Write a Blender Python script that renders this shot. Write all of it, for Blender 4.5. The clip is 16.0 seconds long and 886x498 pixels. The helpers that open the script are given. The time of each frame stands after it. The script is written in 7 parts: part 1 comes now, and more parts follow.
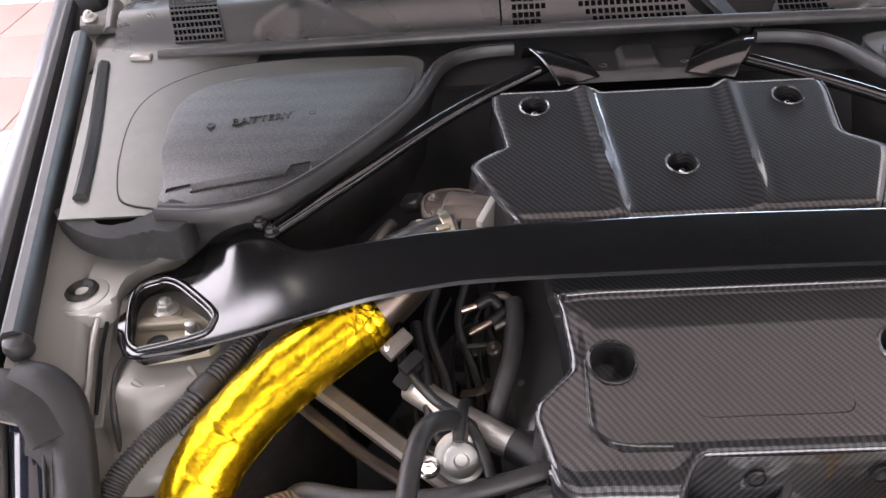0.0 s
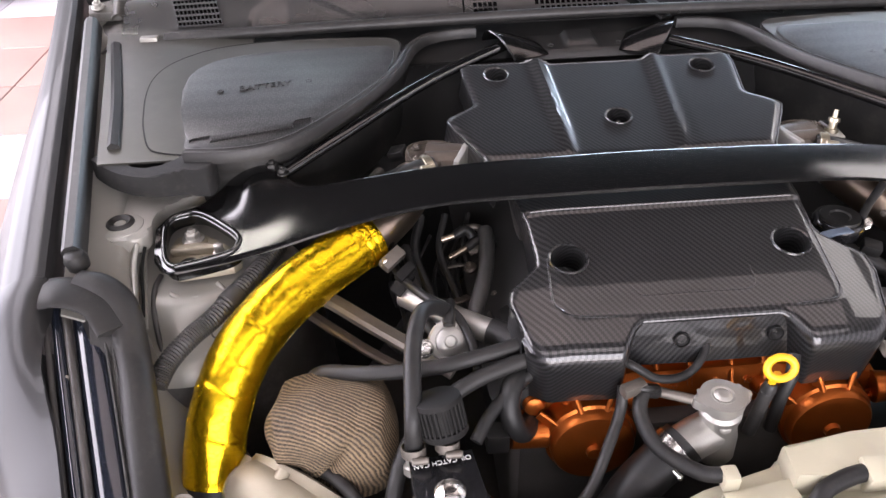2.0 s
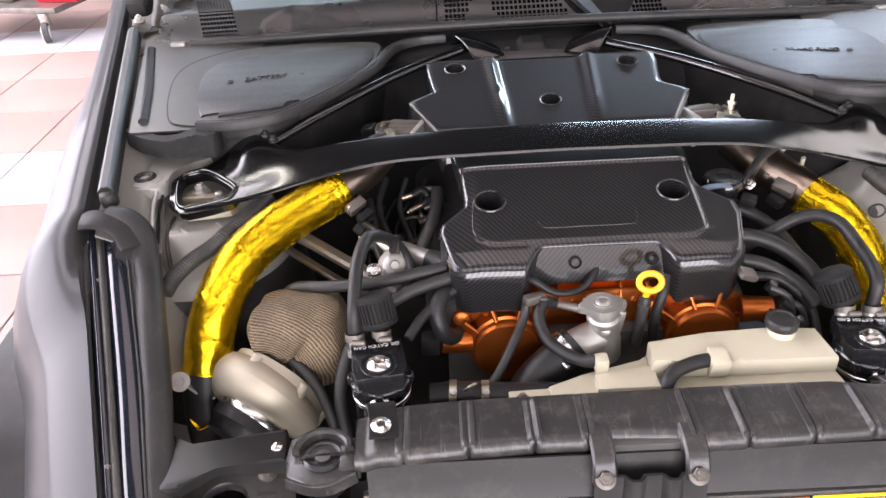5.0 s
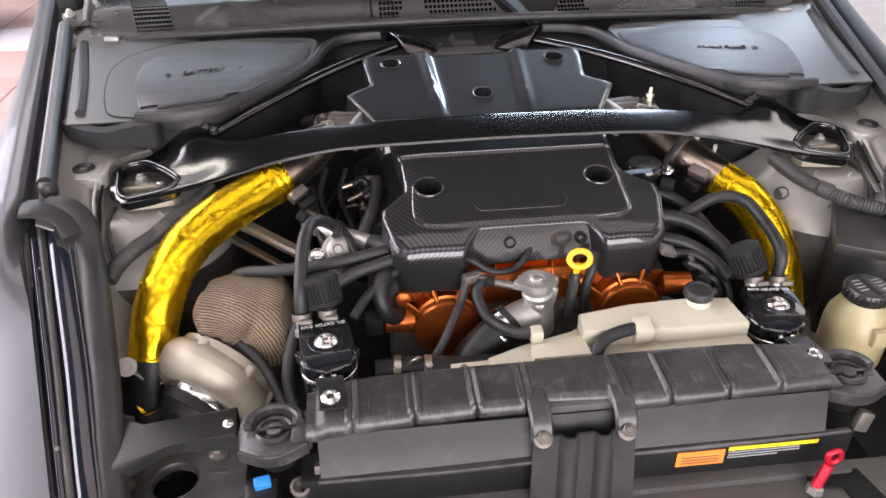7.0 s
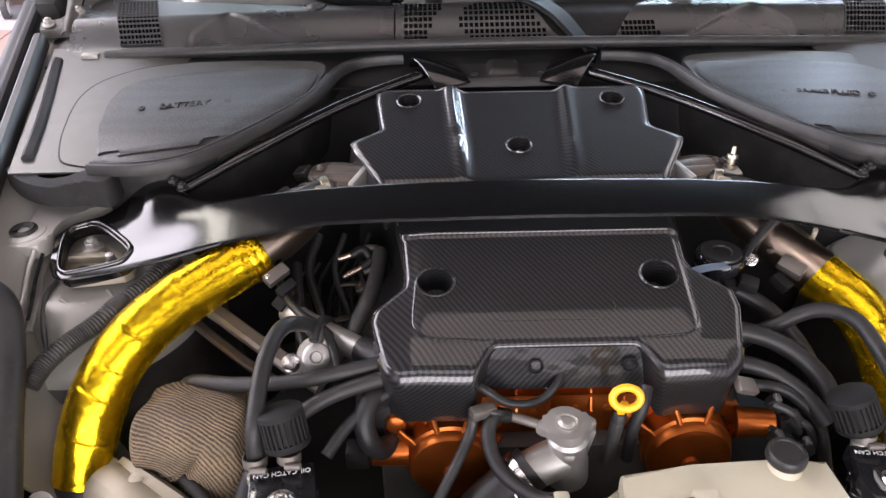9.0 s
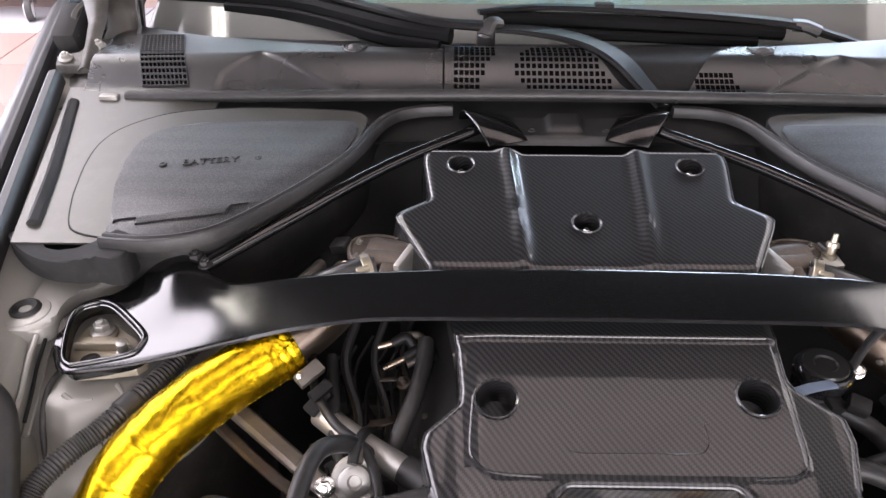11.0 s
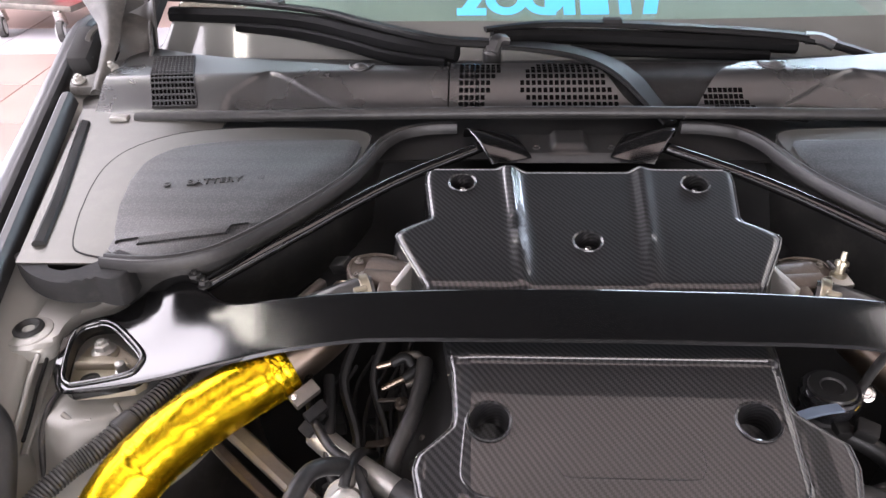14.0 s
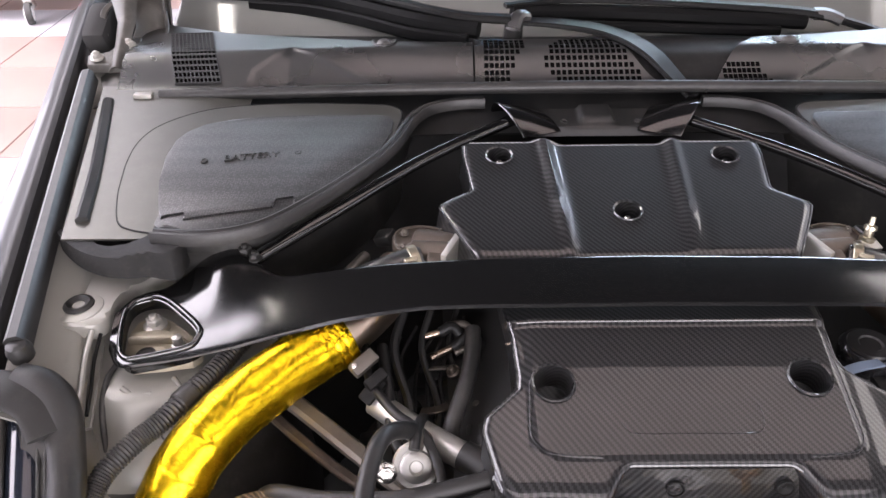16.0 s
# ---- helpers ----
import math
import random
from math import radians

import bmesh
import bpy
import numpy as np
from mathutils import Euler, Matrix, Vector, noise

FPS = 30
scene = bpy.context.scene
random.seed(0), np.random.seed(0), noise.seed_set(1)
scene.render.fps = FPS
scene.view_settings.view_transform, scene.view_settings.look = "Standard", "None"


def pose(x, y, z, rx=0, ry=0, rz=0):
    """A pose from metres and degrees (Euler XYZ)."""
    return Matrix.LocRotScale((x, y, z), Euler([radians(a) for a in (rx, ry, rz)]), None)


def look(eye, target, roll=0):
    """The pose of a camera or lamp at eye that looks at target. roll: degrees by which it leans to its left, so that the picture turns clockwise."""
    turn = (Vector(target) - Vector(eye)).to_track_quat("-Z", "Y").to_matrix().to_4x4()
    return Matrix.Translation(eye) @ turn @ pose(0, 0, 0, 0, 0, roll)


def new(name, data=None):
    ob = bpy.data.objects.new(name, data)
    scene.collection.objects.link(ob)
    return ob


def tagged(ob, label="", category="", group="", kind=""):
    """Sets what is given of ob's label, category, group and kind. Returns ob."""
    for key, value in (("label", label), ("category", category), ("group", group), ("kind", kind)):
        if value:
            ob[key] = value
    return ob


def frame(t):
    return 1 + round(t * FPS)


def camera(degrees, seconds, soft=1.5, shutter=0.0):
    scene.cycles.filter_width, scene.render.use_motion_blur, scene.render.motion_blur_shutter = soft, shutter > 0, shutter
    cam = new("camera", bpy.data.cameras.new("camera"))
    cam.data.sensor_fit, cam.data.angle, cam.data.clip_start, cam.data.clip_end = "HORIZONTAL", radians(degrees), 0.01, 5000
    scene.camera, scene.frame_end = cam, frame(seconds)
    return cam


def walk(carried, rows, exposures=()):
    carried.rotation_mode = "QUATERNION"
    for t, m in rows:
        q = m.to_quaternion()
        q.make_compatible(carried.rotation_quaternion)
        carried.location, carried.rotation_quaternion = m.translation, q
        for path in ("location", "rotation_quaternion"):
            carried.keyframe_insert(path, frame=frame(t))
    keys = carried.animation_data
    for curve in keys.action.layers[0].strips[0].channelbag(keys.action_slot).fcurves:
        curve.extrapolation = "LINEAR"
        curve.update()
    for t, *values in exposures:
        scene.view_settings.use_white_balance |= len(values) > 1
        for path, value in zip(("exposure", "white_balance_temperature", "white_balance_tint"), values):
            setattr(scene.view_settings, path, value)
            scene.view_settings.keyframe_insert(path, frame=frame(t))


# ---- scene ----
cam = camera(61.4, 16.0)
PATH = [
    (0, (-0.261, 0.047, 1.341), (-0.319, 1.627, 0.116), -3.8),
    (0.5, (-0.299, -0.011, 1.346), (-0.312, 1.573, 0.124), -3.2),
    (1, (-0.334, -0.099, 1.335), (-0.283, 1.491, 0.123), -2.4),
    (1.5, (-0.339, -0.150, 1.350), (-0.245, 1.448, 0.150), -1.9),
    (2, (-0.317, -0.162, 1.351), (-0.222, 1.454, 0.177), -1.7),
    (2.5, (-0.237, -0.179, 1.364), (-0.195, 1.459, 0.217), -1.9),
    (3, (-0.150, -0.203, 1.361), (-0.181, 1.446, 0.229), -2.1),
    (3.5, (-0.093, -0.245, 1.359), (-0.173, 1.408, 0.235), -2.4),
    (4, (-0.092, -0.283, 1.353), (-0.192, 1.373, 0.237), -2.9),
    (4.2, (-0.110, -0.319, 1.363), (-0.205, 1.346, 0.260), -3.1),
    (6.3, (-0.240, -0.517, 1.359), (-0.082, 1.164, 0.287), -1.2),
    (6.5, (-0.231, -0.518, 1.360), (-0.062, 1.161, 0.287), -1.0),
    (7, (-0.211, -0.501, 1.360), (-0.039, 1.180, 0.290), -0.8),
    (7.5, (-0.150, -0.429, 1.374), (-0.013, 1.253, 0.301), -0.6),
    (8, (-0.065, -0.339, 1.384), (0.018, 1.345, 0.308), -0.5),
    (8.5, (-0.054, -0.283, 1.371), (-0.021, 1.392, 0.278), -0.7),
    (9, (-0.124, -0.193, 1.363), (-0.107, 1.460, 0.236), -0.9),
    (9.5, (-0.201, -0.075, 1.380), (-0.164, 1.558, 0.225), -0.7),
    (9.7, (-0.218, -0.052, 1.374), (-0.178, 1.575, 0.211), -0.6),
    (11.8, (-0.144, -0.016, 1.389), (-0.217, 1.662, 0.302), -0.0),
    (12, (-0.142, -0.015, 1.386), (-0.221, 1.666, 0.306), -0.2),
    (12.5, (-0.143, -0.017, 1.386), (-0.221, 1.666, 0.308), -0.6),
    (13, (-0.147, -0.018, 1.386), (-0.235, 1.661, 0.303), -1.1),
    (13.5, (-0.134, -0.010, 1.385), (-0.231, 1.666, 0.299), -1.4),
    (14, (-0.135, -0.010, 1.387), (-0.239, 1.661, 0.293), -1.5),
    (14.5, (-0.143, -0.013, 1.384), (-0.229, 1.649, 0.275), -1.3),
    (15, (-0.169, -0.018, 1.382), (-0.230, 1.638, 0.263), -1.3),
    (15.5, (-0.209, -0.027, 1.383), (-0.241, 1.625, 0.257), -1.1),
    (16, (-0.239, -0.037, 1.383), (-0.249, 1.614, 0.254), -0.6),
]
walk(cam, [(t, look(eye, target, roll)) for t, eye, target, roll in PATH], ((0, 0.14), (4, 0.17), (7.0, 0.10), (8, -0.08), (9, -0.12), (9.7, -0.08), (11.8, 0.16), (14.5, 0.14), (16, 0.20)))

# ---- light ----
world = bpy.data.worlds.new("world")
scene.world = world
world.use_nodes = True
wn = world.node_tree.nodes
sky = wn.new("ShaderNodeTexSky")
sky.sky_type, sky.sun_disc, sky.sun_elevation, sky.sun_rotation = "NISHITA", False, radians(50), radians(200)
world.node_tree.links.new(sky.outputs["Color"], wn["Background"].inputs["Color"])
wn["Background"].inputs["Strength"].default_value = 0.15


def area_lamp(name, eye, target, sx, sy, watts, color):
    data = bpy.data.lights.new(name, "AREA")
    data.shape, data.size, data.size_y, data.energy, data.color = "RECTANGLE", sx, sy, watts, color
    ob = new(name, data)
    ob.matrix_world = look(eye, target)
    return ob


# daylight through the two garage doors and the rear window
area_lamp("door_daylight", (0.2, -4.45, 1.6), (0, 0, 1.1), 5.4, 2.9, 480, (1.0, 0.93, 0.99))
area_lamp("side_door_daylight", (-5.25, 1.8, 1.6), (0, 1.6, 1.2), 7.2, 2.8, 640, (1.0, 0.93, 1.06))
area_lamp("window_daylight", (2.6, 6.42, 2.7), (1.6, 0, 1.2), 3.2, 1.2, 255, (0.70, 0.81, 1.0))
area_lamp("window_daylight", (-2.0, 6.42, 2.7), (-1.2, 0, 1.2), 3.0, 1.2, 60, (0.80, 0.86, 1.0))

# ---- materials ----


def material(name, base, rough=0.5, metal=0.0, vary=0.15, scale=40.0, bump=0.1, bscale=300.0, coat=0.0, coat_rough=0.03,
             dust=0.0, spec=0.5):
    """Colour with two scales of variation, uneven gloss and a fine relief; dust: pale dirt in patches."""
    m = bpy.data.materials.new(name)
    m.use_nodes = True
    n, l = m.node_tree.nodes, m.node_tree.links
    b = n["Principled BSDF"]
    tc = n.new("ShaderNodeTexCoord")
    big, fine = n.new("ShaderNodeTexNoise"), n.new("ShaderNodeTexNoise")
    big.inputs["Scale"].default_value, big.inputs["Detail"].default_value = scale * 0.35, 5
    fine.inputs["Scale"].default_value, fine.inputs["Detail"].default_value = bscale, 3
    for t in (big, fine):
        l.new(tc.outputs["Object"], t.inputs["Vector"])
    ramp = n.new("ShaderNodeValToRGB")
    lo = tuple(c * (1 - vary) for c in base)
    hi = tuple(min(1, c * (1 + vary)) for c in base)
    ramp.color_ramp.elements[0].position, ramp.color_ramp.elements[1].position = 0.3, 0.7
    ramp.color_ramp.elements[0].color, ramp.color_ramp.elements[1].color = (*lo, 1), (*hi, 1)
    l.new(big.outputs["Fac"], ramp.inputs["Fac"])
    colour = ramp.outputs["Color"]
    if dust:
        spots = n.new("ShaderNodeTexNoise")
        spots.inputs["Scale"].default_value, spots.inputs["Detail"].default_value, spots.inputs["Roughness"].default_value = scale, 9, 0.75
        l.new(tc.outputs["Object"], spots.inputs["Vector"])
        edge = n.new("ShaderNodeMapRange")
        edge.inputs["From Min"].default_value, edge.inputs["From Max"].default_value, edge.inputs["To Max"].default_value = 0.5, 0.75, dust
        l.new(spots.outputs["Fac"], edge.inputs["Value"])
        mix = n.new("ShaderNodeMix")
        mix.data_type = "RGBA"
        mix.inputs["B"].default_value = (0.32, 0.29, 0.25, 1)
        l.new(edge.outputs["Result"], mix.inputs["Factor"])
        l.new(colour, mix.inputs["A"])
        colour = mix.outputs["Result"]
    l.new(colour, b.inputs["Base Color"])
    rr = n.new("ShaderNodeMapRange")
    rr.inputs["To Min"].default_value, rr.inputs["To Max"].default_value = max(0.02, rough - 0.12 * rough - 0.02), min(1, rough + 0.2 * rough + 0.02)
    l.new(big.outputs["Fac"], rr.inputs["Value"])
    l.new(rr.outputs["Result"], b.inputs["Roughness"])
    b.inputs["Metallic"].default_value = metal
    b.inputs["Specular IOR Level"].default_value = spec
    b.inputs["Coat Weight"].default_value, b.inputs["Coat Roughness"].default_value = coat, coat_rough
    if bump:
        bp = n.new("ShaderNodeBump")
        bp.inputs["Strength"].default_value, bp.inputs["Distance"].default_value = bump, 0.001
        l.new(fine.outputs["Fac"], bp.inputs["Height"])
        l.new(bp.outputs["Normal"], b.inputs["Normal"])
    return m


def math_node(n, l, op, a, b=0.0):
    q = n.new("ShaderNodeMath")
    q.operation = op
    for i, v in enumerate((a, b)):
        if isinstance(v, (int, float)):
            q.inputs[i].default_value = v
        else:
            l.new(v, q.inputs[i])
    return q.outputs[0]


def carbon_material(name, tow=0.0018):
    """Two-by-two twill under a clear coat."""
    m = bpy.data.materials.new(name)
    m.use_nodes = True
    n, l = m.node_tree.nodes, m.node_tree.links
    b = n["Principled BSDF"]
    tc, sep = n.new("ShaderNodeTexCoord"), n.new("ShaderNodeSeparateXYZ")
    l.new(tc.outputs["Object"], sep.inputs[0])
    u = math_node(n, l, "DIVIDE", sep.outputs[0], tow)
    v = math_node(n, l, "DIVIDE", math_node(n, l, "SUBTRACT", sep.outputs[1], sep.outputs[2]), tow)
    s = math_node(n, l, "ADD", math_node(n, l, "FLOOR", u), math_node(n, l, "FLOOR", v))
    over = math_node(n, l, "LESS_THAN", math_node(n, l, "FLOORED_MODULO", s, 4.0), 2.0)
    wob = n.new("ShaderNodeTexNoise")
    wob.inputs["Scale"].default_value, wob.inputs["Detail"].default_value = 9, 4
    l.new(tc.outputs["Object"], wob.inputs["Vector"])
    mix = n.new("ShaderNodeMix")
    mix.data_type = "RGBA"
    mix.inputs["A"].default_value, mix.inputs["B"].default_value = (0.0040, 0.0040, 0.0043, 1), (0.0260, 0.0258, 0.0266, 1)
    l.new(math_node(n, l, "MULTIPLY", over, math_node(n, l, "ADD", wob.outputs["Fac"], 0.35)), mix.inputs["Factor"])
    l.new(mix.outputs["Result"], b.inputs["Base Color"])
    b.inputs["Roughness"].default_value, b.inputs["Specular IOR Level"].default_value = 0.36, 0.22
    l.new(math_node(n, l, "MULTIPLY", over, 0.12), b.inputs["Metallic"])
    b.inputs["Coat Weight"].default_value, b.inputs["Coat Roughness"].default_value = 1.0, 0.04
    fine = n.new("ShaderNodeTexNoise")
    fine.inputs["Scale"].default_value = 35
    l.new(tc.outputs["Object"], fine.inputs["Vector"])
    bp = n.new("ShaderNodeBump")
    bp.inputs["Strength"].default_value, bp.inputs["Distance"].default_value = 0.05, 0.001
    l.new(fine.outputs["Fac"], bp.inputs["Height"])
    l.new(bp.outputs["Normal"], b.inputs["Coat Normal"])
    return m


def foil_material(name):
    """Gold tape: smooth metal with slack waves and thin creases, most of them across the pipe."""
    m = material(name, (0.88, 0.575, 0.016), 0.24, 1.0, 0.06, 60, 0.0)
    n, l = m.node_tree.nodes, m.node_tree.links
    tc, uv, soft, bend = n.new("ShaderNodeTexCoord"), n.new("ShaderNodeUVMap"), n.new("ShaderNodeTexNoise"), n.new("ShaderNodeTexNoise")
    soft.inputs["Scale"].default_value, soft.inputs["Detail"].default_value = 38, 1
    bend.inputs["Scale"].default_value, bend.inputs["Detail"].default_value = 20, 2
    l.new(tc.outputs["Object"], soft.inputs["Vector"])
    l.new(tc.outputs["Object"], bend.inputs["Vector"])
    h = math_node(n, l, "MULTIPLY", soft.outputs["Fac"], 1.5)
    for size, turn, width, k in (((3.0, 15.0, 1), 0.25, 0.030, 2.2), ((4.5, 26.0, 1), -0.35, 0.022, 1.5)):
        mp, mix, vor = n.new("ShaderNodeMapping"), n.new("ShaderNodeVectorMath"), n.new("ShaderNodeTexVoronoi")
        mp.inputs["Scale"].default_value, mp.inputs["Rotation"].default_value = size, (0, 0, turn)
        l.new(uv.outputs["UV"], mp.inputs["Vector"])
        mix.operation = "MULTIPLY_ADD"
        mix.inputs[1].default_value = (0.9, 0.9, 0.0)
        l.new(bend.outputs["Color"], mix.inputs[0])
        l.new(mp.outputs["Vector"], mix.inputs[2])
        vor.feature, vor.voronoi_dimensions = "DISTANCE_TO_EDGE", "2D"
        l.new(mix.outputs[0], vor.inputs["Vector"])
        line = math_node(n, l, "SUBTRACT", 1.0, math_node(n, l, "DIVIDE", math_node(n, l, "MINIMUM", vor.outputs["Distance"], width), width))
        h = math_node(n, l, "ADD", h, math_node(n, l, "MULTIPLY", line, k))
    bp = n.new("ShaderNodeBump")
    bp.inputs["Strength"].default_value, bp.inputs["Distance"].default_value = 0.9, 0.0016
    l.new(h, bp.inputs["Height"])
    l.new(bp.outputs["Normal"], n["Principled BSDF"].inputs["Normal"])
    return m


def lava_material(name):
    """Woven basalt cloth: fine ribs round the mesh, with uneven threads."""
    m = material(name, (0.23, 0.165, 0.098), 0.75, 0.0, 0.3, 60, 0.0)
    n, l = m.node_tree.nodes, m.node_tree.links
    b = n["Principled BSDF"]
    uv, sep = n.new("ShaderNodeUVMap"), n.new("ShaderNodeSeparateXYZ")
    l.new(uv.outputs["UV"], sep.inputs[0])
    tc, wob, thread = n.new("ShaderNodeTexCoord"), n.new("ShaderNodeTexNoise"), n.new("ShaderNodeTexNoise")
    wob.inputs["Scale"].default_value, wob.inputs["Detail"].default_value = 22, 3
    thread.inputs["Scale"].default_value = 420
    l.new(tc.outputs["Object"], wob.inputs["Vector"])
    l.new(tc.outputs["Object"], thread.inputs["Vector"])
    ph = math_node(n, l, "ADD", math_node(n, l, "MULTIPLY", sep.outputs[1], 330.0), math_node(n, l, "MULTIPLY", wob.outputs["Fac"], 16.0))
    rib = math_node(n, l, "ADD", math_node(n, l, "MULTIPLY", math_node(n, l, "SINE", ph), 0.4), math_node(n, l, "MULTIPLY", thread.outputs["Fac"], 0.9))
    old = b.inputs["Base Color"].links[0].from_socket
    mix = n.new("ShaderNodeMix")
    mix.data_type, mix.blend_type = "RGBA", "MULTIPLY"
    mix.inputs["Factor"].default_value = 0.88
    l.new(old, mix.inputs["A"])
    l.new(rib, mix.inputs["B"])
    l.new(mix.outputs["Result"], b.inputs["Base Color"])
    bp = n.new("ShaderNodeBump")
    bp.inputs["Strength"].default_value, bp.inputs["Distance"].default_value = 0.8, 0.0015
    l.new(rib, bp.inputs["Height"])
    l.new(bp.outputs["Normal"], b.inputs["Normal"])
    return m


def stipple_material(name, base, rough):
    """Moulded plastic with a fine raised grain, whose light tips and dark pits are also painted in."""
    m = material(name, base, rough, 0, 0.15, 25, 0.0)
    n, l = m.node_tree.nodes, m.node_tree.links
    b = n["Principled BSDF"]
    tc, ch = n.new("ShaderNodeTexCoord"), n.new("ShaderNodeTexVoronoi")
    ch.inputs["Scale"].default_value, ch.inputs["Randomness"].default_value = 300, 0.55
    l.new(tc.outputs["Object"], ch.inputs["Vector"])
    tip = math_node(n, l, "SUBTRACT", 1.0, ch.outputs["Distance"])
    old = b.inputs["Base Color"].links[0].from_socket
    mix = n.new("ShaderNodeMix")
    mix.data_type, mix.blend_type = "RGBA", "MULTIPLY"
    mix.inputs["Factor"].default_value = 0.85
    l.new(old, mix.inputs["A"])
    l.new(math_node(n, l, "MULTIPLY", math_node(n, l, "POWER", tip, 2.0), 2.4), mix.inputs["B"])
    l.new(mix.outputs["Result"], b.inputs["Base Color"])
    bp = n.new("ShaderNodeBump")
    bp.inputs["Strength"].default_value, bp.inputs["Distance"].default_value = 0.05, 0.001
    l.new(tip, bp.inputs["Height"])
    l.new(bp.outputs["Normal"], b.inputs["Normal"])
    return m


def glow(name, color, strength):
    m = bpy.data.materials.new(name)
    m.use_nodes = True
    b = m.node_tree.nodes["Principled BSDF"]
    b.inputs["Base Color"].default_value = b.inputs["Emission Color"].default_value = (*color, 1)
    b.inputs["Emission Strength"].default_value = strength
    return m


CARBON = carbon_material("carbon_twill")
FOIL = foil_material("gold_foil")
LAVA = lava_material("basalt_cloth")
PAINT = material("dark_grey_paint", (0.022, 0.0215, 0.0215), 0.40, 0.1, 0.08, 10, 0.0, coat=0.14, coat_rough=0.05, spec=0.15)
BAYPAINT = material("satin_bay_paint", (0.275, 0.266, 0.240), 0.35, 0.30, 0.15, 14, 0.05, 900, dust=0.12)
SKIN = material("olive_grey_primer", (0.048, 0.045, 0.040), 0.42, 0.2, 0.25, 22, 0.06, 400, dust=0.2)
# shade is put into this dark grey, as on the tower's skirt
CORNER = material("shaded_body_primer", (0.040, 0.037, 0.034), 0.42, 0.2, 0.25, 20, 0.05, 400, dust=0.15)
CONDUIT = material("grey_black_conduit", (0.035, 0.034, 0.033), 0.45, 0, 0.2, 30, 0.1, 400, dust=0.15)
GLOSS = material("gloss_black", (0.010, 0.010, 0.011), 0.25, 0.0, 0.2, 12, 0.03, 160, coat=1.0, coat_rough=0.06, spec=0.2)
BARPAINT = material("gloss_black_bar_paint", (0.0035, 0.0034, 0.0034), 0.4, 0.0, 0.1, 6, 0.0, 300, coat=1.0, coat_rough=0.14, spec=0.0)
BARPAINT.node_tree.nodes["Principled BSDF"].inputs["Coat IOR"].default_value = 1.75
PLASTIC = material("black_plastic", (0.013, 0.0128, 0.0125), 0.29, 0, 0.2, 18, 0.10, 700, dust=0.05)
WORN = material("worn_black_plastic", (0.026, 0.0255, 0.025), 0.36, 0, 0.25, 26, 0.15, 500, dust=0.22)
STIPPLE = stipple_material("stippled_plastic", (0.030, 0.0292, 0.0285), 0.40)
RUBBER = material("black_rubber", (0.018, 0.0175, 0.017), 0.42, 0, 0.25, 30, 0.12, 600, dust=0.06, spec=0.35)
HOSE = material("rubber_hose", (0.014, 0.0138, 0.0138), 0.42, 0, 0.2, 30, 0.15, 500, dust=0.05, spec=0.3)
# base raised so that dark hollows look veiled by haze
DARK = material("haze_lifted_black", (0.052, 0.049, 0.046), 0.6, 0, 0.3, 20, 0.2, 200, dust=0.05)
ALLOY = material("cast_alloy", (0.42, 0.41, 0.38), 0.42, 0.85, 0.15, 40, 0.35, 420)
DULL = material("dull_alloy", (0.15, 0.135, 0.118), 0.5, 0.7, 0.25, 40, 0.35, 300, dust=0.2)
STEEL = material("bright_steel", (0.60, 0.58, 0.55), 0.24, 1.0, 0.12, 50, 0.08, 500)
BRASS = material("brassy_zinc_plate", (0.36, 0.325, 0.245), 0.30, 0.9, 0.2, 40, 0.1, 400)
HEATED = material("heat_tinted_steel", (0.46, 0.37, 0.29), 0.28, 1.0, 0.2, 30, 0.06, 300)
TURBO = material("sand_cast_alloy", (0.33, 0.295, 0.225), 0.48, 0.5, 0.15, 30, 0.4, 700, dust=0.1)
ORANGE = material("orange_anodised", (0.345, 0.088, 0.015), 0.32, 0.85, 0.25, 30, 0.25, 300)
TANK = material("milky_tank_plastic", (0.40, 0.372, 0.275), 0.40, 0, 0.12, 20, 0.1, 300, dust=0.3)
CREAM = material("yellowed_tank_plastic", (0.32, 0.27, 0.145), 0.4, 0, 0.2, 20, 0.1, 300, dust=0.2)
YELLOW = material("yellow_plastic", (0.80, 0.40, 0.01), 0.4, 0, 0.08, 30, 0.05)
BLUE = material("blue_plastic", (0.03, 0.22, 0.62), 0.4, 0, 0.08, 30, 0.05)
RED = material("red_anodised", (0.62, 0.02, 0.04), 0.3, 0.6, 0.1, 30, 0.05)
LABEL_ORANGE = material("orange_label", (0.78, 0.22, 0.03), 0.5, 0, 0.06, 30, 0.0)
LABEL_YELLOW = material("yellow_label", (0.80, 0.58, 0.02), 0.5, 0, 0.06, 30, 0.0)
WHITE = material("white_ink", (0.75, 0.74, 0.72), 0.5, 0, 0.05, 30, 0.0)
GREYINK = material("grey_ink", (0.30, 0.30, 0.30), 0.5, 0, 0.05, 30, 0.0)
STICKER = material("light_blue_vinyl", (0.10, 0.47, 0.80), 0.45, 0, 0.04, 8, 0.0)
PLASTER = material("garage_plaster", (0.60, 0.60, 0.62), 0.8, 0, 0.06, 3, 0.2, 60)
# near-black colours stand in for dimness, so that gloss reflects dark
CEIL = material("unlit_ceiling", (0.018, 0.0178, 0.0176), 0.9, 0, 0.1, 2, 0.2, 50, spec=0.05)
REARWALL = material("unlit_rear_wall", (0.032, 0.032, 0.032), 0.9, 0, 0.1, 2, 0.2, 50, spec=0.05)
TILE = material("terracotta_tile", (0.33, 0.232, 0.198), 0.36, 0, 0.15, 3, 0.05, 90, dust=0.2)
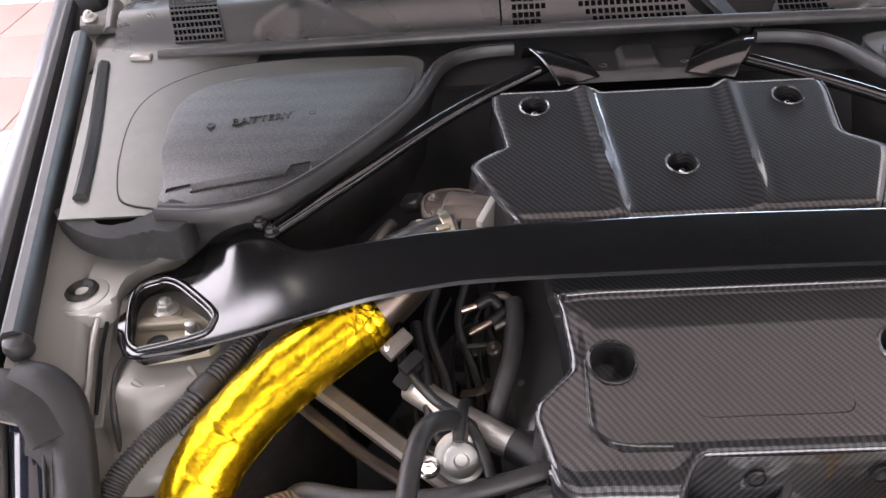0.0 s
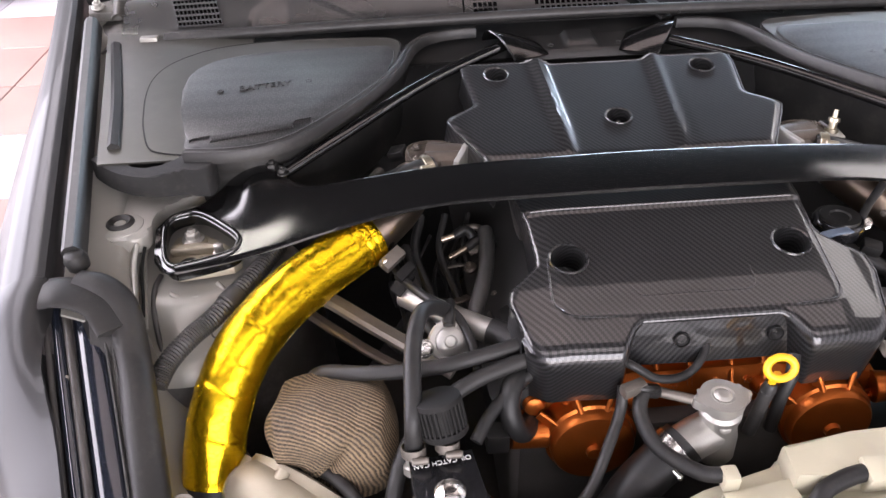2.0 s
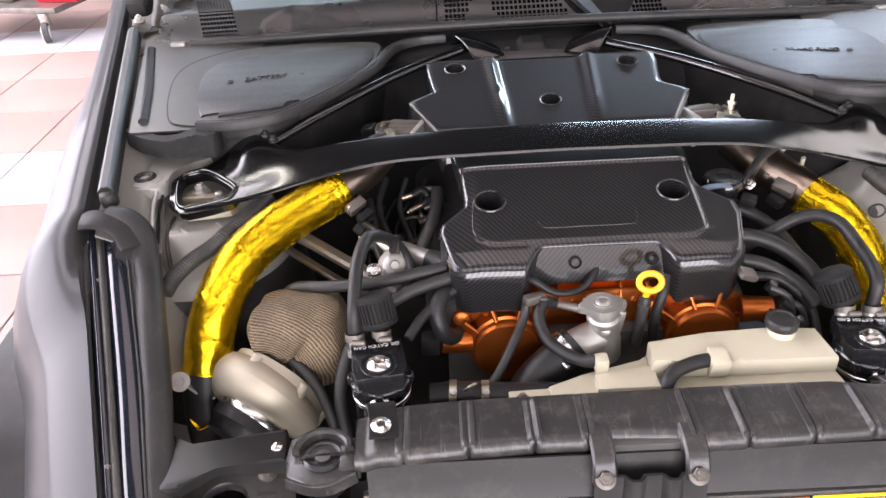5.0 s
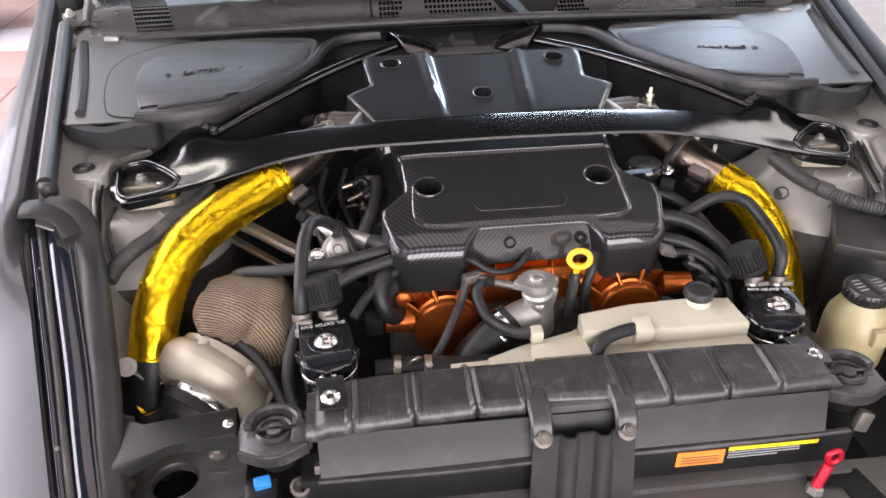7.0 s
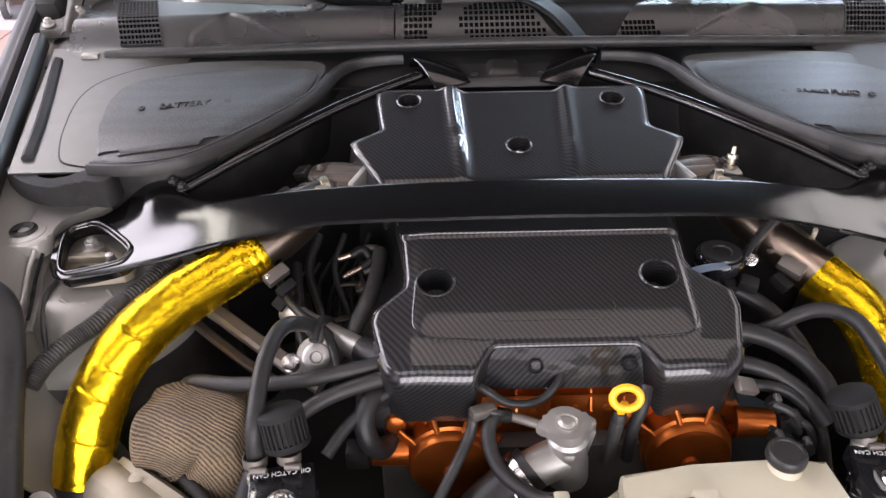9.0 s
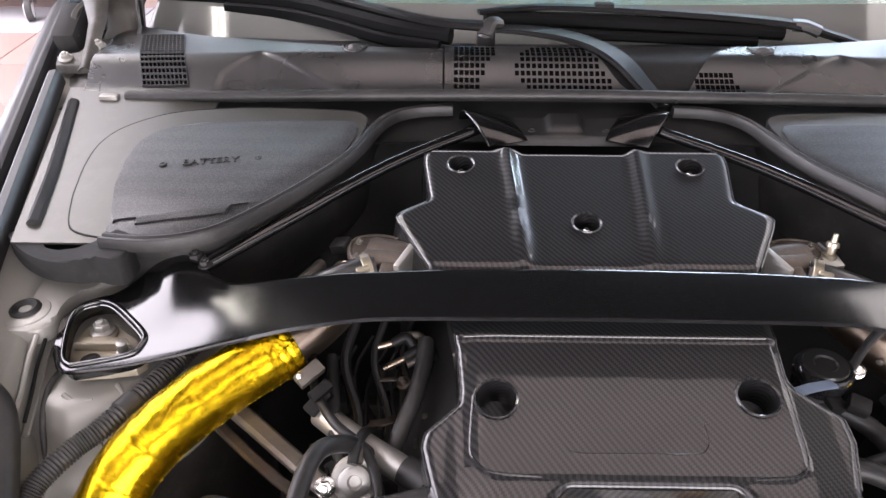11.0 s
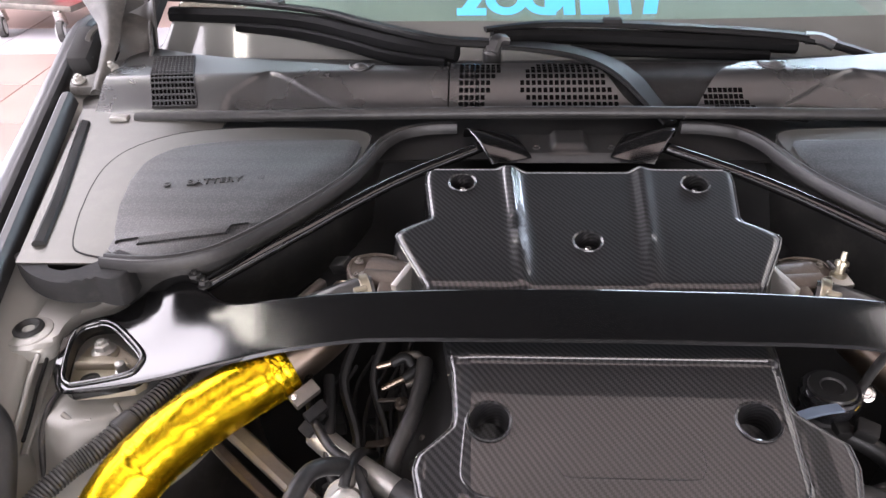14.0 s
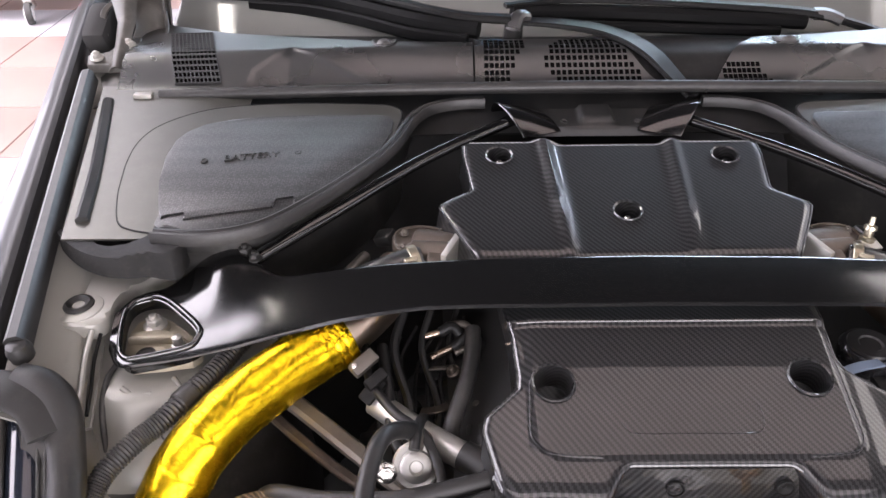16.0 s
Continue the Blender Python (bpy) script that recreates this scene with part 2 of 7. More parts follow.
TILE_PALE = material("pale_tile", (0.42, 0.40, 0.41), 0.3, 0, 0.08, 3, 0.05, 90)
GROUT = material("grout", (0.35, 0.30, 0.27), 0.85, 0, 0.1, 10, 0.2)
DASH = material("grey_dash_cover", (0.34, 0.35, 0.31), 0.7, 0, 0.12, 8, 0.2, 200)
BEAM = material("scratched_black_plastic", (0.024, 0.0230, 0.0218), 0.34, 0, 0.2, 45, 0.10, 600, dust=0.24)
CAST = material("dark_brown_casting", (0.085, 0.068, 0.055), 0.42, 0.55, 0.3, 50, 0.4, 300, dust=0.15)
LENS = material("dark_lamp_lens", (0.010, 0.012, 0.018), 0.12, 0.0, 0.1, 12, 0.0, coat=0.6)
# raised like DARK, to put the haze over deep blacks into the colour
VOID = material("haze_lifted_void", (0.022, 0.0215, 0.021), 0.7, 0, 0.3, 20, 0.0, spec=0.25)
SEAL = material("matt_black_seal", (0.008, 0.0078, 0.0076), 0.6, 0, 0.25, 30, 0.1, 400, dust=0.03, spec=0.18)
LIDGREY = material("satin_grey_lid_paint", (0.078, 0.076, 0.067), 0.30, 0.55, 0.15, 14, 0.05, 700, dust=0.08)
ARM = material("black_wiper_paint", (0.006, 0.006, 0.006), 0.35, 0, 0.15, 30, 0.05, 500, dust=0.01, spec=0.12)
BLADE = material("black_blade_rubber", (0.004, 0.004, 0.004), 0.5, 0, 0.15, 30, 0.05, 500, spec=0.06)
SLOT = material("open_slot_black", (0.003, 0.003, 0.003), 0.9, 0, 0.1, 20, 0.0, spec=0.0)
COWL = material("satin_cowl_plastic", (0.020, 0.0197, 0.0193), 0.27, 0, 0.12, 12, 0.04, 900, dust=0.03, spec=0.9)
GUTTER = material("dull_gutter_plastic", (0.013, 0.0127, 0.012), 0.42, 0, 0.2, 18, 0.06, 500, dust=0.08)
FOAM = material("black_foam", (0.013, 0.0127, 0.0124), 0.75, 0, 0.2, 60, 0.5, 900, dust=0.05, spec=0.3)
# grey base stands in for the ceiling's reflection on the dark border
FRIT = material("reflection_grey_border", (0.125, 0.125, 0.115), 0.06, 0, 0.1, 10, 0.0, spec=0.6)
LIDBASE = material("satin_lid_plastic", (0.028, 0.027, 0.0255), 0.33, 0, 0.15, 14, 0.06, 700, dust=0.05)


def braid_material(name):
    """Rubber hose in a woven sleeve."""
    m = material(name, (0.018, 0.0175, 0.017), 0.42, 0, 0.2, 30, 0.0, spec=0.4)
    n, l = m.node_tree.nodes, m.node_tree.links
    tc, h = n.new("ShaderNodeTexCoord"), None
    for turn in (0.8, -0.8):
        mp, w = n.new("ShaderNodeMapping"), n.new("ShaderNodeTexWave")
        mp.inputs["Rotation"].default_value = (0, turn, 0)
        w.inputs["Scale"].default_value = 190
        l.new(tc.outputs["Object"], mp.inputs["Vector"])
        l.new(mp.outputs["Vector"], w.inputs["Vector"])
        h = w.outputs["Fac"] if h is None else math_node(n, l, "MAXIMUM", h, w.outputs["Fac"])
    bp = n.new("ShaderNodeBump")
    bp.inputs["Strength"].default_value, bp.inputs["Distance"].default_value = 0.35, 0.0006
    l.new(h, bp.inputs["Height"])
    l.new(bp.outputs["Normal"], n["Principled BSDF"].inputs["Normal"])
    return m


def scratch(m, amount, colour):
    """Fine pale scuffs running two ways over a worn surface."""
    n, l = m.node_tree.nodes, m.node_tree.links
    bsdf, tc = n["Principled BSDF"], n.new("ShaderNodeTexCoord")
    was = bsdf.inputs["Base Color"].links[0].from_socket
    mask = None
    for turn, size in ((0.5, (260, 16, 60)), (-0.9, (210, 12, 60))):
        mp, noi = n.new("ShaderNodeMapping"), n.new("ShaderNodeTexNoise")
        mp.inputs["Rotation"].default_value = (0, 0, turn)
        mp.inputs["Scale"].default_value = size
        noi.inputs["Scale"].default_value, noi.inputs["Detail"].default_value = 1.0, 2
        l.new(tc.outputs["Object"], mp.inputs["Vector"])
        l.new(mp.outputs["Vector"], noi.inputs["Vector"])
        ramp = n.new("ShaderNodeValToRGB")
        ramp.color_ramp.elements[0].position, ramp.color_ramp.elements[1].position = 0.655, 0.72
        l.new(noi.outputs["Fac"], ramp.inputs["Fac"])
        mask = ramp.outputs["Color"] if mask is None else math_node(n, l, "MAXIMUM", mask, ramp.outputs["Color"])
    mix = n.new("ShaderNodeMixRGB")
    l.new(math_node(n, l, "MULTIPLY", mask, amount), mix.inputs["Fac"])
    l.new(was, mix.inputs["Color1"])
    mix.inputs["Color2"].default_value = (*colour, 1)
    l.new(mix.outputs["Color"], bsdf.inputs["Base Color"])


scratch(BEAM, 0.30, (0.15, 0.145, 0.14))
PRESSED = material("pressed_black_steel", (0.024, 0.0232, 0.0225), 0.30, 0.0, 0.2, 30, 0.05, 500, coat=1.0, coat_rough=0.10, dust=0.06)
SHIELD = material("grey_shield_plastic", (0.060, 0.0575, 0.053), 0.42, 0, 0.12, 16, 0.08, 700, dust=0.10)
BRACKET = material("dusty_black_steel", (0.050, 0.047, 0.044), 0.36, 0.0, 0.25, 30, 0.1, 500, dust=0.2)
BRAID = braid_material("woven_hose_sleeve")
PALEBLUE = material("pale_blue_bracket", (0.11, 0.14, 0.19), 0.4, 0.2, 0.1, 40, 0.1, 300, dust=0.1)
GLASS = bpy.data.materials.new("tinted_glass")
GLASS.use_nodes = True
gb = GLASS.node_tree.nodes["Principled BSDF"]
gb.inputs["Base Color"].default_value, gb.inputs["Roughness"].default_value = (0.55, 0.66, 0.60, 1), 0.02
gb.inputs["Transmission Weight"].default_value, gb.inputs["IOR"].default_value = 1.0, 1.5
# emission for the added overhead panels: plain, bright, warm and dim
FILL_GLOW = glow("fill_glow", (0.90, 0.87, 0.86), 0.7)
FILL_GLOW_BRIGHT = glow("fill_glow_bright", (1.0, 0.95, 1.03), 7.2)
FILL_GLOW_WARM = glow("fill_glow_warm", (1.0, 0.94, 0.90), 2.6)
FILL_GLOW_DIM = glow("fill_glow_dim", (1.0, 0.90, 0.82), 0.05)
TUBE_LIGHT = glow("fluorescent_tube", (1.0, 0.95, 0.86), 22.0)

# ---- mesh helpers ----


def part(name, bm, mat, parent=None, label="", smooth=True, angle=40):
    """One mesh object from a bmesh, in world coordinates, under parent."""
    bmesh.ops.recalc_face_normals(bm, faces=bm.faces[:])
    if smooth:
        for f in bm.faces:
            f.smooth = True
        for e in bm.edges:
            if len(e.link_faces) == 2 and e.calc_face_angle(0) > radians(angle):
                e.smooth = False
    me = bpy.data.meshes.new(name)
    bm.to_mesh(me)
    bm.free()
    me.materials.append(mat)
    ob = new(name, me)
    if parent is not None:
        ob.parent = parent
        ob.matrix_parent_inverse = Matrix.Translation(-parent.location)
    if label:
        ob["label"] = label
    return ob


def thing(name, label, category, base, group=""):
    ob = new(name)
    ob.location = base
    ob.empty_display_size = 0.02
    return tagged(ob, label, category, group)


def setting(name, bm, mat, label, category, smooth=False):
    return tagged(part(name, bm, mat, None, "", smooth), label, category, "", "structure")


def spline(pts, n=8):
    """Catmull-Rom through the points."""
    p = [Vector(q) for q in pts]
    if len(p) == 2:
        return [p[0].lerp(p[1], i / n) for i in range(n + 1)]
    p = [p[0] * 2 - p[1]] + p + [p[-1] * 2 - p[-2]]
    out = []
    for i in range(1, len(p) - 2):
        a, b, c, d = p[i - 1:i + 3]
        for k in range(n):
            t = k / n
            out.append(0.5 * ((2 * b) + (c - a) * t + (2 * a - 5 * b + 4 * c - d) * t * t + (3 * b - a - 3 * c + d) * t ** 3))
    return out + [p[-2]]


def sweep(bm, pts, ring, n=8, caps=True, size=None, up=(0, 0, 1), smooth=True, uv=False):
    """Sweeps ring, a list of (side, up) in metres, along a spline. size(s): its scale, s from 0 to 1."""
    path = spline(pts, n) if smooth else [Vector(q) for q in pts]
    rows, side, total = [], None, len(path) - 1
    for i, c in enumerate(path):
        t = (path[min(i + 1, total)] - path[max(i - 1, 0)]).normalized()
        if side is None:
            side = t.cross(Vector(up))
            if side.length < 1e-3:
                side = t.cross(Vector((1, 0, 0)))
        side = (side - t * side.dot(t)).normalized()
        upv = side.cross(t)
        k = size(i / total) if size else 1.0
        rows.append([bm.verts.new(c + side * (a * k) + upv * (b * k)) for a, b in ring])
    m = len(ring)
    layer = bm.loops.layers.uv.verify() if uv else None
    for i in range(total):
        for j in range(m):
            f = bm.faces.new((rows[i][j], rows[i][(j + 1) % m], rows[i + 1][(j + 1) % m], rows[i + 1][j]))
            if uv:
                for lp, q in zip(f.loops, ((j, i), (j + 1, i), (j + 1, i + 1), (j, i + 1))):
                    lp[layer].uv = (q[0] / m, q[1] / total)
    if caps:
        bm.faces.new(rows[0][::-1])
        bm.faces.new(rows[-1])
    return rows


def circle(r, seg=14, flat=1.0):
    return [(r * math.cos(2 * math.pi * i / seg), r * flat * math.sin(2 * math.pi * i / seg)) for i in range(seg)]


def tube(pts, r, n=8, seg=14, size=None, smooth=True):
    bm = bmesh.new()
    sweep(bm, pts, circle(r, seg), n, True, size, smooth=smooth)
    return bm


def strap(pts, w, h, n=8, up=(0, 0, 1), smooth=True, size=None):
    """A flat bar with rounded edges along a path."""
    e = min(w, h) * 0.28
    ring = [(-w / 2, -h / 2 + e), (-w / 2, h / 2 - e), (-w / 2 + e, h / 2), (w / 2 - e, h / 2), (w / 2, h / 2 - e), (w / 2, -h / 2 + e), (w / 2 - e, -h / 2), (-w / 2 + e, -h / 2)]
    bm = bmesh.new()
    sweep(bm, pts, ring, n, True, size, up, smooth)
    return bm


def lathe(bm, base, axis, profile, seg=24, caps=True):
    """Turns a profile of (distance along the axis, radius) round an axis."""
    axis = Vector(axis).normalized()
    q = axis.to_track_quat("Z", "Y").to_matrix()
    rows = []
    for d, r in profile:
        rows.append([bm.verts.new(Vector(base) + q @ Vector((r * math.cos(2 * math.pi * i / seg), r * math.sin(2 * math.pi * i / seg), d))) for i in range(seg)])
    for a, b in zip(rows, rows[1:]):
        for i in range(seg):
            bm.faces.new((a[i], a[(i + 1) % seg], b[(i + 1) % seg], b[i]))
    if caps:
        bm.faces.new(rows[0][::-1])
        bm.faces.new(rows[-1])
    return bm


def turned(base, axis, profile, seg=24, caps=True):
    return lathe(bmesh.new(), base, axis, profile, seg, caps)


def rod(p0, p1, r0, r1=None, seg=20, edge=0.0012):
    r1 = r0 if r1 is None else r1
    d = (Vector(p1) - Vector(p0)).length
    edge = min(edge, d * 0.3, r0 * 0.4)
    return turned(p0, Vector(p1) - Vector(p0), [(0, r0 - edge), (edge, r0), (d - edge, r1), (d, r1 - edge)], seg)


def add_box(bm, size, m, bevel=0.003, segments=2):
    made = bmesh.ops.create_cube(bm, size=1, matrix=m @ Matrix.Diagonal((*size, 1)))
    vs = made["verts"]
    if bevel:
        es = {e for v in vs for e in v.link_edges}
        bmesh.ops.bevel(bm, geom=list(es), offset=bevel, segments=segments, affect="EDGES", profile=0.6)
    return bm


def box(size, m, bevel=0.003, segments=2):
    return add_box(bmesh.new(), size, m, bevel, segments)


def prism(outline, low, high, bevel=0.002, m=None, bottom=None):
    """An extruded outline; low and high are heights or functions of (x, y)."""
    bm = bmesh.new()
    f_hi = high if callable(high) else (lambda x, y: high)
    f_lo = low if callable(low) else (lambda x, y: low)
    top = [bm.verts.new((x, y, f_hi(x, y))) for x, y in outline]
    bot = [bm.verts.new((x, y, f_lo(x, y))) for x, y in outline]
    bm.faces.new(top)
    bm.faces.new(bot[::-1])
    k = len(outline)
    for i in range(k):
        bm.faces.new((top[i], bot[i], bot[(i + 1) % k], top[(i + 1) % k]))
    if bevel:
        es = [e for e in bm.edges if all(v in set(top) for v in e.verts)]
        bmesh.ops.bevel(bm, geom=es, offset=bevel, segments=2, affect="EDGES", profile=0.6)
    if m is not None:
        bm.transform(m)
    return bm


def grid(nu, nv, fn, bm=None, thick=0.0, uv=False):
    """A sheet of nu x nv cells at fn(u, v); thick gives it a back, offset along its normals."""
    bm = bm or bmesh.new()
    P = [[Vector(fn(i / nu, j / nv)) for j in range(nv + 1)] for i in range(nu + 1)]
    A = [[bm.verts.new(p) for p in row] for row in P]
    layer = bm.loops.layers.uv.verify() if uv else None
    for i in range(nu):
        for j in range(nv):
            f = bm.faces.new((A[i][j], A[i + 1][j], A[i + 1][j + 1], A[i][j + 1]))
            if uv:
                for lp, q in zip(f.loops, ((i, j), (i + 1, j), (i + 1, j + 1), (i, j + 1))):
                    lp[layer].uv = (q[0] / nu, q[1] / nv)
    if thick:
        def normal(i, j):
            a = P[min(i + 1, nu)][j] - P[max(i - 1, 0)][j]
            b = P[i][min(j + 1, nv)] - P[i][max(j - 1, 0)]
            return a.cross(b).normalized()
        B = [[bm.verts.new(P[i][j] - normal(i, j) * thick) for j in range(nv + 1)] for i in range(nu + 1)]
        for i in range(nu):
            for j in range(nv):
                bm.faces.new((B[i][j + 1], B[i + 1][j + 1], B[i + 1][j], B[i][j]))
        rim = [(i, 0) for i in range(nu)] + [(nu, j) for j in range(nv)] + [(nu - i, nv) for i in range(nu)] + [(0, nv - j) for j in range(nv)]
        for k in range(len(rim)):
            (a, b), (c, d) = rim[k], rim[(k + 1) % len(rim)]
            bm.faces.new((A[a][b], B[a][b], B[c][d], A[c][d]))
    return bm


def bored(ob, holes, depth=0.08):
    """Cuts round holes (centre, axis, radius) right through a mesh."""
    bm = bmesh.new()
    for c, axis, r in holes:
        a = Vector(axis).normalized()
        lathe(bm, Vector(c) - a * depth / 2, a, [(0, r), (depth, r)], 28)
    bmesh.ops.recalc_face_normals(bm, faces=bm.faces[:])
    me = bpy.data.meshes.new("cutter")
    bm.to_mesh(me)
    bm.free()
    tool = new("cutter", me)
    mod = ob.modifiers.new("cut", "BOOLEAN")
    mod.object, mod.operation, mod.solver = tool, "DIFFERENCE", "EXACT"
    bpy.context.view_layer.update()
    done = bpy.data.meshes.new_from_object(ob.evaluated_get(bpy.context.evaluated_depsgraph_get()))
    ob.modifiers.clear()
    ob.data = done
    bpy.data.objects.remove(tool)
    bpy.data.meshes.remove(me)


def lerp(table, x):
    """Linear interpolation in a short table of (x, value)."""
    if x <= table[0][0]:
        return table[0][1]
    for (a, p), (b, q) in zip(table, table[1:]):
        if x <= b:
            return p + (q - p) * (x - a) / (b - a)
    return table[-1][1]


def eased(table, x, d=0.012):
    """lerp with its corners rounded off over a width of about 2 d."""
    return sum(lerp(table, x + d * k / 3) * w for k, w in ((-3, 1), (-2, 2), (-1, 3), (0, 4), (1, 3), (2, 2), (3, 1))) / 16


def smooth_step(a, b, x):
    t = min(1, max(0, (x - a) / (b - a)))
    return t * t * (3 - 2 * t)


def hex_bolt(name, parent, c, axis=(0, 0, 1), r=0.0085, mat=None, flange=True, label=""):
    bm = bmesh.new()
    if flange:
        lathe(bm, c, axis, [(0, r * 1.45), (r * 0.25, r * 1.45), (r * 0.45, r)], 20)
    lathe(bm, Vector(c) + Vector(axis).normalized() * r * 0.3, axis, [(0, r), (r * 0.8, r), (r * 0.95, r * 0.85)], 6)
    lathe(bm, Vector(c) + Vector(axis).normalized() * r * 0.9, axis, [(0, r * 0.5), (r * 0.7, r * 0.5), (r * 0.8, r * 0.4)], 12)
    return part(name, bm, mat or STEEL, parent, label)


def lettering(name, text, size, m, mat, parent, depth=0.0006, label=""):
    cu = bpy.data.curves.new(name, "FONT")
    cu.body, cu.size, cu.extrude, cu.align_x, cu.align_y = text, size, depth, "CENTER", "CENTER"
    tmp = new(name, cu)
    bpy.context.view_layer.update()
    me = bpy.data.meshes.new_from_object(tmp.evaluated_get(bpy.context.evaluated_depsgraph_get()))
    bpy.data.objects.remove(tmp)
    me.transform(m)
    bm = bmesh.new()
    bm.from_mesh(me)
    bpy.data.meshes.remove(me)
    return part(name, bm, mat, parent, label, smooth=False)


def clamp(name, parent, c, axis, r, mat=None):
    """A worm-drive clip: band and screw housing."""
    a = Vector(axis).normalized()
    ob = part(name, turned(Vector(c) - a * 0.005, a, [(0, r), (0.0, r + 0.0014), (0.010, r + 0.0014), (0.010, r)], 24, False), mat or STEEL, parent)
    side = a.cross(Vector((0, 0, 1)))
    side = side.normalized() if side.length > 0.05 else Vector((1, 0, 0))
    q = Vector(c) + (side * 0.35 - Vector((0, 1, 0)) * 0.8).normalized() * (r + 0.004)
    part("clamp_screw", rod(q - side * 0.009, q + side * 0.009, 0.0042, seg=10), mat or STEEL, ob)
    return ob

# ---- the garage ----
bm = box((11.0, 12.0, 0.2), pose(0, 1.0, -0.104), 0)
setting("floor", bm, GROUT, "grouted garage floor under square tiles", "floor")
walls = thing("garage_wall", "plain plastered garage walls with a wide door opening", "wall", (0, 1, 0))
walls["kind"] = "structure"
for nm, size, at, mat in (
        ("wall_west_a", (0.2, 3.2, 3.6), (-5.4, -3.4, 1.8), PLASTER), ("wall_west_b", (0.2, 1.6, 3.6), (-5.4, 6.2, 1.8), PLASTER), ("wall_west_c", (0.2, 7.2, 0.6), (-5.4, 1.8, 3.3), PLASTER), ("wall_east", (0.2, 12.0, 3.6), (4.4, 1.0, 1.8), PLASTER),
        ("wall_south_a", (2.8, 0.2, 3.6), (-3.9, -4.6, 1.8), PLASTER), ("wall_south_b", (1.4, 0.2, 3.6), (3.6, -4.6, 1.8), PLASTER),
        ("wall_south_c", (5.4, 0.2, 0.45), (0.2, -4.6, 3.375), PLASTER),
        ("wall_north_a", (9.8, 0.2, 2.1), (-0.5, 6.6, 1.05), REARWALL), ("wall_north_b", (9.8, 0.2, 0.3), (-0.5, 6.6, 3.45), REARWALL),
        ("wall_north_c", (1.5, 0.2, 1.2), (0.25, 6.6, 2.7), REARWALL), ("wall_north_d", (1.9, 0.2, 1.2), (-4.45, 6.6, 2.7), REARWALL), ("wall_north_e", (0.2, 0.2, 1.2), (4.3, 6.6, 2.7), REARWALL)):
    part(nm, box(size, pose(*at), 0), mat, walls, smooth=False)
setting("ceiling", box((10.0, 11.4, 0.15), pose(-0.5, 1.0, 3.68), 0), CEIL, "plain painted garage ceiling with tube lights", "ceiling")
# unseen glowing panels, added for fill and for bright reflections on the bay
for x, y, w, d in ((0.0, -1.8, 5.5, 1.5), (-3.4, 2.40, 1.9, 6.0), (3.55, 2.2, 1.4, 3.0), (0.7, 0.7, 3.2, 1.4)):
    setting("fill_panel", box((w, d, 0.02), pose(x, y, 3.59), 0.004), FILL_GLOW_BRIGHT if x < -1 else FILL_GLOW_WARM if x > 1 else FILL_GLOW_DIM if y > 0 else FILL_GLOW, "glowing panel added under the ceiling to light the bay", "roof light")
for x, y in ((-2.08, 2.45),):
    lamp = thing("ceiling_light", "twin fluorescent tube light fixed to the ceiling", "light", (x, y, 3.6), "ceiling lights")
    part("housing", box((0.14, 1.3, 0.05), pose(x, y, 3.58), 0.008), PLASTER, lamp)
    for dx in (-0.035, 0.035):
        part("fluorescent_tube", rod((x + dx, y - 0.6, 3.535), (x + dx, y + 0.6, 3.535), 0.014, seg=12), TUBE_LIGHT, lamp)

# ---- the car's body ----
car = thing("car", "dark grey coupe with its bonnet off, parked on the garage floor", "car", (0, 1.2, 0))


def rail(y):
    """Half width and height of the bonnet's opening along the wing."""
    return 0.716 + (y - 0.574) * 0.215, 0.842 + (y - 0.574) * 0.146


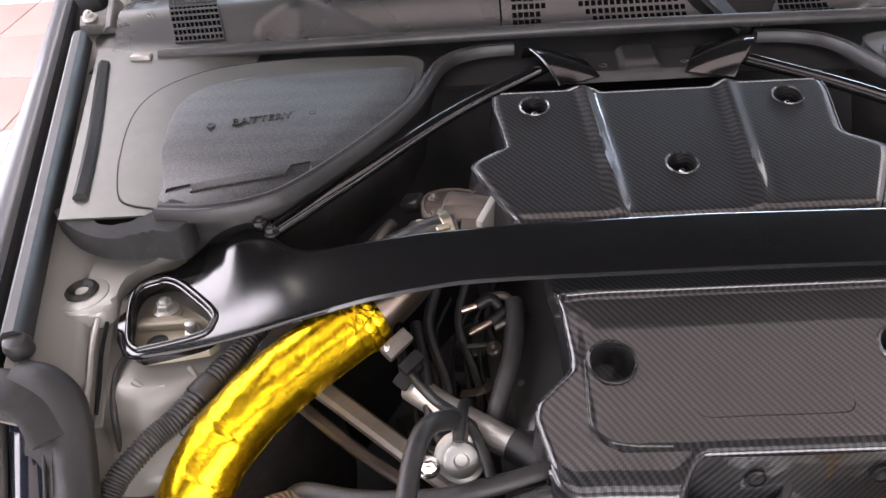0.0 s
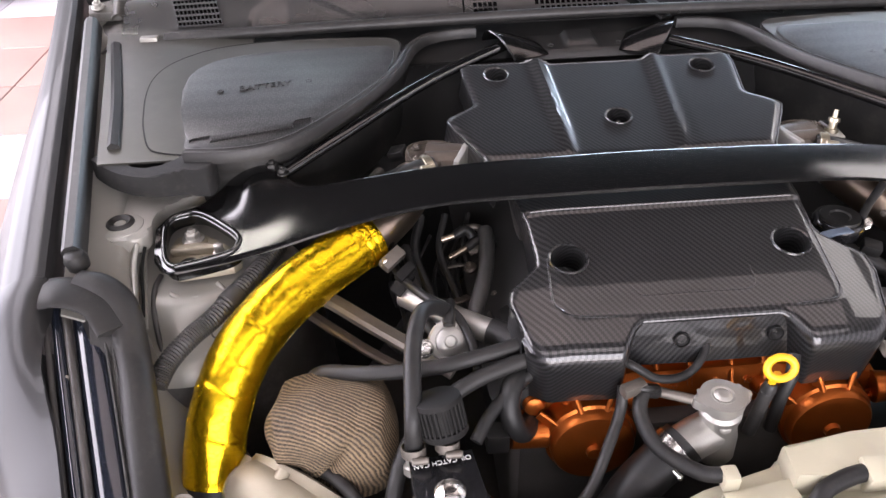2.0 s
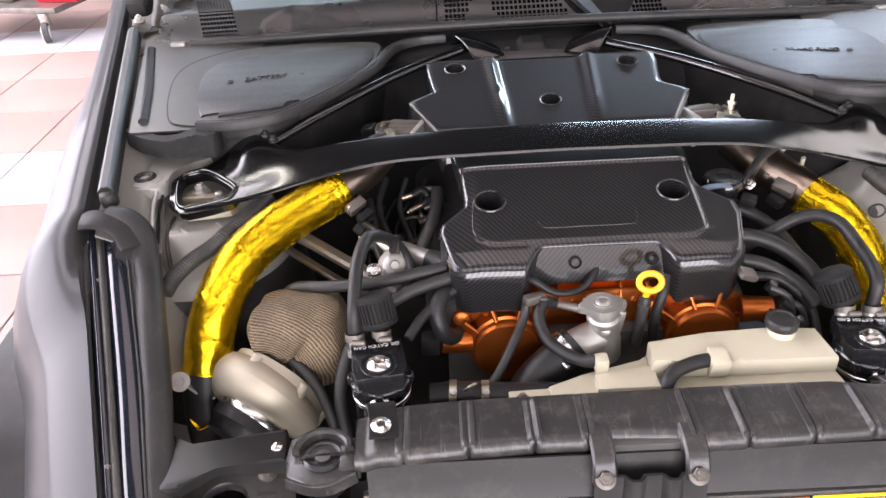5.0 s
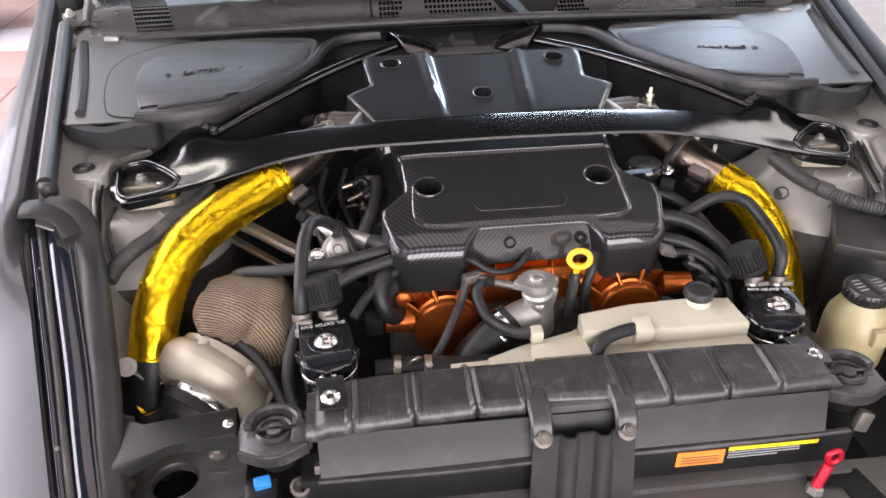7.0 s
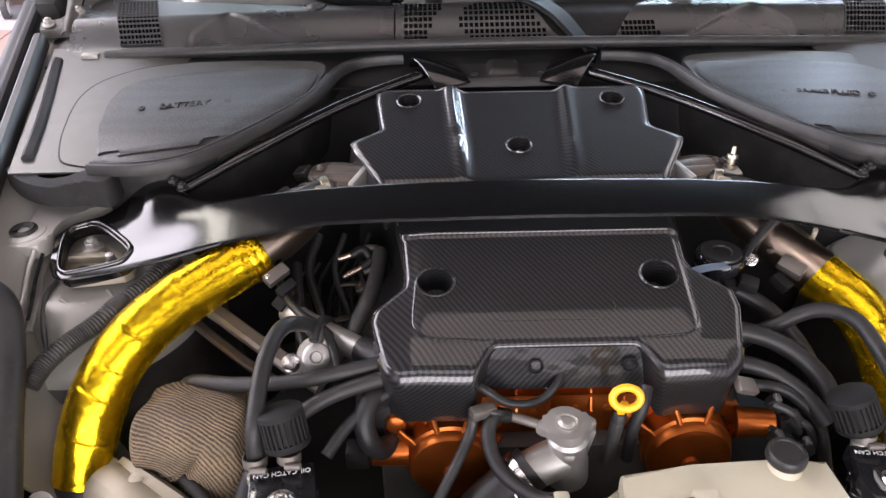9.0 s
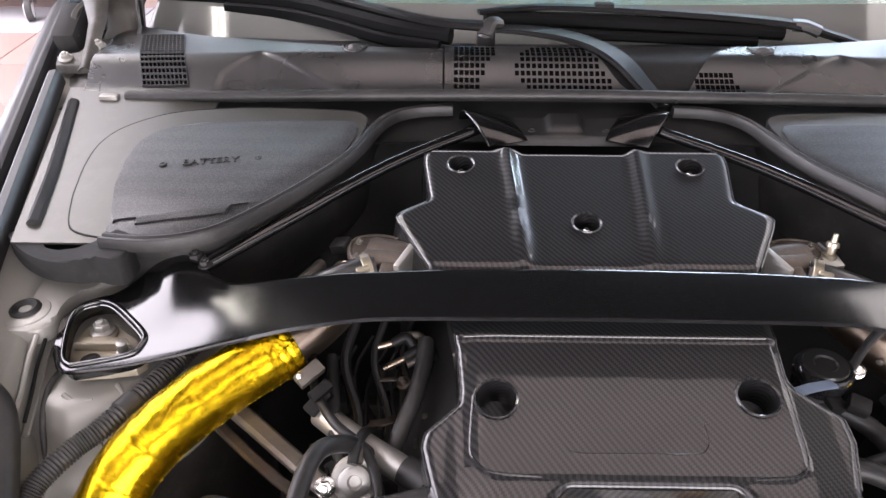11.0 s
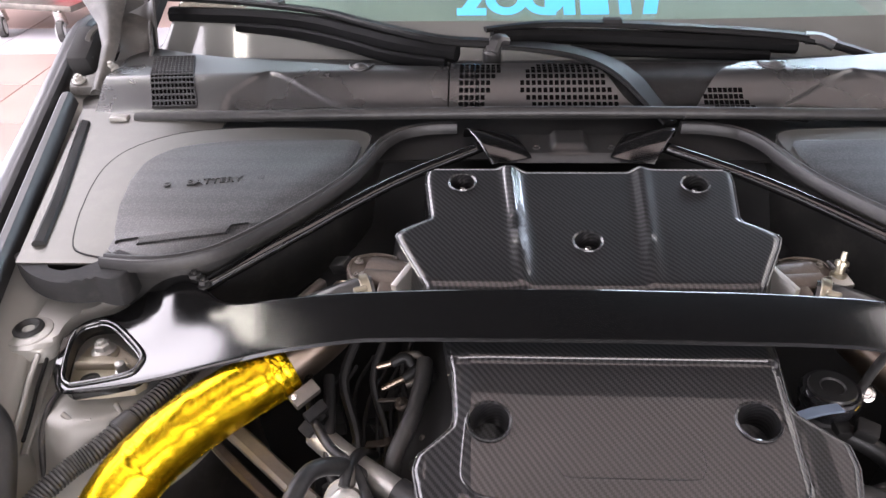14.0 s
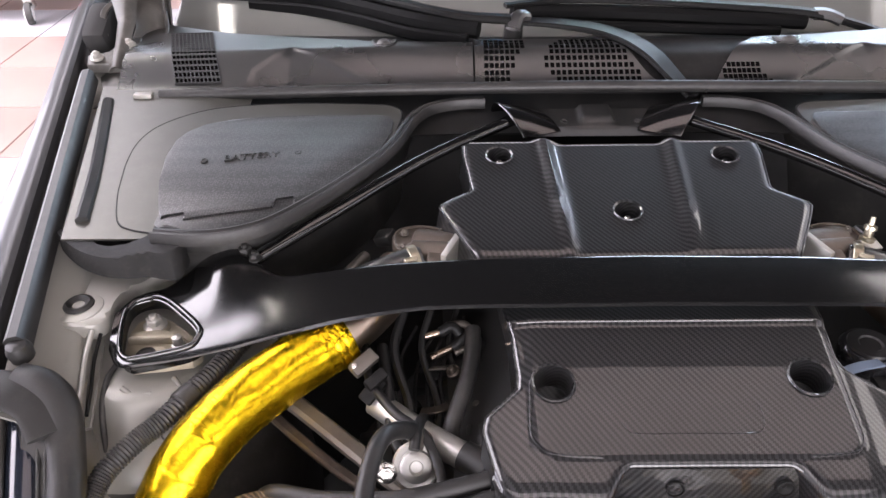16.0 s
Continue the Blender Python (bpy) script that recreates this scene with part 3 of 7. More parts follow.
def wing(s):
    prof = [(0.004, -0.035), (0.006, -0.012), (0.012, -0.004), (0.022, -0.002), (0.036, -0.005), (0.05, -0.016), (0.066, -0.042), (0.080, -0.085),
            (0.10, -0.14), (0.115, -0.22), (0.12, -0.32), (0.11, -0.45), (0.09, -0.6)]

    def fn(u, v):
        y = 0.545 + u * 1.25
        xr, zr = rail(min(y, 1.45))
        k = v * (len(prof) - 1)
        i = min(int(k), len(prof) - 2)
        dx = prof[i][0] + (prof[i + 1][0] - prof[i][0]) * (k - i)
        dz = prof[i][1] + (prof[i + 1][1] - prof[i][1]) * (k - i)
        bulge = 0.05 * math.exp(-((y - 0.62) / 0.35) ** 2) * smooth_step(0.02, 0.11, dx)
        return (s * (xr + 0.012 + dx + bulge), y, zr + dz)
    part("wing", grid(30, 36, fn, None, 0.003), PAINT, car, "glossy dark grey painted wing")

    # front corner ahead of the wing: lamp cover and bumper
    def nose(u, v):
        y = 0.538 - u * 0.62
        xi = lerp([(-0.1, 0.543), (0.0, 0.573), (0.2, 0.634), (0.44, 0.706), (0.54, 0.738)], y)
        zi = lerp([(-0.1, 0.53), (0.0, 0.58), (0.2, 0.672), (0.44, 0.783), (0.54, 0.82)], y)
        a = v * 1.5
        x, y, z = xi + 0.16 * math.sin(a), y - 0.05 * v * u, zi + 0.004 - 0.085 * a - 0.20 * (1 - math.cos(a)) ** 1.2
        side = fn(0.0, v * 0.77)
        k = 1 - smooth_step(0.0, 0.28, u)
        return (s * (x + (abs(side[0]) - x) * k), y + 0.004 * k, z + (side[2] - 0.001 - z) * k)
    part("lamp_cover", grid(24, 20, nose, None, 0.004), PAINT, car, "glossy dark headlamp cover and bumper corner")

    # seam strips along the front corner
    for off, w, h, mat, dz in ((-0.004, 0.007, 0.006, DARK, -0.010), (0.009, 0.013, 0.013, LENS, -0.010), (0.0205, 0.010, 0.010, CORNER, -0.008), (0.041, 0.030, 0.014, LENS, -0.016),
                               (0.0585, 0.004, 0.008, CONDUIT, -0.014), (0.0655, 0.004, 0.008, CONDUIT, -0.016), (0.062, 0.012, 0.006, DARK, -0.020)):
        pts = []
        for y in (0.525, 0.44, 0.30, 0.16, 0.0, -0.1):
            xi = lerp([(-0.1, 0.543), (0.0, 0.573), (0.2, 0.634), (0.44, 0.706), (0.54, 0.738)], y)
            zi = lerp([(-0.1, 0.53), (0.0, 0.58), (0.2, 0.672), (0.44, 0.783), (0.54, 0.82)], y)
            pts.append((s * (xi - off * (1.0 if y > 0.25 else 0.9)), y, zi + dz))
        ring = [(w / 2 * math.cos(a), h / 2 * math.sin(a)) for a in [2 * math.pi * k / 14 for k in range(14)]]
        bm = bmesh.new()
        sweep(bm, pts, ring, 8)
        part("seam_strip", bm, mat, car)
    for y, x, z in ((0.44, 0.692, 0.772), (0.195, 0.622, 0.662)):
        hex_bolt("screw", car, (s * x, y, z), (0, -0.3, 1), 0.0035, DULL)

    # rubber strips along the opening
    pts = [(s * (rail(y)[0] - 0.008), y, rail(y)[1]) for y in (0.576, 0.70, 0.85, 1.0, 1.15)]
    ring = [(-0.012, -0.012), (-0.013, 0.004), (-0.007, 0.011), (0.003, 0.012), (0.008, 0.007), (0.010, -0.002), (0.012, -0.012)]
    bm = bmesh.new()
    sweep(bm, pts, ring, 8)
    part("rubber_strip", bm, RUBBER, car, "black rubber buffer strip")
    bm = bmesh.new()
    sweep(bm, [(s * (x - 0.045), y, z - 0.012) for x, y, z in ((0.752, 0.775, 0.884), (0.778, 0.90, 0.896), (0.826, 1.09, 0.915))],
          [(-0.008, -0.025), (-0.009, 0.006), (-0.003, 0.011), (0.006, 0.008), (0.009, -0.004), (0.009, -0.025)], 8)
    part("rubber_strip", bm, RUBBER, car, "black rubber inner sealing strip")
    part("rubber_stop", turned((s * 0.706, 0.574, 0.826), (0, -0.15, 1), [(0, 0.013), (0.012, 0.014), (0.02, 0.011), (0.022, 0.006)], 18), RUBBER, car)

    # inner wing: rail, apron wall and tower
    def apron(u, v):
        y = 0.50 + u * 0.72
        xr, zr = rail(y)
        y -= 0.13 * smooth_step(0.33, 0.42, v) * (1 - u) ** 4
        table = [(0.0, (xr + 0.008, zr - 0.02)), (0.12, (xr - 0.025, zr - 0.036)), (0.3, (xr - 0.05, zr - 0.045)), (0.36, (xr - 0.068, zr - 0.075)),
                 (0.6, (xr - 0.085, zr - 0.16)), (0.8, (0.56, 0.60)), (1.0, (0.50, 0.42))]
        x, z = lerp([(k, q[0]) for k, q in table], v), lerp([(k, q[1]) for k, q in table], v)
        bow = 0.012 * math.sin(y * 34) * smooth_step(0.3, 0.5, v) * smooth_step(0.95, 0.7, v)
        return (s * (x + bow), y, z)
    part("inner_wing", grid(40, 34, apron, None, 0.003), BAYPAINT, car, "satin grey painted inner wing panel")

    def shelf(u, v):
        y = 0.74 + u * 0.40
        return (s * (0.555 + v * (rail(y)[0] - 0.03 - 0.555)), y, 0.8725 + (y - 0.76) * 0.10 - 0.006 * smooth_step(0.3, 0.0, v))
    part("shelf", grid(12, 10, shelf, None, 0.003), LIDGREY, car, "satin grey painted shelf beside the lid")

    for y, z, r in ((0.585, 0.735, 0.010), (0.56, 0.72, 0.007), (0.80, 0.79, 0.008), (0.62, 0.70, 0.008), (0.70, 0.74, 0.012)):
        part("panel_hole", turned((s * (rail(y)[0] - 0.083), y, z), (-s, 0, 0.35), [(0, r * 1.3), (0.0025, r * 1.25), (0.003, r), (0.0015, r * 0.95)], 18), DARK, car)
    part("panel_seam", strap([(s * (rail(y)[0] - 0.070), y, rail(y)[1] - 0.078) for y in (0.53, 0.65, 0.80, 0.95)], 0.008, 0.004, 6), BAYPAINT, car)
    fold = [(0.664, 0.640, 0.803), (0.664, 0.610, 0.789), (0.655, 0.570, 0.780), (0.647, 0.535, 0.776)]
    part("panel_fold", strap([(s * x, y, z) for x, y, z in fold], 0.022, 0.006, 8, (s, 0, 0.9)), BAYPAINT, car, "folded flange of the inner wing")
    part("panel_seam", tube([(s * (x - 0.012), y, z - 0.002) for x, y, z in fold], 0.0022, 6, 8), SEAL, car)
    # strut tower dome, with pressed ribs
    def dome(u, v, r0=0.169, r1=0.010):
        a, r = u * 2 * math.pi, r0 + (r1 - r0) * v
        z = lerp([(0, 0.768), (0.092, 0.7665), (0.102, 0.762), (0.115, 0.747), (0.131, 0.731), (0.155, 0.712), (0.167, 0.698), (0.178, 0.65), (0.20, 0.45)], r)
        z -= 0.003 * math.sin(a * 9) * smooth_step(0.10, 0.12, r) * smooth_step(0.17, 0.15, r)
        return (s * 0.605 + r * math.cos(a) * 0.9, 0.665 + r * math.sin(a), z)
    part("strut_tower", grid(64, 34, dome), BAYPAINT, car, "domed satin grey strut tower")
    # skirt coloured darker than the dome above to stand in for shade
    part("tower_skirt", grid(64, 10, lambda u, v: dome(u, v, 0.200, 0.169)), CORNER, car, "lower skirt of the strut tower, darkened for shade")
    for x, y, z, r in ((0.505, 0.596, 0.730, 0.010), (0.482, 0.592, 0.713, 0.009), (0.520, 0.560, 0.716, 0.008), (0.56, 0.548, 0.728, 0.006)):
        part("panel_hole", turned((s * x, y, z), (-s * 0.5, -0.35, 0.75), [(-0.004, r * 1.35), (0.001, r * 1.3), (0.0015, r), (-0.001, r * 0.95)], 20), DARK, car)
    # pressed seams and ribs down the panel
    for pts in (((0.634, 0.618, 0.7695), (0.636, 0.593, 0.768), (0.633, 0.562, 0.755), (0.626, 0.535, 0.729), (0.618, 0.515, 0.70)),):
        part("panel_seam", tube([(s * x, y, z + 0.001) for x, y, z in pts], 0.0036, 8, 10), CONDUIT, car, "dark sealing bead")
    for pts in (((0.615, 0.582, 0.768), (0.600, 0.576, 0.762), (0.580, 0.578, 0.763)), ((0.608, 0.570, 0.757), (0.592, 0.566, 0.752), (0.575, 0.569, 0.752)), ((0.56, 0.60, 0.7665), (0.548, 0.585, 0.760), (0.553, 0.570, 0.747))):
        part("panel_rib", tube([(s * x, y, z + 0.001) for x, y, z in pts], 0.0032, 6, 10), BAYPAINT, car)

    # bracket plate with a rubber grommet on the rail
    out = [(0.690, 0.636), (0.715, 0.662), (0.728, 0.70), (0.733, 0.752), (0.600, 0.750), (0.602, 0.738), (0.628, 0.727), (0.643, 0.708), (0.648, 0.682), (0.646, 0.660), (0.652, 0.642), (0.666, 0.636)]
    out = [(p.x, p.y) for p in spline([(x, y, 0) for x, y in out + out[:1]], 3)[:-1]]
    part("rail_bracket", prism([(s * x, y) for x, y in (out if s < 0 else out[::-1])], 0.795, 0.816, 0.005), BAYPAINT, car)
    part("rail_boss", turned((s * 0.686, 0.671, 0.8155), (0, 0, 1), [(-0.002, 0.030), (0.0015, 0.028), (0.002, 0.024)], 26), BAYPAINT, car)
    bm = turned((s * 0.688, 0.675, 0.818), (0, 0, 1), [(-0.004, 0.006), (0.001, 0.008), (0.004, 0.014), (0.002, 0.018), (-0.002, 0.019)], 22)
    part("grommet", bm, RUBBER, car)
    # rubber flap over the gap between wing and lamp, and the duct edge that runs forward
    bm = bmesh.new()
    sweep(bm, [(s * x, y, z) for x, y, z in ((0.730, 0.522, 0.827), (0.712, 0.524, 0.827), (0.688, 0.522, 0.822), (0.664, 0.512, 0.812), (0.645, 0.490, 0.795))], circle(0.027, 18, 0.25), 8)
    part("rubber_flap", bm, RUBBER, car, "black rubber flap behind the headlamp")
    pts = [(s * x, y, z) for x, y, z in ((0.700, 0.545, 0.820), (0.672, 0.538, 0.816), (0.648, 0.518, 0.800), (0.632, 0.47, 0.768), (0.611, 0.40, 0.745), (0.587, 0.30, 0.690), (0.566, 0.20, 0.642), (0.543, 0.10, 0.597))]
    bm = bmesh.new()
    sweep(bm, pts, circle(0.020, 18, 0.75), 8)
    part("edge_trim", bm, RUBBER, car, "soft black rubber edge trim")
    pts = [(s * x, y, z) for x, y, z in ((0.668, 0.520, 0.79), (0.655, 0.44, 0.73), (0.625, 0.32, 0.67), (0.60, 0.20, 0.62), (0.57, 0.10, 0.58))]
    part("splash_panel", strap(pts, 0.055, 0.05, 8), PLASTIC, car, "black plastic splash panel")
    # hinge and corner panels at the back
    bm = grid(12, 10, lambda u, v: (s * (0.66 + 0.19 * u), 1.095 + 0.20 * v, 0.893 + 0.018 * smooth_step(0.2, 0.5, v) - 0.010 * smooth_step(0.75, 0.85, u)), None, 0.004)
    part("corner_shelf", bm, SKIN, car, "satin grey corner shelf below the hinge")

    def flank(u, v):
        """Curved panel from the wing's rail round the well to the foot of the pillar."""
        x = 0.868 - 0.118 * u - 0.015 * math.sin(u * math.pi) * v
        y = 1.27 + 0.07 * math.sin(u * 2.2) + 0.05 * v
        return (s * x, y, 0.885 + (0.10 + 0.045 * u) * v)
    part("corner_panel", grid(20, 14, flank, None, 0.004), CORNER, car, "curved corner panel, darkened for shade")
    # black box stands in for the shaded hollow beside the hinge
    part("corner_shade_box", box((0.045, 0.09, 0.06), pose(s * 0.856, 1.295, 0.955, 25), 0.016), VOID, car)

    def skin(u, v):
        """Sheet that sweeps up from the shelf to the pillar, hollowed like a bowl."""
        xa, ya, za = [lerp([(0, q[0]), (0.25, q[1]), (0.5, q[2]), (0.75, q[3]), (1, q[4])], v) for q in ((0.800, 0.798, 0.792, 0.802, 0.822), (1.200, 1.250, 1.290, 1.325, 1.450), (0.908, 0.932, 0.960, 0.985, 1.040))]
        xb, yb, zb = [lerp([(0, q[0]), (0.25, q[1]), (0.5, q[2]), (0.75, q[3]), (1, q[4])], v) for q in ((0.725, 0.740, 0.747, 0.757, 0.782), (1.200, 1.262, 1.320, 1.350, 1.450), (0.914, 0.930, 0.952, 0.975, 1.020))]
        dip = math.sin(u * math.pi) * 0.016 * math.sin(min(1, v * 1.3) * math.pi) ** 0.7
        return (s * (xa + (xb - xa) * u), ya + (yb - ya) * u + dip, za + (zb - za) * u - dip * 0.8)
    part("pillar_skin", grid(18, 26, skin, None, 0.003), SKIN, car, "hollowed primer-grey sheet at the pillar's foot")
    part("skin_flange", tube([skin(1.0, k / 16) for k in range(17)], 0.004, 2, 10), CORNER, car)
    plate = [(0.775, 1.205), (0.800, 1.190), (0.850, 1.190), (0.856, 1.215), (0.818, 1.222), (0.806, 1.262), (0.776, 1.265)]
    hinge = part("bonnet_hinge", prism([(s * x, y) for x, y in (plate if s < 0 else plate[::-1])], 0.915, lambda x, y: 0.930 + 0.30 * (y - 1.19), 0.003), SKIN, car, "dull primer-grey bonnet hinge plate")
    def arm_sheet(u, v):
        """Curved hinge arm, broad at the top and narrow at its foot."""
        cx, half, y, z = [lerp([(0, q[0]), (0.3, q[1]), (0.55, q[2]), (0.75, q[3]), (1, q[4])], v) for q in ((0.799, 0.800, 0.799, 0.811, 0.846), (0.011, 0.010, 0.013, 0.020, 0.046), (1.195, 1.245, 1.285, 1.325, 1.400), (0.916, 0.945, 0.974, 1.000, 1.034))]
        return (s * (cx + half * (2 * u - 1)), y - 0.012, z + 0.010 * math.sin(u * math.pi))
    part("hinge_arm", grid(12, 24, arm_sheet, None, 0.004), SKIN, hinge, "bare primer-grey hinge arm")
    part("arm_lug", strap([(s * 0.838, 1.262, 0.955), (s * 0.845, 1.290, 0.985), (s * 0.832, 1.318, 1.000)], 0.010, 0.004, 5), SKIN, hinge)
    for p in ((0.790, 1.238, 0.946), (0.836, 1.204, 0.936)):
        hex_bolt("bolt", hinge, (s * p[0], p[1], p[2]), (0, -0.3, 1), 0.008, BAYPAINT)
    part("seam_line", strap([(s * 0.665, 1.135, 0.8975), (s * 0.715, 1.137, 0.8975)], 0.003, 0.002, 2), DARK, car)
    # clip on the shelf
    part("clip", box((0.03, 0.016, 0.014), pose(s * 0.73, 1.105, 0.906), 0.003), BAYPAINT, car)


for s in (-1, 1):
    wing(s)

# bulkhead and floor of the bay
def bulkhead(u, v):
    x = -0.72 + 1.44 * u
    a = abs(x)
    y = 1.11 - 0.34 * smooth_step(0.24, 0.50, a)
    return (x, y - 0.03 * v, 0.868 - 0.5 * v)


part("bulkhead", grid(60, 8, bulkhead, None, 0.004), VOID, car, "black bulkhead behind the engine")
# dark tray added to hide the ground below the bay
part("undertray", box((1.25, 1.2, 0.02), pose(0, 0.55, 0.33), 0.004), DARK, car)
part("floorpan", box((1.6, 1.0, 0.02), pose(0, 1.75, 0.70), 0.004), DARK, car, "dark cabin floor and dash")
part("dash_top", box((1.35, 0.5, 0.06), pose(0, 1.62, 0.90, 4), 0.02), DASH, car, "grey dashboard top behind the glass")
part("bumper", box((1.30, 0.10, 0.42), pose(0, -0.16, 0.36), 0.04, 3), PAINT, car, "dark grey bumper front")
for s in (-1, 1):
    wheel = part("wheel", rod((s * 0.72, 0.52, 0.315), (s * 0.94, 0.52, 0.315), 0.315, edge=0.03, seg=40), RUBBER, car, "black tyre under the wing")
    part("rim", turned((s * 0.935, 0.52, 0.315), (s, 0, 0), [(0, 0.21), (0.006, 0.205), (0.002, 0.18), (-0.04, 0.05), (-0.03, 0.0)], 30), DULL, wheel)

# weatherstrips: the round one along the cowl, and the S-shaped ones round the lids
bm = bmesh.new()
sweep(bm, [(-0.705, 1.112, 0.906), (-0.5, 1.106, 0.912), (-0.25, 1.098, 0.919), (0.0, 1.096, 0.922), (0.25, 1.098, 0.919), (0.5, 1.106, 0.912), (0.705, 1.112, 0.906)], circle(0.0098, 16, 0.95), 10)
part("weatherstrip", bm, RUBBER, car, "black rubber weatherstrip along the cowl")
STRIP = [(0.600, 0.729, 0.884), (0.553, 0.721, 0.886), (0.518, 0.722, 0.887), (0.488, 0.730, 0.888), (0.457, 0.748, 0.889), (0.419, 0.790, 0.890), (0.378, 0.845, 0.891), (0.337, 0.910, 0.892),
         (0.316, 0.956, 0.893), (0.301, 1.005, 0.894), (0.288, 1.045, 0.895), (0.266, 1.076, 0.896), (0.233, 1.092, 0.897), (0.200, 1.096, 0.898), (0.176, 1.097, 0.898)]
for s in (-1, 1):
    pts = [(s * x, y, z) for x, y, z in STRIP]
    ring = [(-0.0085, -0.010), (-0.0095, 0.000), (-0.0075, 0.0048), (-0.0045, 0.0056), (-0.0022, 0.0040), (-0.0012, 0.0022), (0.0002, 0.0022), (0.0012, 0.0042), (0.0036, 0.0066), (0.0066, 0.0060), (0.0092, 0.0015), (0.0088, -0.010)]
    bm = bmesh.new()
    sweep(bm, pts, [(a * -s, b) for a, b in (ring if s < 0 else ring[::-1])], 10)
    part("weatherstrip", bm, RUBBER, car, "black ribbed rubber weatherstrip")
    path = spline(pts, 6)

    def gutter(u, v):
        """Wall that drops from the strip towards the engine, with a rolled step."""
        k = min(int(u * (len(path) - 1)), len(path) - 2)
        f = u * (len(path) - 1) - k
        p = path[k].lerp(path[k + 1], f)
        t = (path[k + 1] - path[k]).normalized()
        side = Vector((-t.y, t.x, 0)) * (1 if s < 0 else -1)
        off = lerp([(0, 0.004), (0.2, 0.009), (0.35, 0.011), (0.5, 0.012), (0.62, 0.014), (0.75, 0.017), (1, 0.022)], v)
        dz = lerp([(0, -0.004), (0.2, -0.008), (0.35, -0.017), (0.5, -0.030), (0.62, -0.034), (0.75, -0.050), (1, -0.14)], v)
        return p + side * off + Vector((0, 0, dz))
    part("gutter", grid(70, 16, gutter, None, 0.003), GUTTER, car, "dark grey gutter wall under the weatherstrip")

part("cowl_channel", grid(60, 6, lambda u, v: (-0.74 + 1.48 * u, 1.035 + 0.115 * v, 0.872 + 0.026 * v - 0.010 * abs(2 * u - 1)), None, 0.004), PLASTIC, car, "black plastic channel under the weatherstrip")

# cowl panels
def cowl_z(x, y):
    """Height of the cowl, with a facet pressed into each side below a peaked crease."""
    ridge = 0.915 + 0.040 * smooth_step(1.115, 1.20, y)
    a = abs(x) + (0.03 if x > 0 else 0)
    peak = lerp([(0.300, 1.08), (0.325, 1.110), (0.432, 1.165), (0.499, 1.204), (0.560, 1.158), (0.578, 1.08)], a)
    edge = smooth_step(peak + 0.002, peak - 0.005, y) * smooth_step(0.300, 0.32, a) * smooth_step(0.582, 0.574, a)
    top = ridge - 0.02 * max(0, abs(x) - 0.35)
    return top - (0.0024 + 0.10 * max(0.0, peak - y)) * edge


def cowl(x0, x1, back):
    def fn(u, v):
        x = x0 + (x1 - x0) * u
        return (x, 1.112 + v * (back(x) - 1.112), cowl_z(x, 1.112 + v * (back(x) - 1.112)))
    return grid(150, 60, fn, None, 0.003)


def cowl_back(x):
    return lerp([(0.0, 1.212), (0.20, 1.214), (0.37, 1.226), (0.50, 1.257), (0.61, 1.285), (0.67, 1.308), (0.734, 1.337), (0.785, 1.372)], abs(x))


part("cowl_tray", grid(40, 12, lambda u, v: (-0.20 + 0.58 * u, 1.116 + 0.14 * v, cowl_z(-0.20 + 0.58 * u, 1.116 + 0.14 * v) - 0.011), None, 0.003), SEAL, car, "matt black tray under the cowl panels")
left_cowl = part("cowl_panel", cowl(-0.782, -0.193, cowl_back), COWL, car, "black plastic cowl panel")
mid_cowl = part("cowl_panel", cowl(-0.190, 0.125, lambda x: 1.228 - 0.106 * smooth_step(0.02, 0.125, x)), COWL, car, "black plastic cowl grille panel")
right_cowl = part("cowl_panel", cowl(0.175, 0.765, lambda x: cowl_back(x) + 0.012 - 0.145 * (1 - math.sin(min(1, max(0, (x - 0.175) / 0.145)) * math.pi / 2))), COWL, car, "black plastic cowl panel")
for s, owner in ((-1, left_cowl), (1, right_cowl)):
    ring = [(s * 0.343 + 0.020 * math.cos(a), 1.226 - 0.030 * abs(math.sin(a)) ** 0.8) for a in [math.pi * k / 14 for k in range(15)]]
    part("washer_pocket", prism(ring if s > 0 else ring[::-1], lambda x, y: cowl_z(x, y) - 0.004, lambda x, y: cowl_z(x, y) + 0.0012, 0), DARK, owner, "dark washer nozzle pocket")
    part("pocket_rim", tube([(x, y, cowl_z(x, y) + 0.001) for x, y in ring], 0.0022, 3, 8), PLASTIC, owner)
    part("washer_nozzle", turned((s * 0.343, 1.208, cowl_z(0.343, 1.208) - 0.006), (0, -0.6, 0.8), [(0, 0.014), (0.008, 0.013), (0.013, 0.008), (0.014, 0.0)], 20), CONDUIT, owner, "moulded washer nozzle")


def grille(owner, x0, x1, y0, y1, nx, ny, shear=0.0):
    """A dark opening with crossing bars over it."""
    def at(u, v, up):
        x, y = x0 + (x1 - x0) * u + shear * (1 - v), y0 + (y1 - y0) * v
        return (x, y, cowl_z(x, y) + up)
    part("grille_backing", grid(10, 8, lambda u, v: at(u, v, 0.0012)), SLOT, owner)
    for i in range(nx + 1):
        part("grille_bar", strap([at(i / nx, k / 6, 0.0022) for k in range(7)], 0.0017, 0.002, 1), PLASTIC, owner)
    for j in range(ny + 1):
        part("grille_bar", strap([at(k / 6, j / ny, 0.0026) for k in range(7)], 0.0021, 0.003, 1), COWL, owner)


b = box((0.0066, 0.0092, 0.0012), Matrix.Identity(4), 0.0004, 1)
slot_mesh = bpy.data.meshes.new("grille_slot")
b.to_mesh(slot_mesh)
b.free()
slot_mesh.materials.append(SLOT)


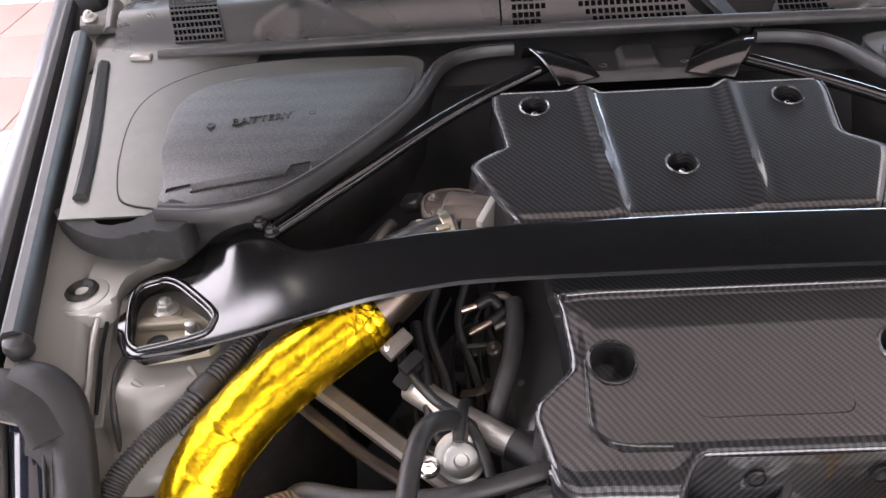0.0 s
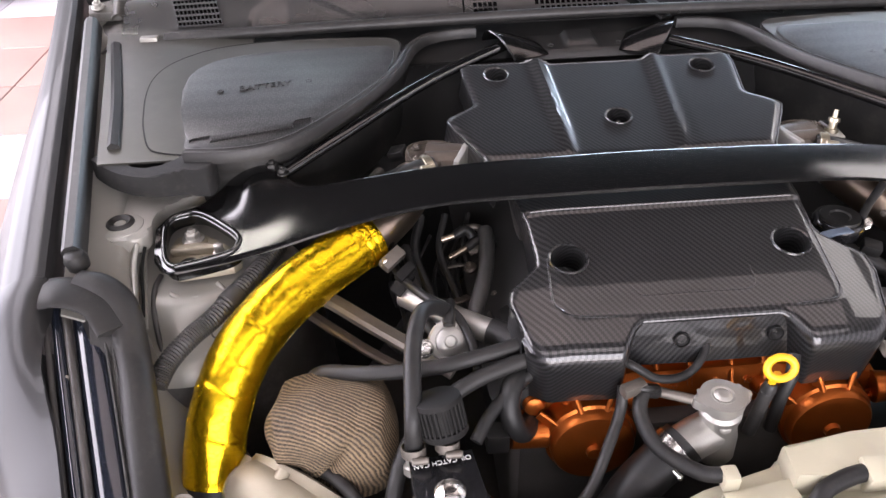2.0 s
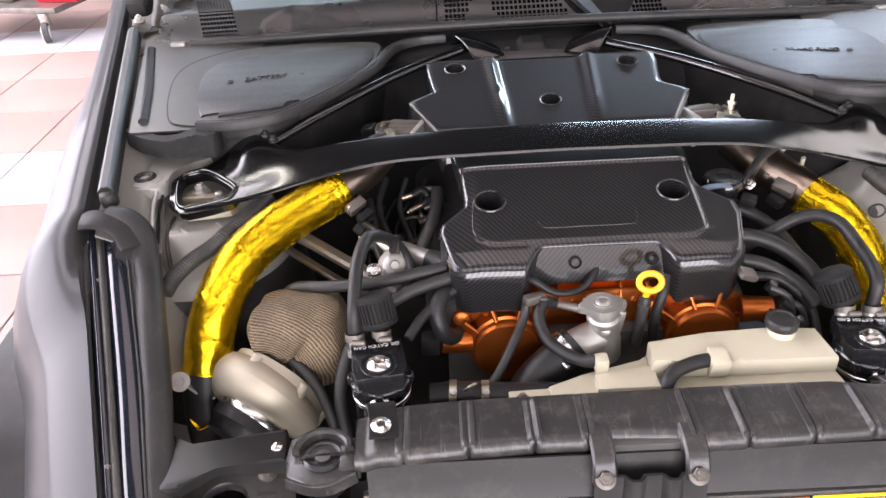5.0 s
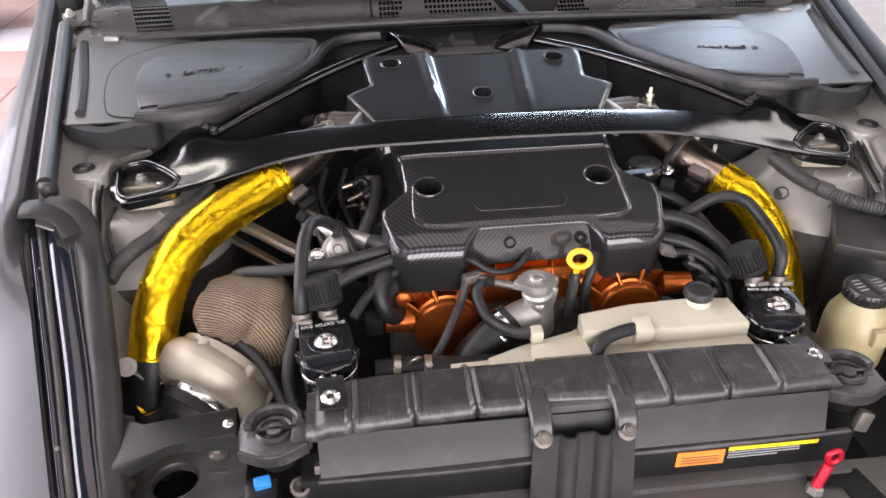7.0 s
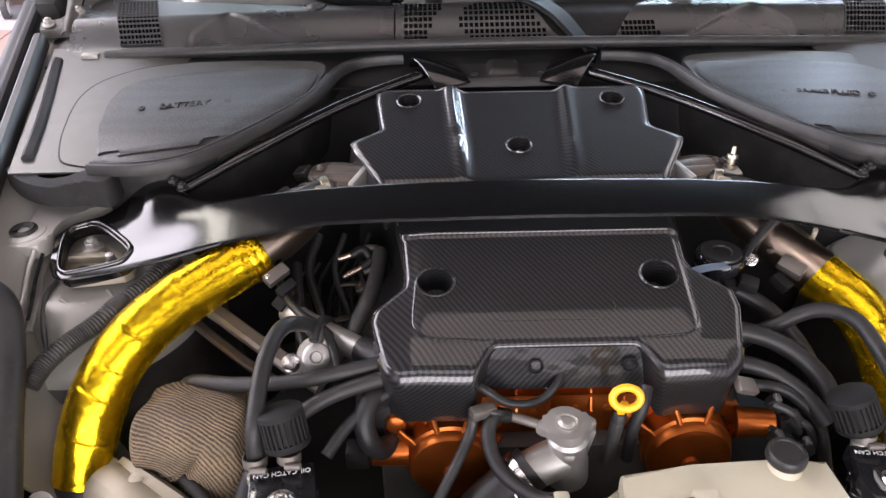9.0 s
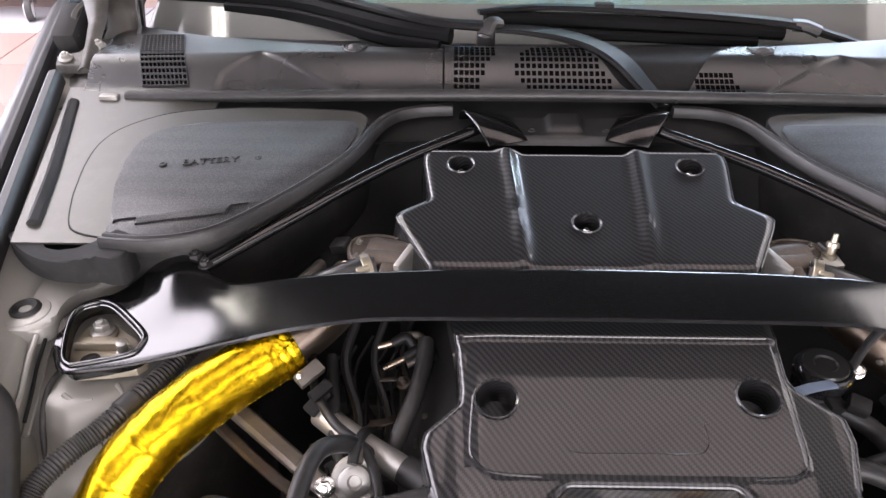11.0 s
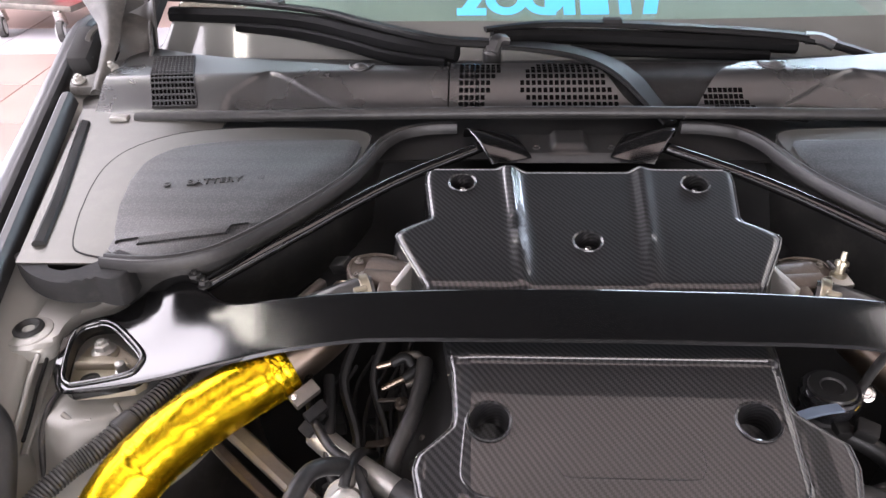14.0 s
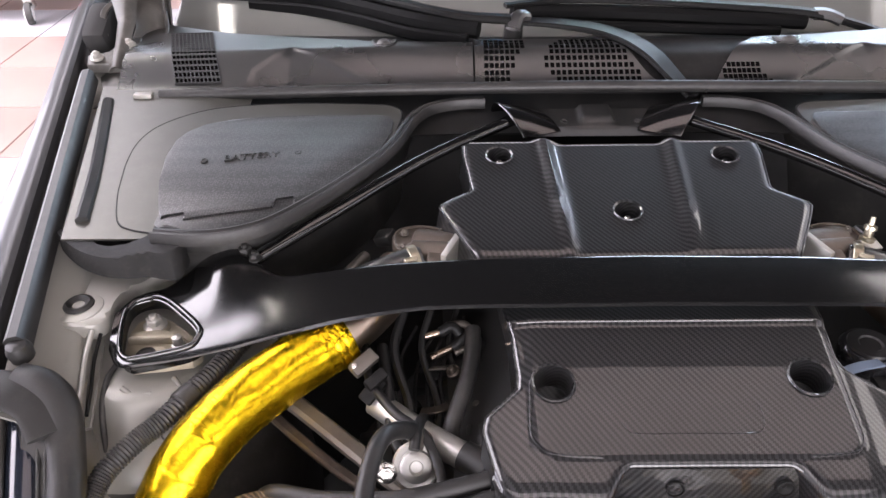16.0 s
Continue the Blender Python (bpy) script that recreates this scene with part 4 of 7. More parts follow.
def slots(owner, x0, y1, dx, dy, rows):
    """Rows of small upright slots; each row lists its first column and the one past its last."""
    for j, (i0, i1) in enumerate(rows):
        for i in range(i0, i1):
            x, y = x0 + dx * i, y1 - dy * j
            ob = new("grille_slot", slot_mesh)
            ob.matrix_world = pose(x, y, cowl_z(x, y), math.degrees(math.atan((cowl_z(x, y + 0.004) - cowl_z(x, y - 0.004)) / 0.008)))
            ob.parent = owner
            ob.matrix_parent_inverse = owner.matrix_world.inverted()


slots(mid_cowl, -0.171, 1.216, 0.0088, 0.0118, ((0, 8), (0, 8), (0, 8), (0, 7), (0, 6), (0, 6), (0, 5), (0, 5)))
slots(mid_cowl, -0.071, 1.216, 0.0094, 0.0118, ((3, 13), (2, 13), (1, 14), (1, 15), (0, 15), (0, 16), (1, 17), (2, 17)))
slots(right_cowl, 0.222, 1.156, 0.0080, 0.0100, ((1, 8), (0, 8), (0, 9), (2, 10)))
grille(left_cowl, -0.730, -0.655, 1.135, 1.285, 11, 15, 0.045)
grille(right_cowl, 0.672, 0.745, 1.135, 1.285, 11, 15, -0.045)

# windscreen
def screen(u, v):
    x = (-0.78 + 1.56 * u) * (1 - 0.10 * v)
    y = 1.30 - 0.10 * (x / 0.78) ** 2 * -1.0 + 0.62 * v
    return (x, y - 0.0, 0.925 + 0.34 * v - 0.02 * (x / 0.78) ** 2)


glass = part("windscreen", grid(30, 14, lambda u, v: screen(u, 0.155 + 0.845 * v), None, 0.005), GLASS, car, "tinted windscreen glass")
glass.visible_shadow = False
part("screen_border", grid(30, 4, lambda u, v: screen(u, 0.155 * v), None, 0.005), FRIT, car, "printed border of the windscreen, greyed for the reflected ceiling")
part("windscreen_seal", strap([screen(u / 20, 0.0) for u in range(21)], 0.03, 0.012, 2), RUBBER, car)
for s in (-1, 1):
    part("pillar", strap([(s * 0.80, 1.32, 0.93), (s * 0.76, 1.75, 1.16), (s * 0.70, 2.05, 1.32)], 0.05, 0.05, 6), PAINT, car)
# light blue wordmark on the glass, kept as plain rings and bars
def on_glass(x, h):
    """A point just over the glass: x across, h up the slope from the mark's foot."""
    v = 0.168 + h / 0.707
    p = screen((x / (1 - 0.10 * v) + 0.78) / 1.56, v)
    return Vector((p[0], p[1] - 0.003, p[2] + 0.005))


def mark(fn, nu, nv):
    part("sticker", grid(nu, nv, lambda a, b: on_glass(*fn(a, b)), None, 0.0005), STICKER, glass, "light blue vinyl sticker on the glass")


for x0, x1, lean in ((-0.020, 0.0, 0.0), (0.014, 0.036, 0.0), (0.046, 0.098, 0.0), (0.118, 0.140, 0.0), (0.160, 0.186, 0.018)):
    mark(lambda a, b: (x0 + (x1 - x0) * a + lean * b, 0.085 * b), 4, 6)
mark(lambda a, b: (-0.186 + 0.026 * a + 0.045 * b, 0.085 * b), 4, 6)
mark(lambda a, b: (-0.186 + 0.056 * a, 0.018 * b), 4, 3)
for cx in (-0.092, -0.022):
    mark(lambda a, b: (cx + (0.021 + 0.019 * b) * math.cos(2 * math.pi * a), 0.042 + (0.023 + 0.019 * b) * math.sin(2 * math.pi * a)), 40, 2)

# ---- wipers ----
w1 = thing("wiper", "black windscreen wiper lying on the glass", "wiper", (-0.118, 1.262, 0.955), "wipers")
part("pivot_cap", turned((-0.120, 1.256, 0.950), (0, -0.3, 1), [(0, 0.017), (0.022, 0.016), (0.028, 0.010)], 20), PLASTIC, w1)
part("wiper_arm", strap([(-0.124, 1.258, 0.980), (-0.19, 1.266, 0.982), (-0.245, 1.282, 0.986), (-0.345, 1.345, 0.990), (-0.44, 1.414, 0.992), (-0.567, 1.470, 0.992), (-0.70, 1.510, 0.992), (-0.80, 1.533, 0.990)], 0.022, 0.012, 8, size=lambda t: 1.15 - 0.45 * t), ARM, w1)
part("wiper_blade", strap([(-0.18, 1.258, 0.963), (-0.27, 1.290, 0.966), (-0.37, 1.350, 0.970), (-0.46, 1.405, 0.973), (-0.58, 1.450, 0.972), (-0.77, 1.500, 0.966)], 0.030, 0.030, 8), BLADE, w1, "black rubber blade")
part("blade_lip", strap([(-0.20, 1.243, 0.948), (-0.30, 1.280, 0.950), (-0.40, 1.345, 0.955), (-0.50, 1.400, 0.957), (-0.62, 1.440, 0.955)], 0.014, 0.022, 8), BLADE, w1)
part("blade_clip", box((0.036, 0.022, 0.016), pose(-0.545, 1.466, 0.994, 0, 0, -26), 0.004), PLASTIC, w1)
w2 = thing("wiper", "black windscreen wiper with a broad curved arm", "wiper", (0.16, 1.21, 0.92), "wipers")
part("wiper_arm", strap([(-0.112, 1.262, 0.975), (-0.05, 1.264, 0.971), (0.018, 1.252, 0.965), (0.070, 1.222, 0.957), (0.106, 1.178, 0.945), (0.132, 1.135, 0.926), (0.158, 1.092, 0.905)], 0.036, 0.008, 8, size=lambda t: 0.8 + 0.5 * math.sin(t * math.pi)), ARM, w2)
part("arm_knuckle", strap([(-0.122, 1.240, 0.968), (-0.112, 1.258, 0.984), (-0.096, 1.268, 0.982)], 0.026, 0.016, 5), COWL, w2)
w3 = thing("wiper", "black windscreen wiper lying across the glass", "wiper", (0.50, 1.33, 0.95), "wipers")
part("wiper_arm", strap([(-0.132, 1.300, 0.991), (-0.02, 1.336, 0.990), (0.12, 1.342, 0.985), (0.27, 1.338, 0.977), (0.40, 1.335, 0.967), (0.452, 1.330, 0.960)], 0.022, 0.010, 8, size=lambda t: 0.75 + 0.6 * t), ARM, w3)
part("wiper_blade", strap([(-0.12, 1.300, 0.978), (0.0, 1.328, 0.970), (0.13, 1.334, 0.964), (0.28, 1.330, 0.957), (0.42, 1.326, 0.950)], 0.026, 0.026, 8), BLADE, w3, "black rubber blade")
part("blade_lip", strap([(0.02, 1.312, 0.950), (0.13, 1.312, 0.946), (0.25, 1.310, 0.942), (0.37, 1.310, 0.938)], 0.016, 0.018, 8), BLADE, w3)
part("blade_clip", box((0.034, 0.020, 0.014), pose(0.095, 1.343, 0.990), 0.004), SEAL, w3)
part("elbow", strap([(0.436, 1.334, 0.962), (0.458, 1.328, 0.962), (0.482, 1.318, 0.954)], 0.030, 0.018, 5), COWL, w3)
part("arm_root", strap([(0.470, 1.325, 0.957), (0.53, 1.305, 0.943), (0.585, 1.275, 0.930), (0.64, 1.235, 0.915)], 0.022, 0.012, 6), ARM, w3)

# ---- lids beside the cowl ----
def lid_z(x, y):
    return 0.872 + (y - 0.78) * 0.10


def lid(s, name, text, label, category):
    top = thing(name, label, category, (s * 0.5, 0.92, 0.862))
    edge = [(0.560, 0.744), (0.600, 0.748), (0.642, 0.758), (0.662, 0.775), (0.679, 0.826), (0.687, 0.865), (0.694, 0.911), (0.695, 0.958), (0.684, 0.997), (0.659, 1.028), (0.615, 1.056), (0.554, 1.070), (0.467, 1.075),
            (0.357, 1.070), (0.324, 1.064), (0.308, 1.046), (0.311, 1.006), (0.325, 0.945), (0.350, 0.890), (0.40, 0.82), (0.45, 0.772), (0.52, 0.745)]
    ring = [(p.x, p.y) for p in spline([(x, y, 0) for x, y in edge + edge[:1]], 4)[:-1]]
    loop = [(s * x, y, lid_z(x, y) + 0.0030) for x, y in ring + ring[:1]]
    ring = [(s * x, y) for x, y in (ring if s < 0 else ring[::-1])]
    part("base", prism(ring, lambda x, y: lid_z(x, y) - 0.012, lambda x, y: lid_z(x, y) + 0.004, 0.0015), LIDGREY, top)
    part("groove", tube(loop, 0.0014, 1, 8, smooth=False), SEAL, top, "dark gap round the lid")
    # raised stippled panel, its front edge notched twice, and the lower strip before it
    face = [(0.577, 0.7725), (0.577, 0.789), (0.602, 0.783), (0.606, 0.775), (0.616, 0.800), (0.631, 0.855), (0.640, 0.915), (0.637, 0.960), (0.626, 0.985), (0.604, 1.006), (0.565, 1.020), (0.52, 1.026), (0.457, 1.030), (0.346, 1.031),
            (0.326, 1.027), (0.319, 1.012), (0.320, 0.985), (0.334, 0.928), (0.358, 0.884), (0.389, 0.846), (0.424, 0.810), (0.440, 0.802), (0.440, 0.822), (0.466, 0.816), (0.466, 0.798), (0.520, 0.786)]
    face = [(s * x, y) for x, y in (face if s < 0 else face[::-1])]
    part("raised_panel", prism(face, lambda x, y: lid_z(x, y), lambda x, y: lid_z(x, y) + 0.0082, 0.0022), STIPPLE, top, "stippled black plastic panel")
    apron = [(0.612, 0.766), (0.600, 0.752), (0.560, 0.747), (0.520, 0.749), (0.470, 0.768), (0.424, 0.806), (0.436, 0.832), (0.480, 0.826), (0.580, 0.800), (0.612, 0.790)]
    apron = [(s * x, y) for x, y in (apron if s < 0 else apron[::-1])]
    part("front_strip", prism(apron, lambda x, y: lid_z(x, y), lambda x, y: lid_z(x, y) + 0.0055, 0.0012), STIPPLE, top, "stippled strip along the lid's front edge")
    at = pose(s * (0.516 if s < 0 else 0.503), 0.915, lid_z(0, 0.915) + 0.0082, 5.7, 0, -9 * s)
    for d in (-0.066, 0.066):
        part("mark", turned(at @ Vector((d, 0, 0)), (0, -0.1, 1), [(0, 0.0055), (0.0012, 0.0052), (0.0014, 0.003), (0.0004, 0.0028)], 16), STIPPLE, top)
    lettering("lettering", text, 0.019 if s < 0 else 0.0165, at @ pose(0, 0, 0.0004), STIPPLE, top, 0.0012, "raised moulded lettering")
    return top


lid(-1, "battery_cover", "BATTERY", "black stippled plastic battery cover in the corner of the bay", "cover")
lid(1, "brake_fluid_cover", "BRAKE FLUID", "black stippled plastic brake fluid cover in the corner of the bay", "cover")
for s in (-1, 1):
    foam = thing("foam_block", "black foam sealing block in front of the lid", "seal", (s * 0.66, 0.74, 0.85), "foam blocks")
    out = [(0.738, 0.762), (0.728, 0.772), (0.708, 0.758), (0.684, 0.737), (0.655, 0.727), (0.632, 0.730), (0.622, 0.750), (0.612, 0.766), (0.585, 0.756), (0.566, 0.742), (0.566, 0.700), (0.585, 0.697), (0.605, 0.703), (0.625, 0.700), (0.660, 0.704), (0.690, 0.718), (0.715, 0.738)]
    out = [(p.x, p.y) for p in spline([(x, y, 0) for x, y in out + out[:1]], 3)[:-1]]
    part("block", prism([(s * x, y) for x, y in (out if s < 0 else out[::-1])], 0.838, lambda x, y: 0.868 + 0.010 * smooth_step(0.63, 0.60, abs(x)), 0.004), FOAM, foam)

# ---- braces from the towers to the cowl ----
for s in (-1, 1):
    br = thing("strut_brace", "black tubular brace from the strut tower to the cowl", "brace", (s * 0.49, 0.76, 0.82), "braces")
    bm = bmesh.new()
    sweep(bm, [(s * 0.492, 0.722, 0.842), (s * 0.391, 0.801, 0.868), (s * 0.265, 0.929, 0.884), (s * 0.120, 1.050, 0.892)], [(a * 1.35, b) for a, b in circle(0.0082, 16)], 5)
    part("bar", bm, BARPAINT, br)

    def hood(u, v):
        """A tunnel over the bar's end, open outboard and dying away into the plate inboard."""
        q = 2 * v - 1
        px, py = 0.142 - 0.062 * u, 1.045 + 0.020 * u
        half = 0.047 - 0.004 * u
        arc = (1 - abs(q) ** 2.4) * (0.030 * (1 - 0.75 * u ** 1.3))
        lean = 0.010 * (1 - q * q) * (1 - u)
        return (s * (px + 0.47 * half * q + lean), min(py + 0.88 * half * q, 1.092), 0.881 + 0.004 * q + arc)
    part("bracket", grid(24, 24, hood, None, 0.002), BARPAINT, br, "black pressed tunnel bracket on the cowl")
    part("bracket_lip", tube([hood(0.0, k / 24) for k in range(25)], 0.0020, 1, 8, smooth=False), BARPAINT, br)
    for q, r in (((0.492, 0.735, 0.850), 0.0085), ((0.478, 0.724, 0.850), 0.0065)):
        hex_bolt("bolt", br, (s * q[0], q[1], q[2]), (0, 0, 1), r, PLASTIC)
cross = thing("cowl_brace_plate", "black pressed plate between the brace brackets", "bracket", (0, 1.08, 0.87))
bm = grid(60, 14, lambda u, v: (-0.115 + 0.23 * u, 1.026 + 0.064 * v, 0.880 + 0.006 * v + 0.008 * (smooth_step(0.37, 0.41, u) - smooth_step(0.59, 0.63, u)) * smooth_step(0.15, 0.45, v) - 0.012 * smooth_step(0.12, 0.0, v)), None, 0.003)
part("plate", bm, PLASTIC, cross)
for x in (-0.052, 0.064):
    part("plate_hole", turned((x, 1.050, 0.8825), (0, -0.09, 1), [(-0.002, 0.006), (0.001, 0.006), (0.0012, 0.0045), (0, 0.004)], 16), VOID, cross)

# ---- strut tower bar ----
def strut_bar():
    bar = thing("strut_tower_bar", "gloss black strut tower bar bolted across the engine bay", "strut bar", (0, 0.66, 0.80))

    def front(a):
        return eased([(0, 0.620), (0.15, 0.621), (0.267, 0.624), (0.366, 0.618), (0.42, 0.610), (0.48, 0.602), (0.56, 0.594), (0.606, 0.590), (0.618, 0.593), (0.628, 0.602), (0.638, 0.624)], a, 0.008)

    def back(a):
        return eased([(0, 0.708), (0.30, 0.707), (0.40, 0.699), (0.430, 0.697), (0.449, 0.702), (0.464, 0.712), (0.478, 0.724), (0.495, 0.736), (0.513, 0.743), (0.531, 0.745), (0.548, 0.741), (0.562, 0.731), (0.577, 0.717), (0.590, 0.707), (0.612, 0.702), (0.626, 0.696), (0.634, 0.680), (0.638, 0.655)], a, 0.008)

    def height(a, v):
        mid = eased([(0, 0.861), (0.2, 0.858), (0.30, 0.852), (0.40, 0.840), (0.48, 0.826), (0.56, 0.811), (0.638, 0.803)], a, 0.05)
        tilt = (v - 0.5) * (0.008 + 0.016 * smooth_step(0.25, 0.50, a))
        bump = 0.029 * math.exp(-((a - 0.518) / (0.046 if a < 0.518 else 0.040)) ** 2) * smooth_step(0.20, 1.02, v)
        crown = 0.002 * (1 - (2 * v - 1) ** 2)
        lip = -0.003 * smooth_step(0.03, 0.0, v) - 0.004 * smooth_step(0.96, 1.0, v)
        return mid + tilt + bump + crown + lip

    def fn(u, v):
        x = -0.638 + 1.276 * u
        a = abs(x)
        return (x, front(a) + (back(a) - front(a)) * v, height(a, v))
    body = part("bar", grid(220, 36, fn, None, 0.0035), BARPAINT, bar, "gloss black painted sheet bar")
    # open pocket in each foot
    for s in (-1, 1):
        tri = [(0.606, 0.599), (0.616, 0.606), (0.623, 0.622), (0.629, 0.660), (0.624, 0.682), (0.603, 0.690), (0.583, 0.684), (0.556, 0.661), (0.531, 0.636), (0.530, 0.621), (0.538, 0.610), (0.569, 0.604)]
        cut = prism([(s * x, y) for x, y in (tri if s < 0 else tri[::-1])], 0.74, 0.90, 0)
        me = bpy.data.meshes.new("cutter")
        bmesh.ops.recalc_face_normals(cut, faces=cut.faces[:])
        cut.to_mesh(me)
        cut.free()
        tool = new("cutter", me)
        mod = body.modifiers.new("cut", "BOOLEAN")
        mod.object, mod.operation, mod.solver = tool, "DIFFERENCE", "EXACT"
        bpy.context.view_layer.update()
        done = bpy.data.meshes.new_from_object(body.evaluated_get(bpy.context.evaluated_depsgraph_get()))
        body.modifiers.clear()
        body.data = done
        bpy.data.objects.remove(tool)
        loop = [(s * x, y, height(x, (y - front(x)) / (back(x) - front(x)))) for x, y in tri + tri[:1]]
        part("pocket_rim", tube([(x, y, z + 0.0006) for x, y, z in loop], 0.0036, 5, 10), BARPAINT, bar)
        part("pocket_wall", strap([(x, y, z - 0.011) for x, y, z in loop], 0.003, 0.022, 5), BARPAINT, bar)
        pocket = prism([(s * (0.578 + (x - 0.578) * 0.99), 0.646 + (y - 0.646) * 0.97) for x, y in (tri if s < 0 else tri[::-1])], 0.772, lambda x, y: 0.781 + 0.05 * (y - 0.60), 0.002)
        part("foot_plate", pocket, TURBO, bar, "bare cast foot in the open pocket")
        part("foot_pad", turned((s * 0.599, 0.668, 0.780), (0, 0, 1), [(0, 0.019), (0.006, 0.018), (0.008, 0.015)], 24), TURBO, bar)
        part("foot_web", prism([(s * x, y) for x, y in (((0.622, 0.640), (0.620, 0.652), (0.590, 0.656), (0.562, 0.652), (0.552, 0.640), (0.575, 0.642)) if s > 0 else ((0.575, 0.642), (0.552, 0.640), (0.562, 0.652), (0.590, 0.656), (0.620, 0.652), (0.622, 0.640)))], 0.778, 0.794, 0.003), TURBO, bar)
        part("stud_hole", turned((s * 0.596, 0.622, 0.7835), (0, 0, 1), [(0, 0.0115), (0.002, 0.0115), (0.0022, 0.0095), (0.0005, 0.009)], 20), VOID, bar)
        hex_bolt("nut", bar, (s * 0.599, 0.670, 0.788), (0, 0, 1), 0.0100, ALLOY)
        part("stud", turned((s * 0.556, 0.626, 0.784), (0, 0, 1), [(0, 0.012), (0.003, 0.012), (0.004, 0.0085), (0.012, 0.0085), (0.013, 0.0058), (0.024, 0.0058), (0.025, 0.0045)], 16), ALLOY, bar)
    return bar


strut_bar()

# ---- engine covers ----
def rear_cover():
    top = thing("plenum_cover", "glossy carbon fibre plenum cover on the engine", "engine cover", (0, 0.84, 0.83))
    ys = [(0.700, 0.190), (0.722, 0.200), (0.80, 0.240), (0.820, 0.248), (0.832, 0.232), (0.848, 0.206), (0.856, 0.204), (0.93, 0.214), (0.950, 0.214), (0.957, 0.208)]

    def z(x, y):
        base = 0.852 + (y - 0.72) * 0.185
        base -= 0.02 * smooth_step(0.735, 0.700, y)
        ridge = 0.010 * math.exp(-((x + 0.088 - (y - 0.83) * -0.06) / 0.010) ** 2) + 0.008 * math.exp(-((x - 0.082 - (y - 0.83) * 0.06) / 0.010) ** 2)
        lobes = 0.005 * (smooth_step(0.07, 0.11, abs(x)))
        return base + ridge * smooth_step(0.68, 0.80, y) + lobes - 0.006

    rows = [0.700 + 0.257 * k / 44 for k in range(45)]

    def fn(u, v):
        y = rows[round(v * 44)]
        half = lerp(ys, y) * 1.03
        x = (2 * u - 1)
        rim = smooth_step(0.0, 0.03, u) * smooth_step(1.0, 0.97, u)
        edge = max(0, 1 - min(u, 1 - u) / 0.035)
        x = x * half
        zz = z(x, y) - 0.010 * edge ** 2
        if u in (0.0, 1.0):
            zz -= 0.028
        elif v == 1.0 or v == 0.0:
            zz -= 0.025
        return (x, y, zz)
    shell = part("shell", grid(80, 44, fn, None, 0.003), CARBON, top, "glossy twill carbon fibre shell")
    rim = [fn(k / 30, 1 - 1 / 44) for k in range(1, 30)]
    part("rim", tube([(x, y + 0.003, z - 0.001) for x, y, z in rim], 0.0022, 2, 8), CARBON, top)
    for u in (1 / 80, 1 - 1 / 80):
        part("rim", tube([(lambda p: (p[0], p[1], p[2]))(fn(u, k / 44)) for k in range(1, 44)], 0.0018, 1, 8, smooth=False), CARBON, top)
    part("rim", tube([(lambda p: (p[0], p[1] - 0.002, p[2] + 0.0008 * math.sin(k * 1.3)))(fn(k / 40, 1 / 44)) for k in range(1, 40)], 0.0016, 2, 8), CARBON, top)
    holes = [(-0.163, 0.922), (0.002, 0.810), (0.160, 0.920)]
    bored(shell, [((x, y, z(x, y)), (0, -0.18, 1), 0.0175) for x, y in holes])
    for x, y in holes:
        zz = z(x, y)
        bm = turned((x, y, zz + 0.0015), (0, -0.18, 1), [(0.0, 0.0205), (0.0015, 0.0195), (0.0, 0.0172), (-0.028, 0.0165), (-0.029, 0.0)], 26, False)
        cup = part("bolt_well", bm, CARBON, top)
        part("bolt", turned((x, y, zz - 0.026), (0, -0.18, 1), [(0, 0.010), (0.005, 0.010), (0.006, 0.004), (0.019, 0.004), (0.02, 0.003)], 14), STEEL, cup)
    return top


rear_cover()


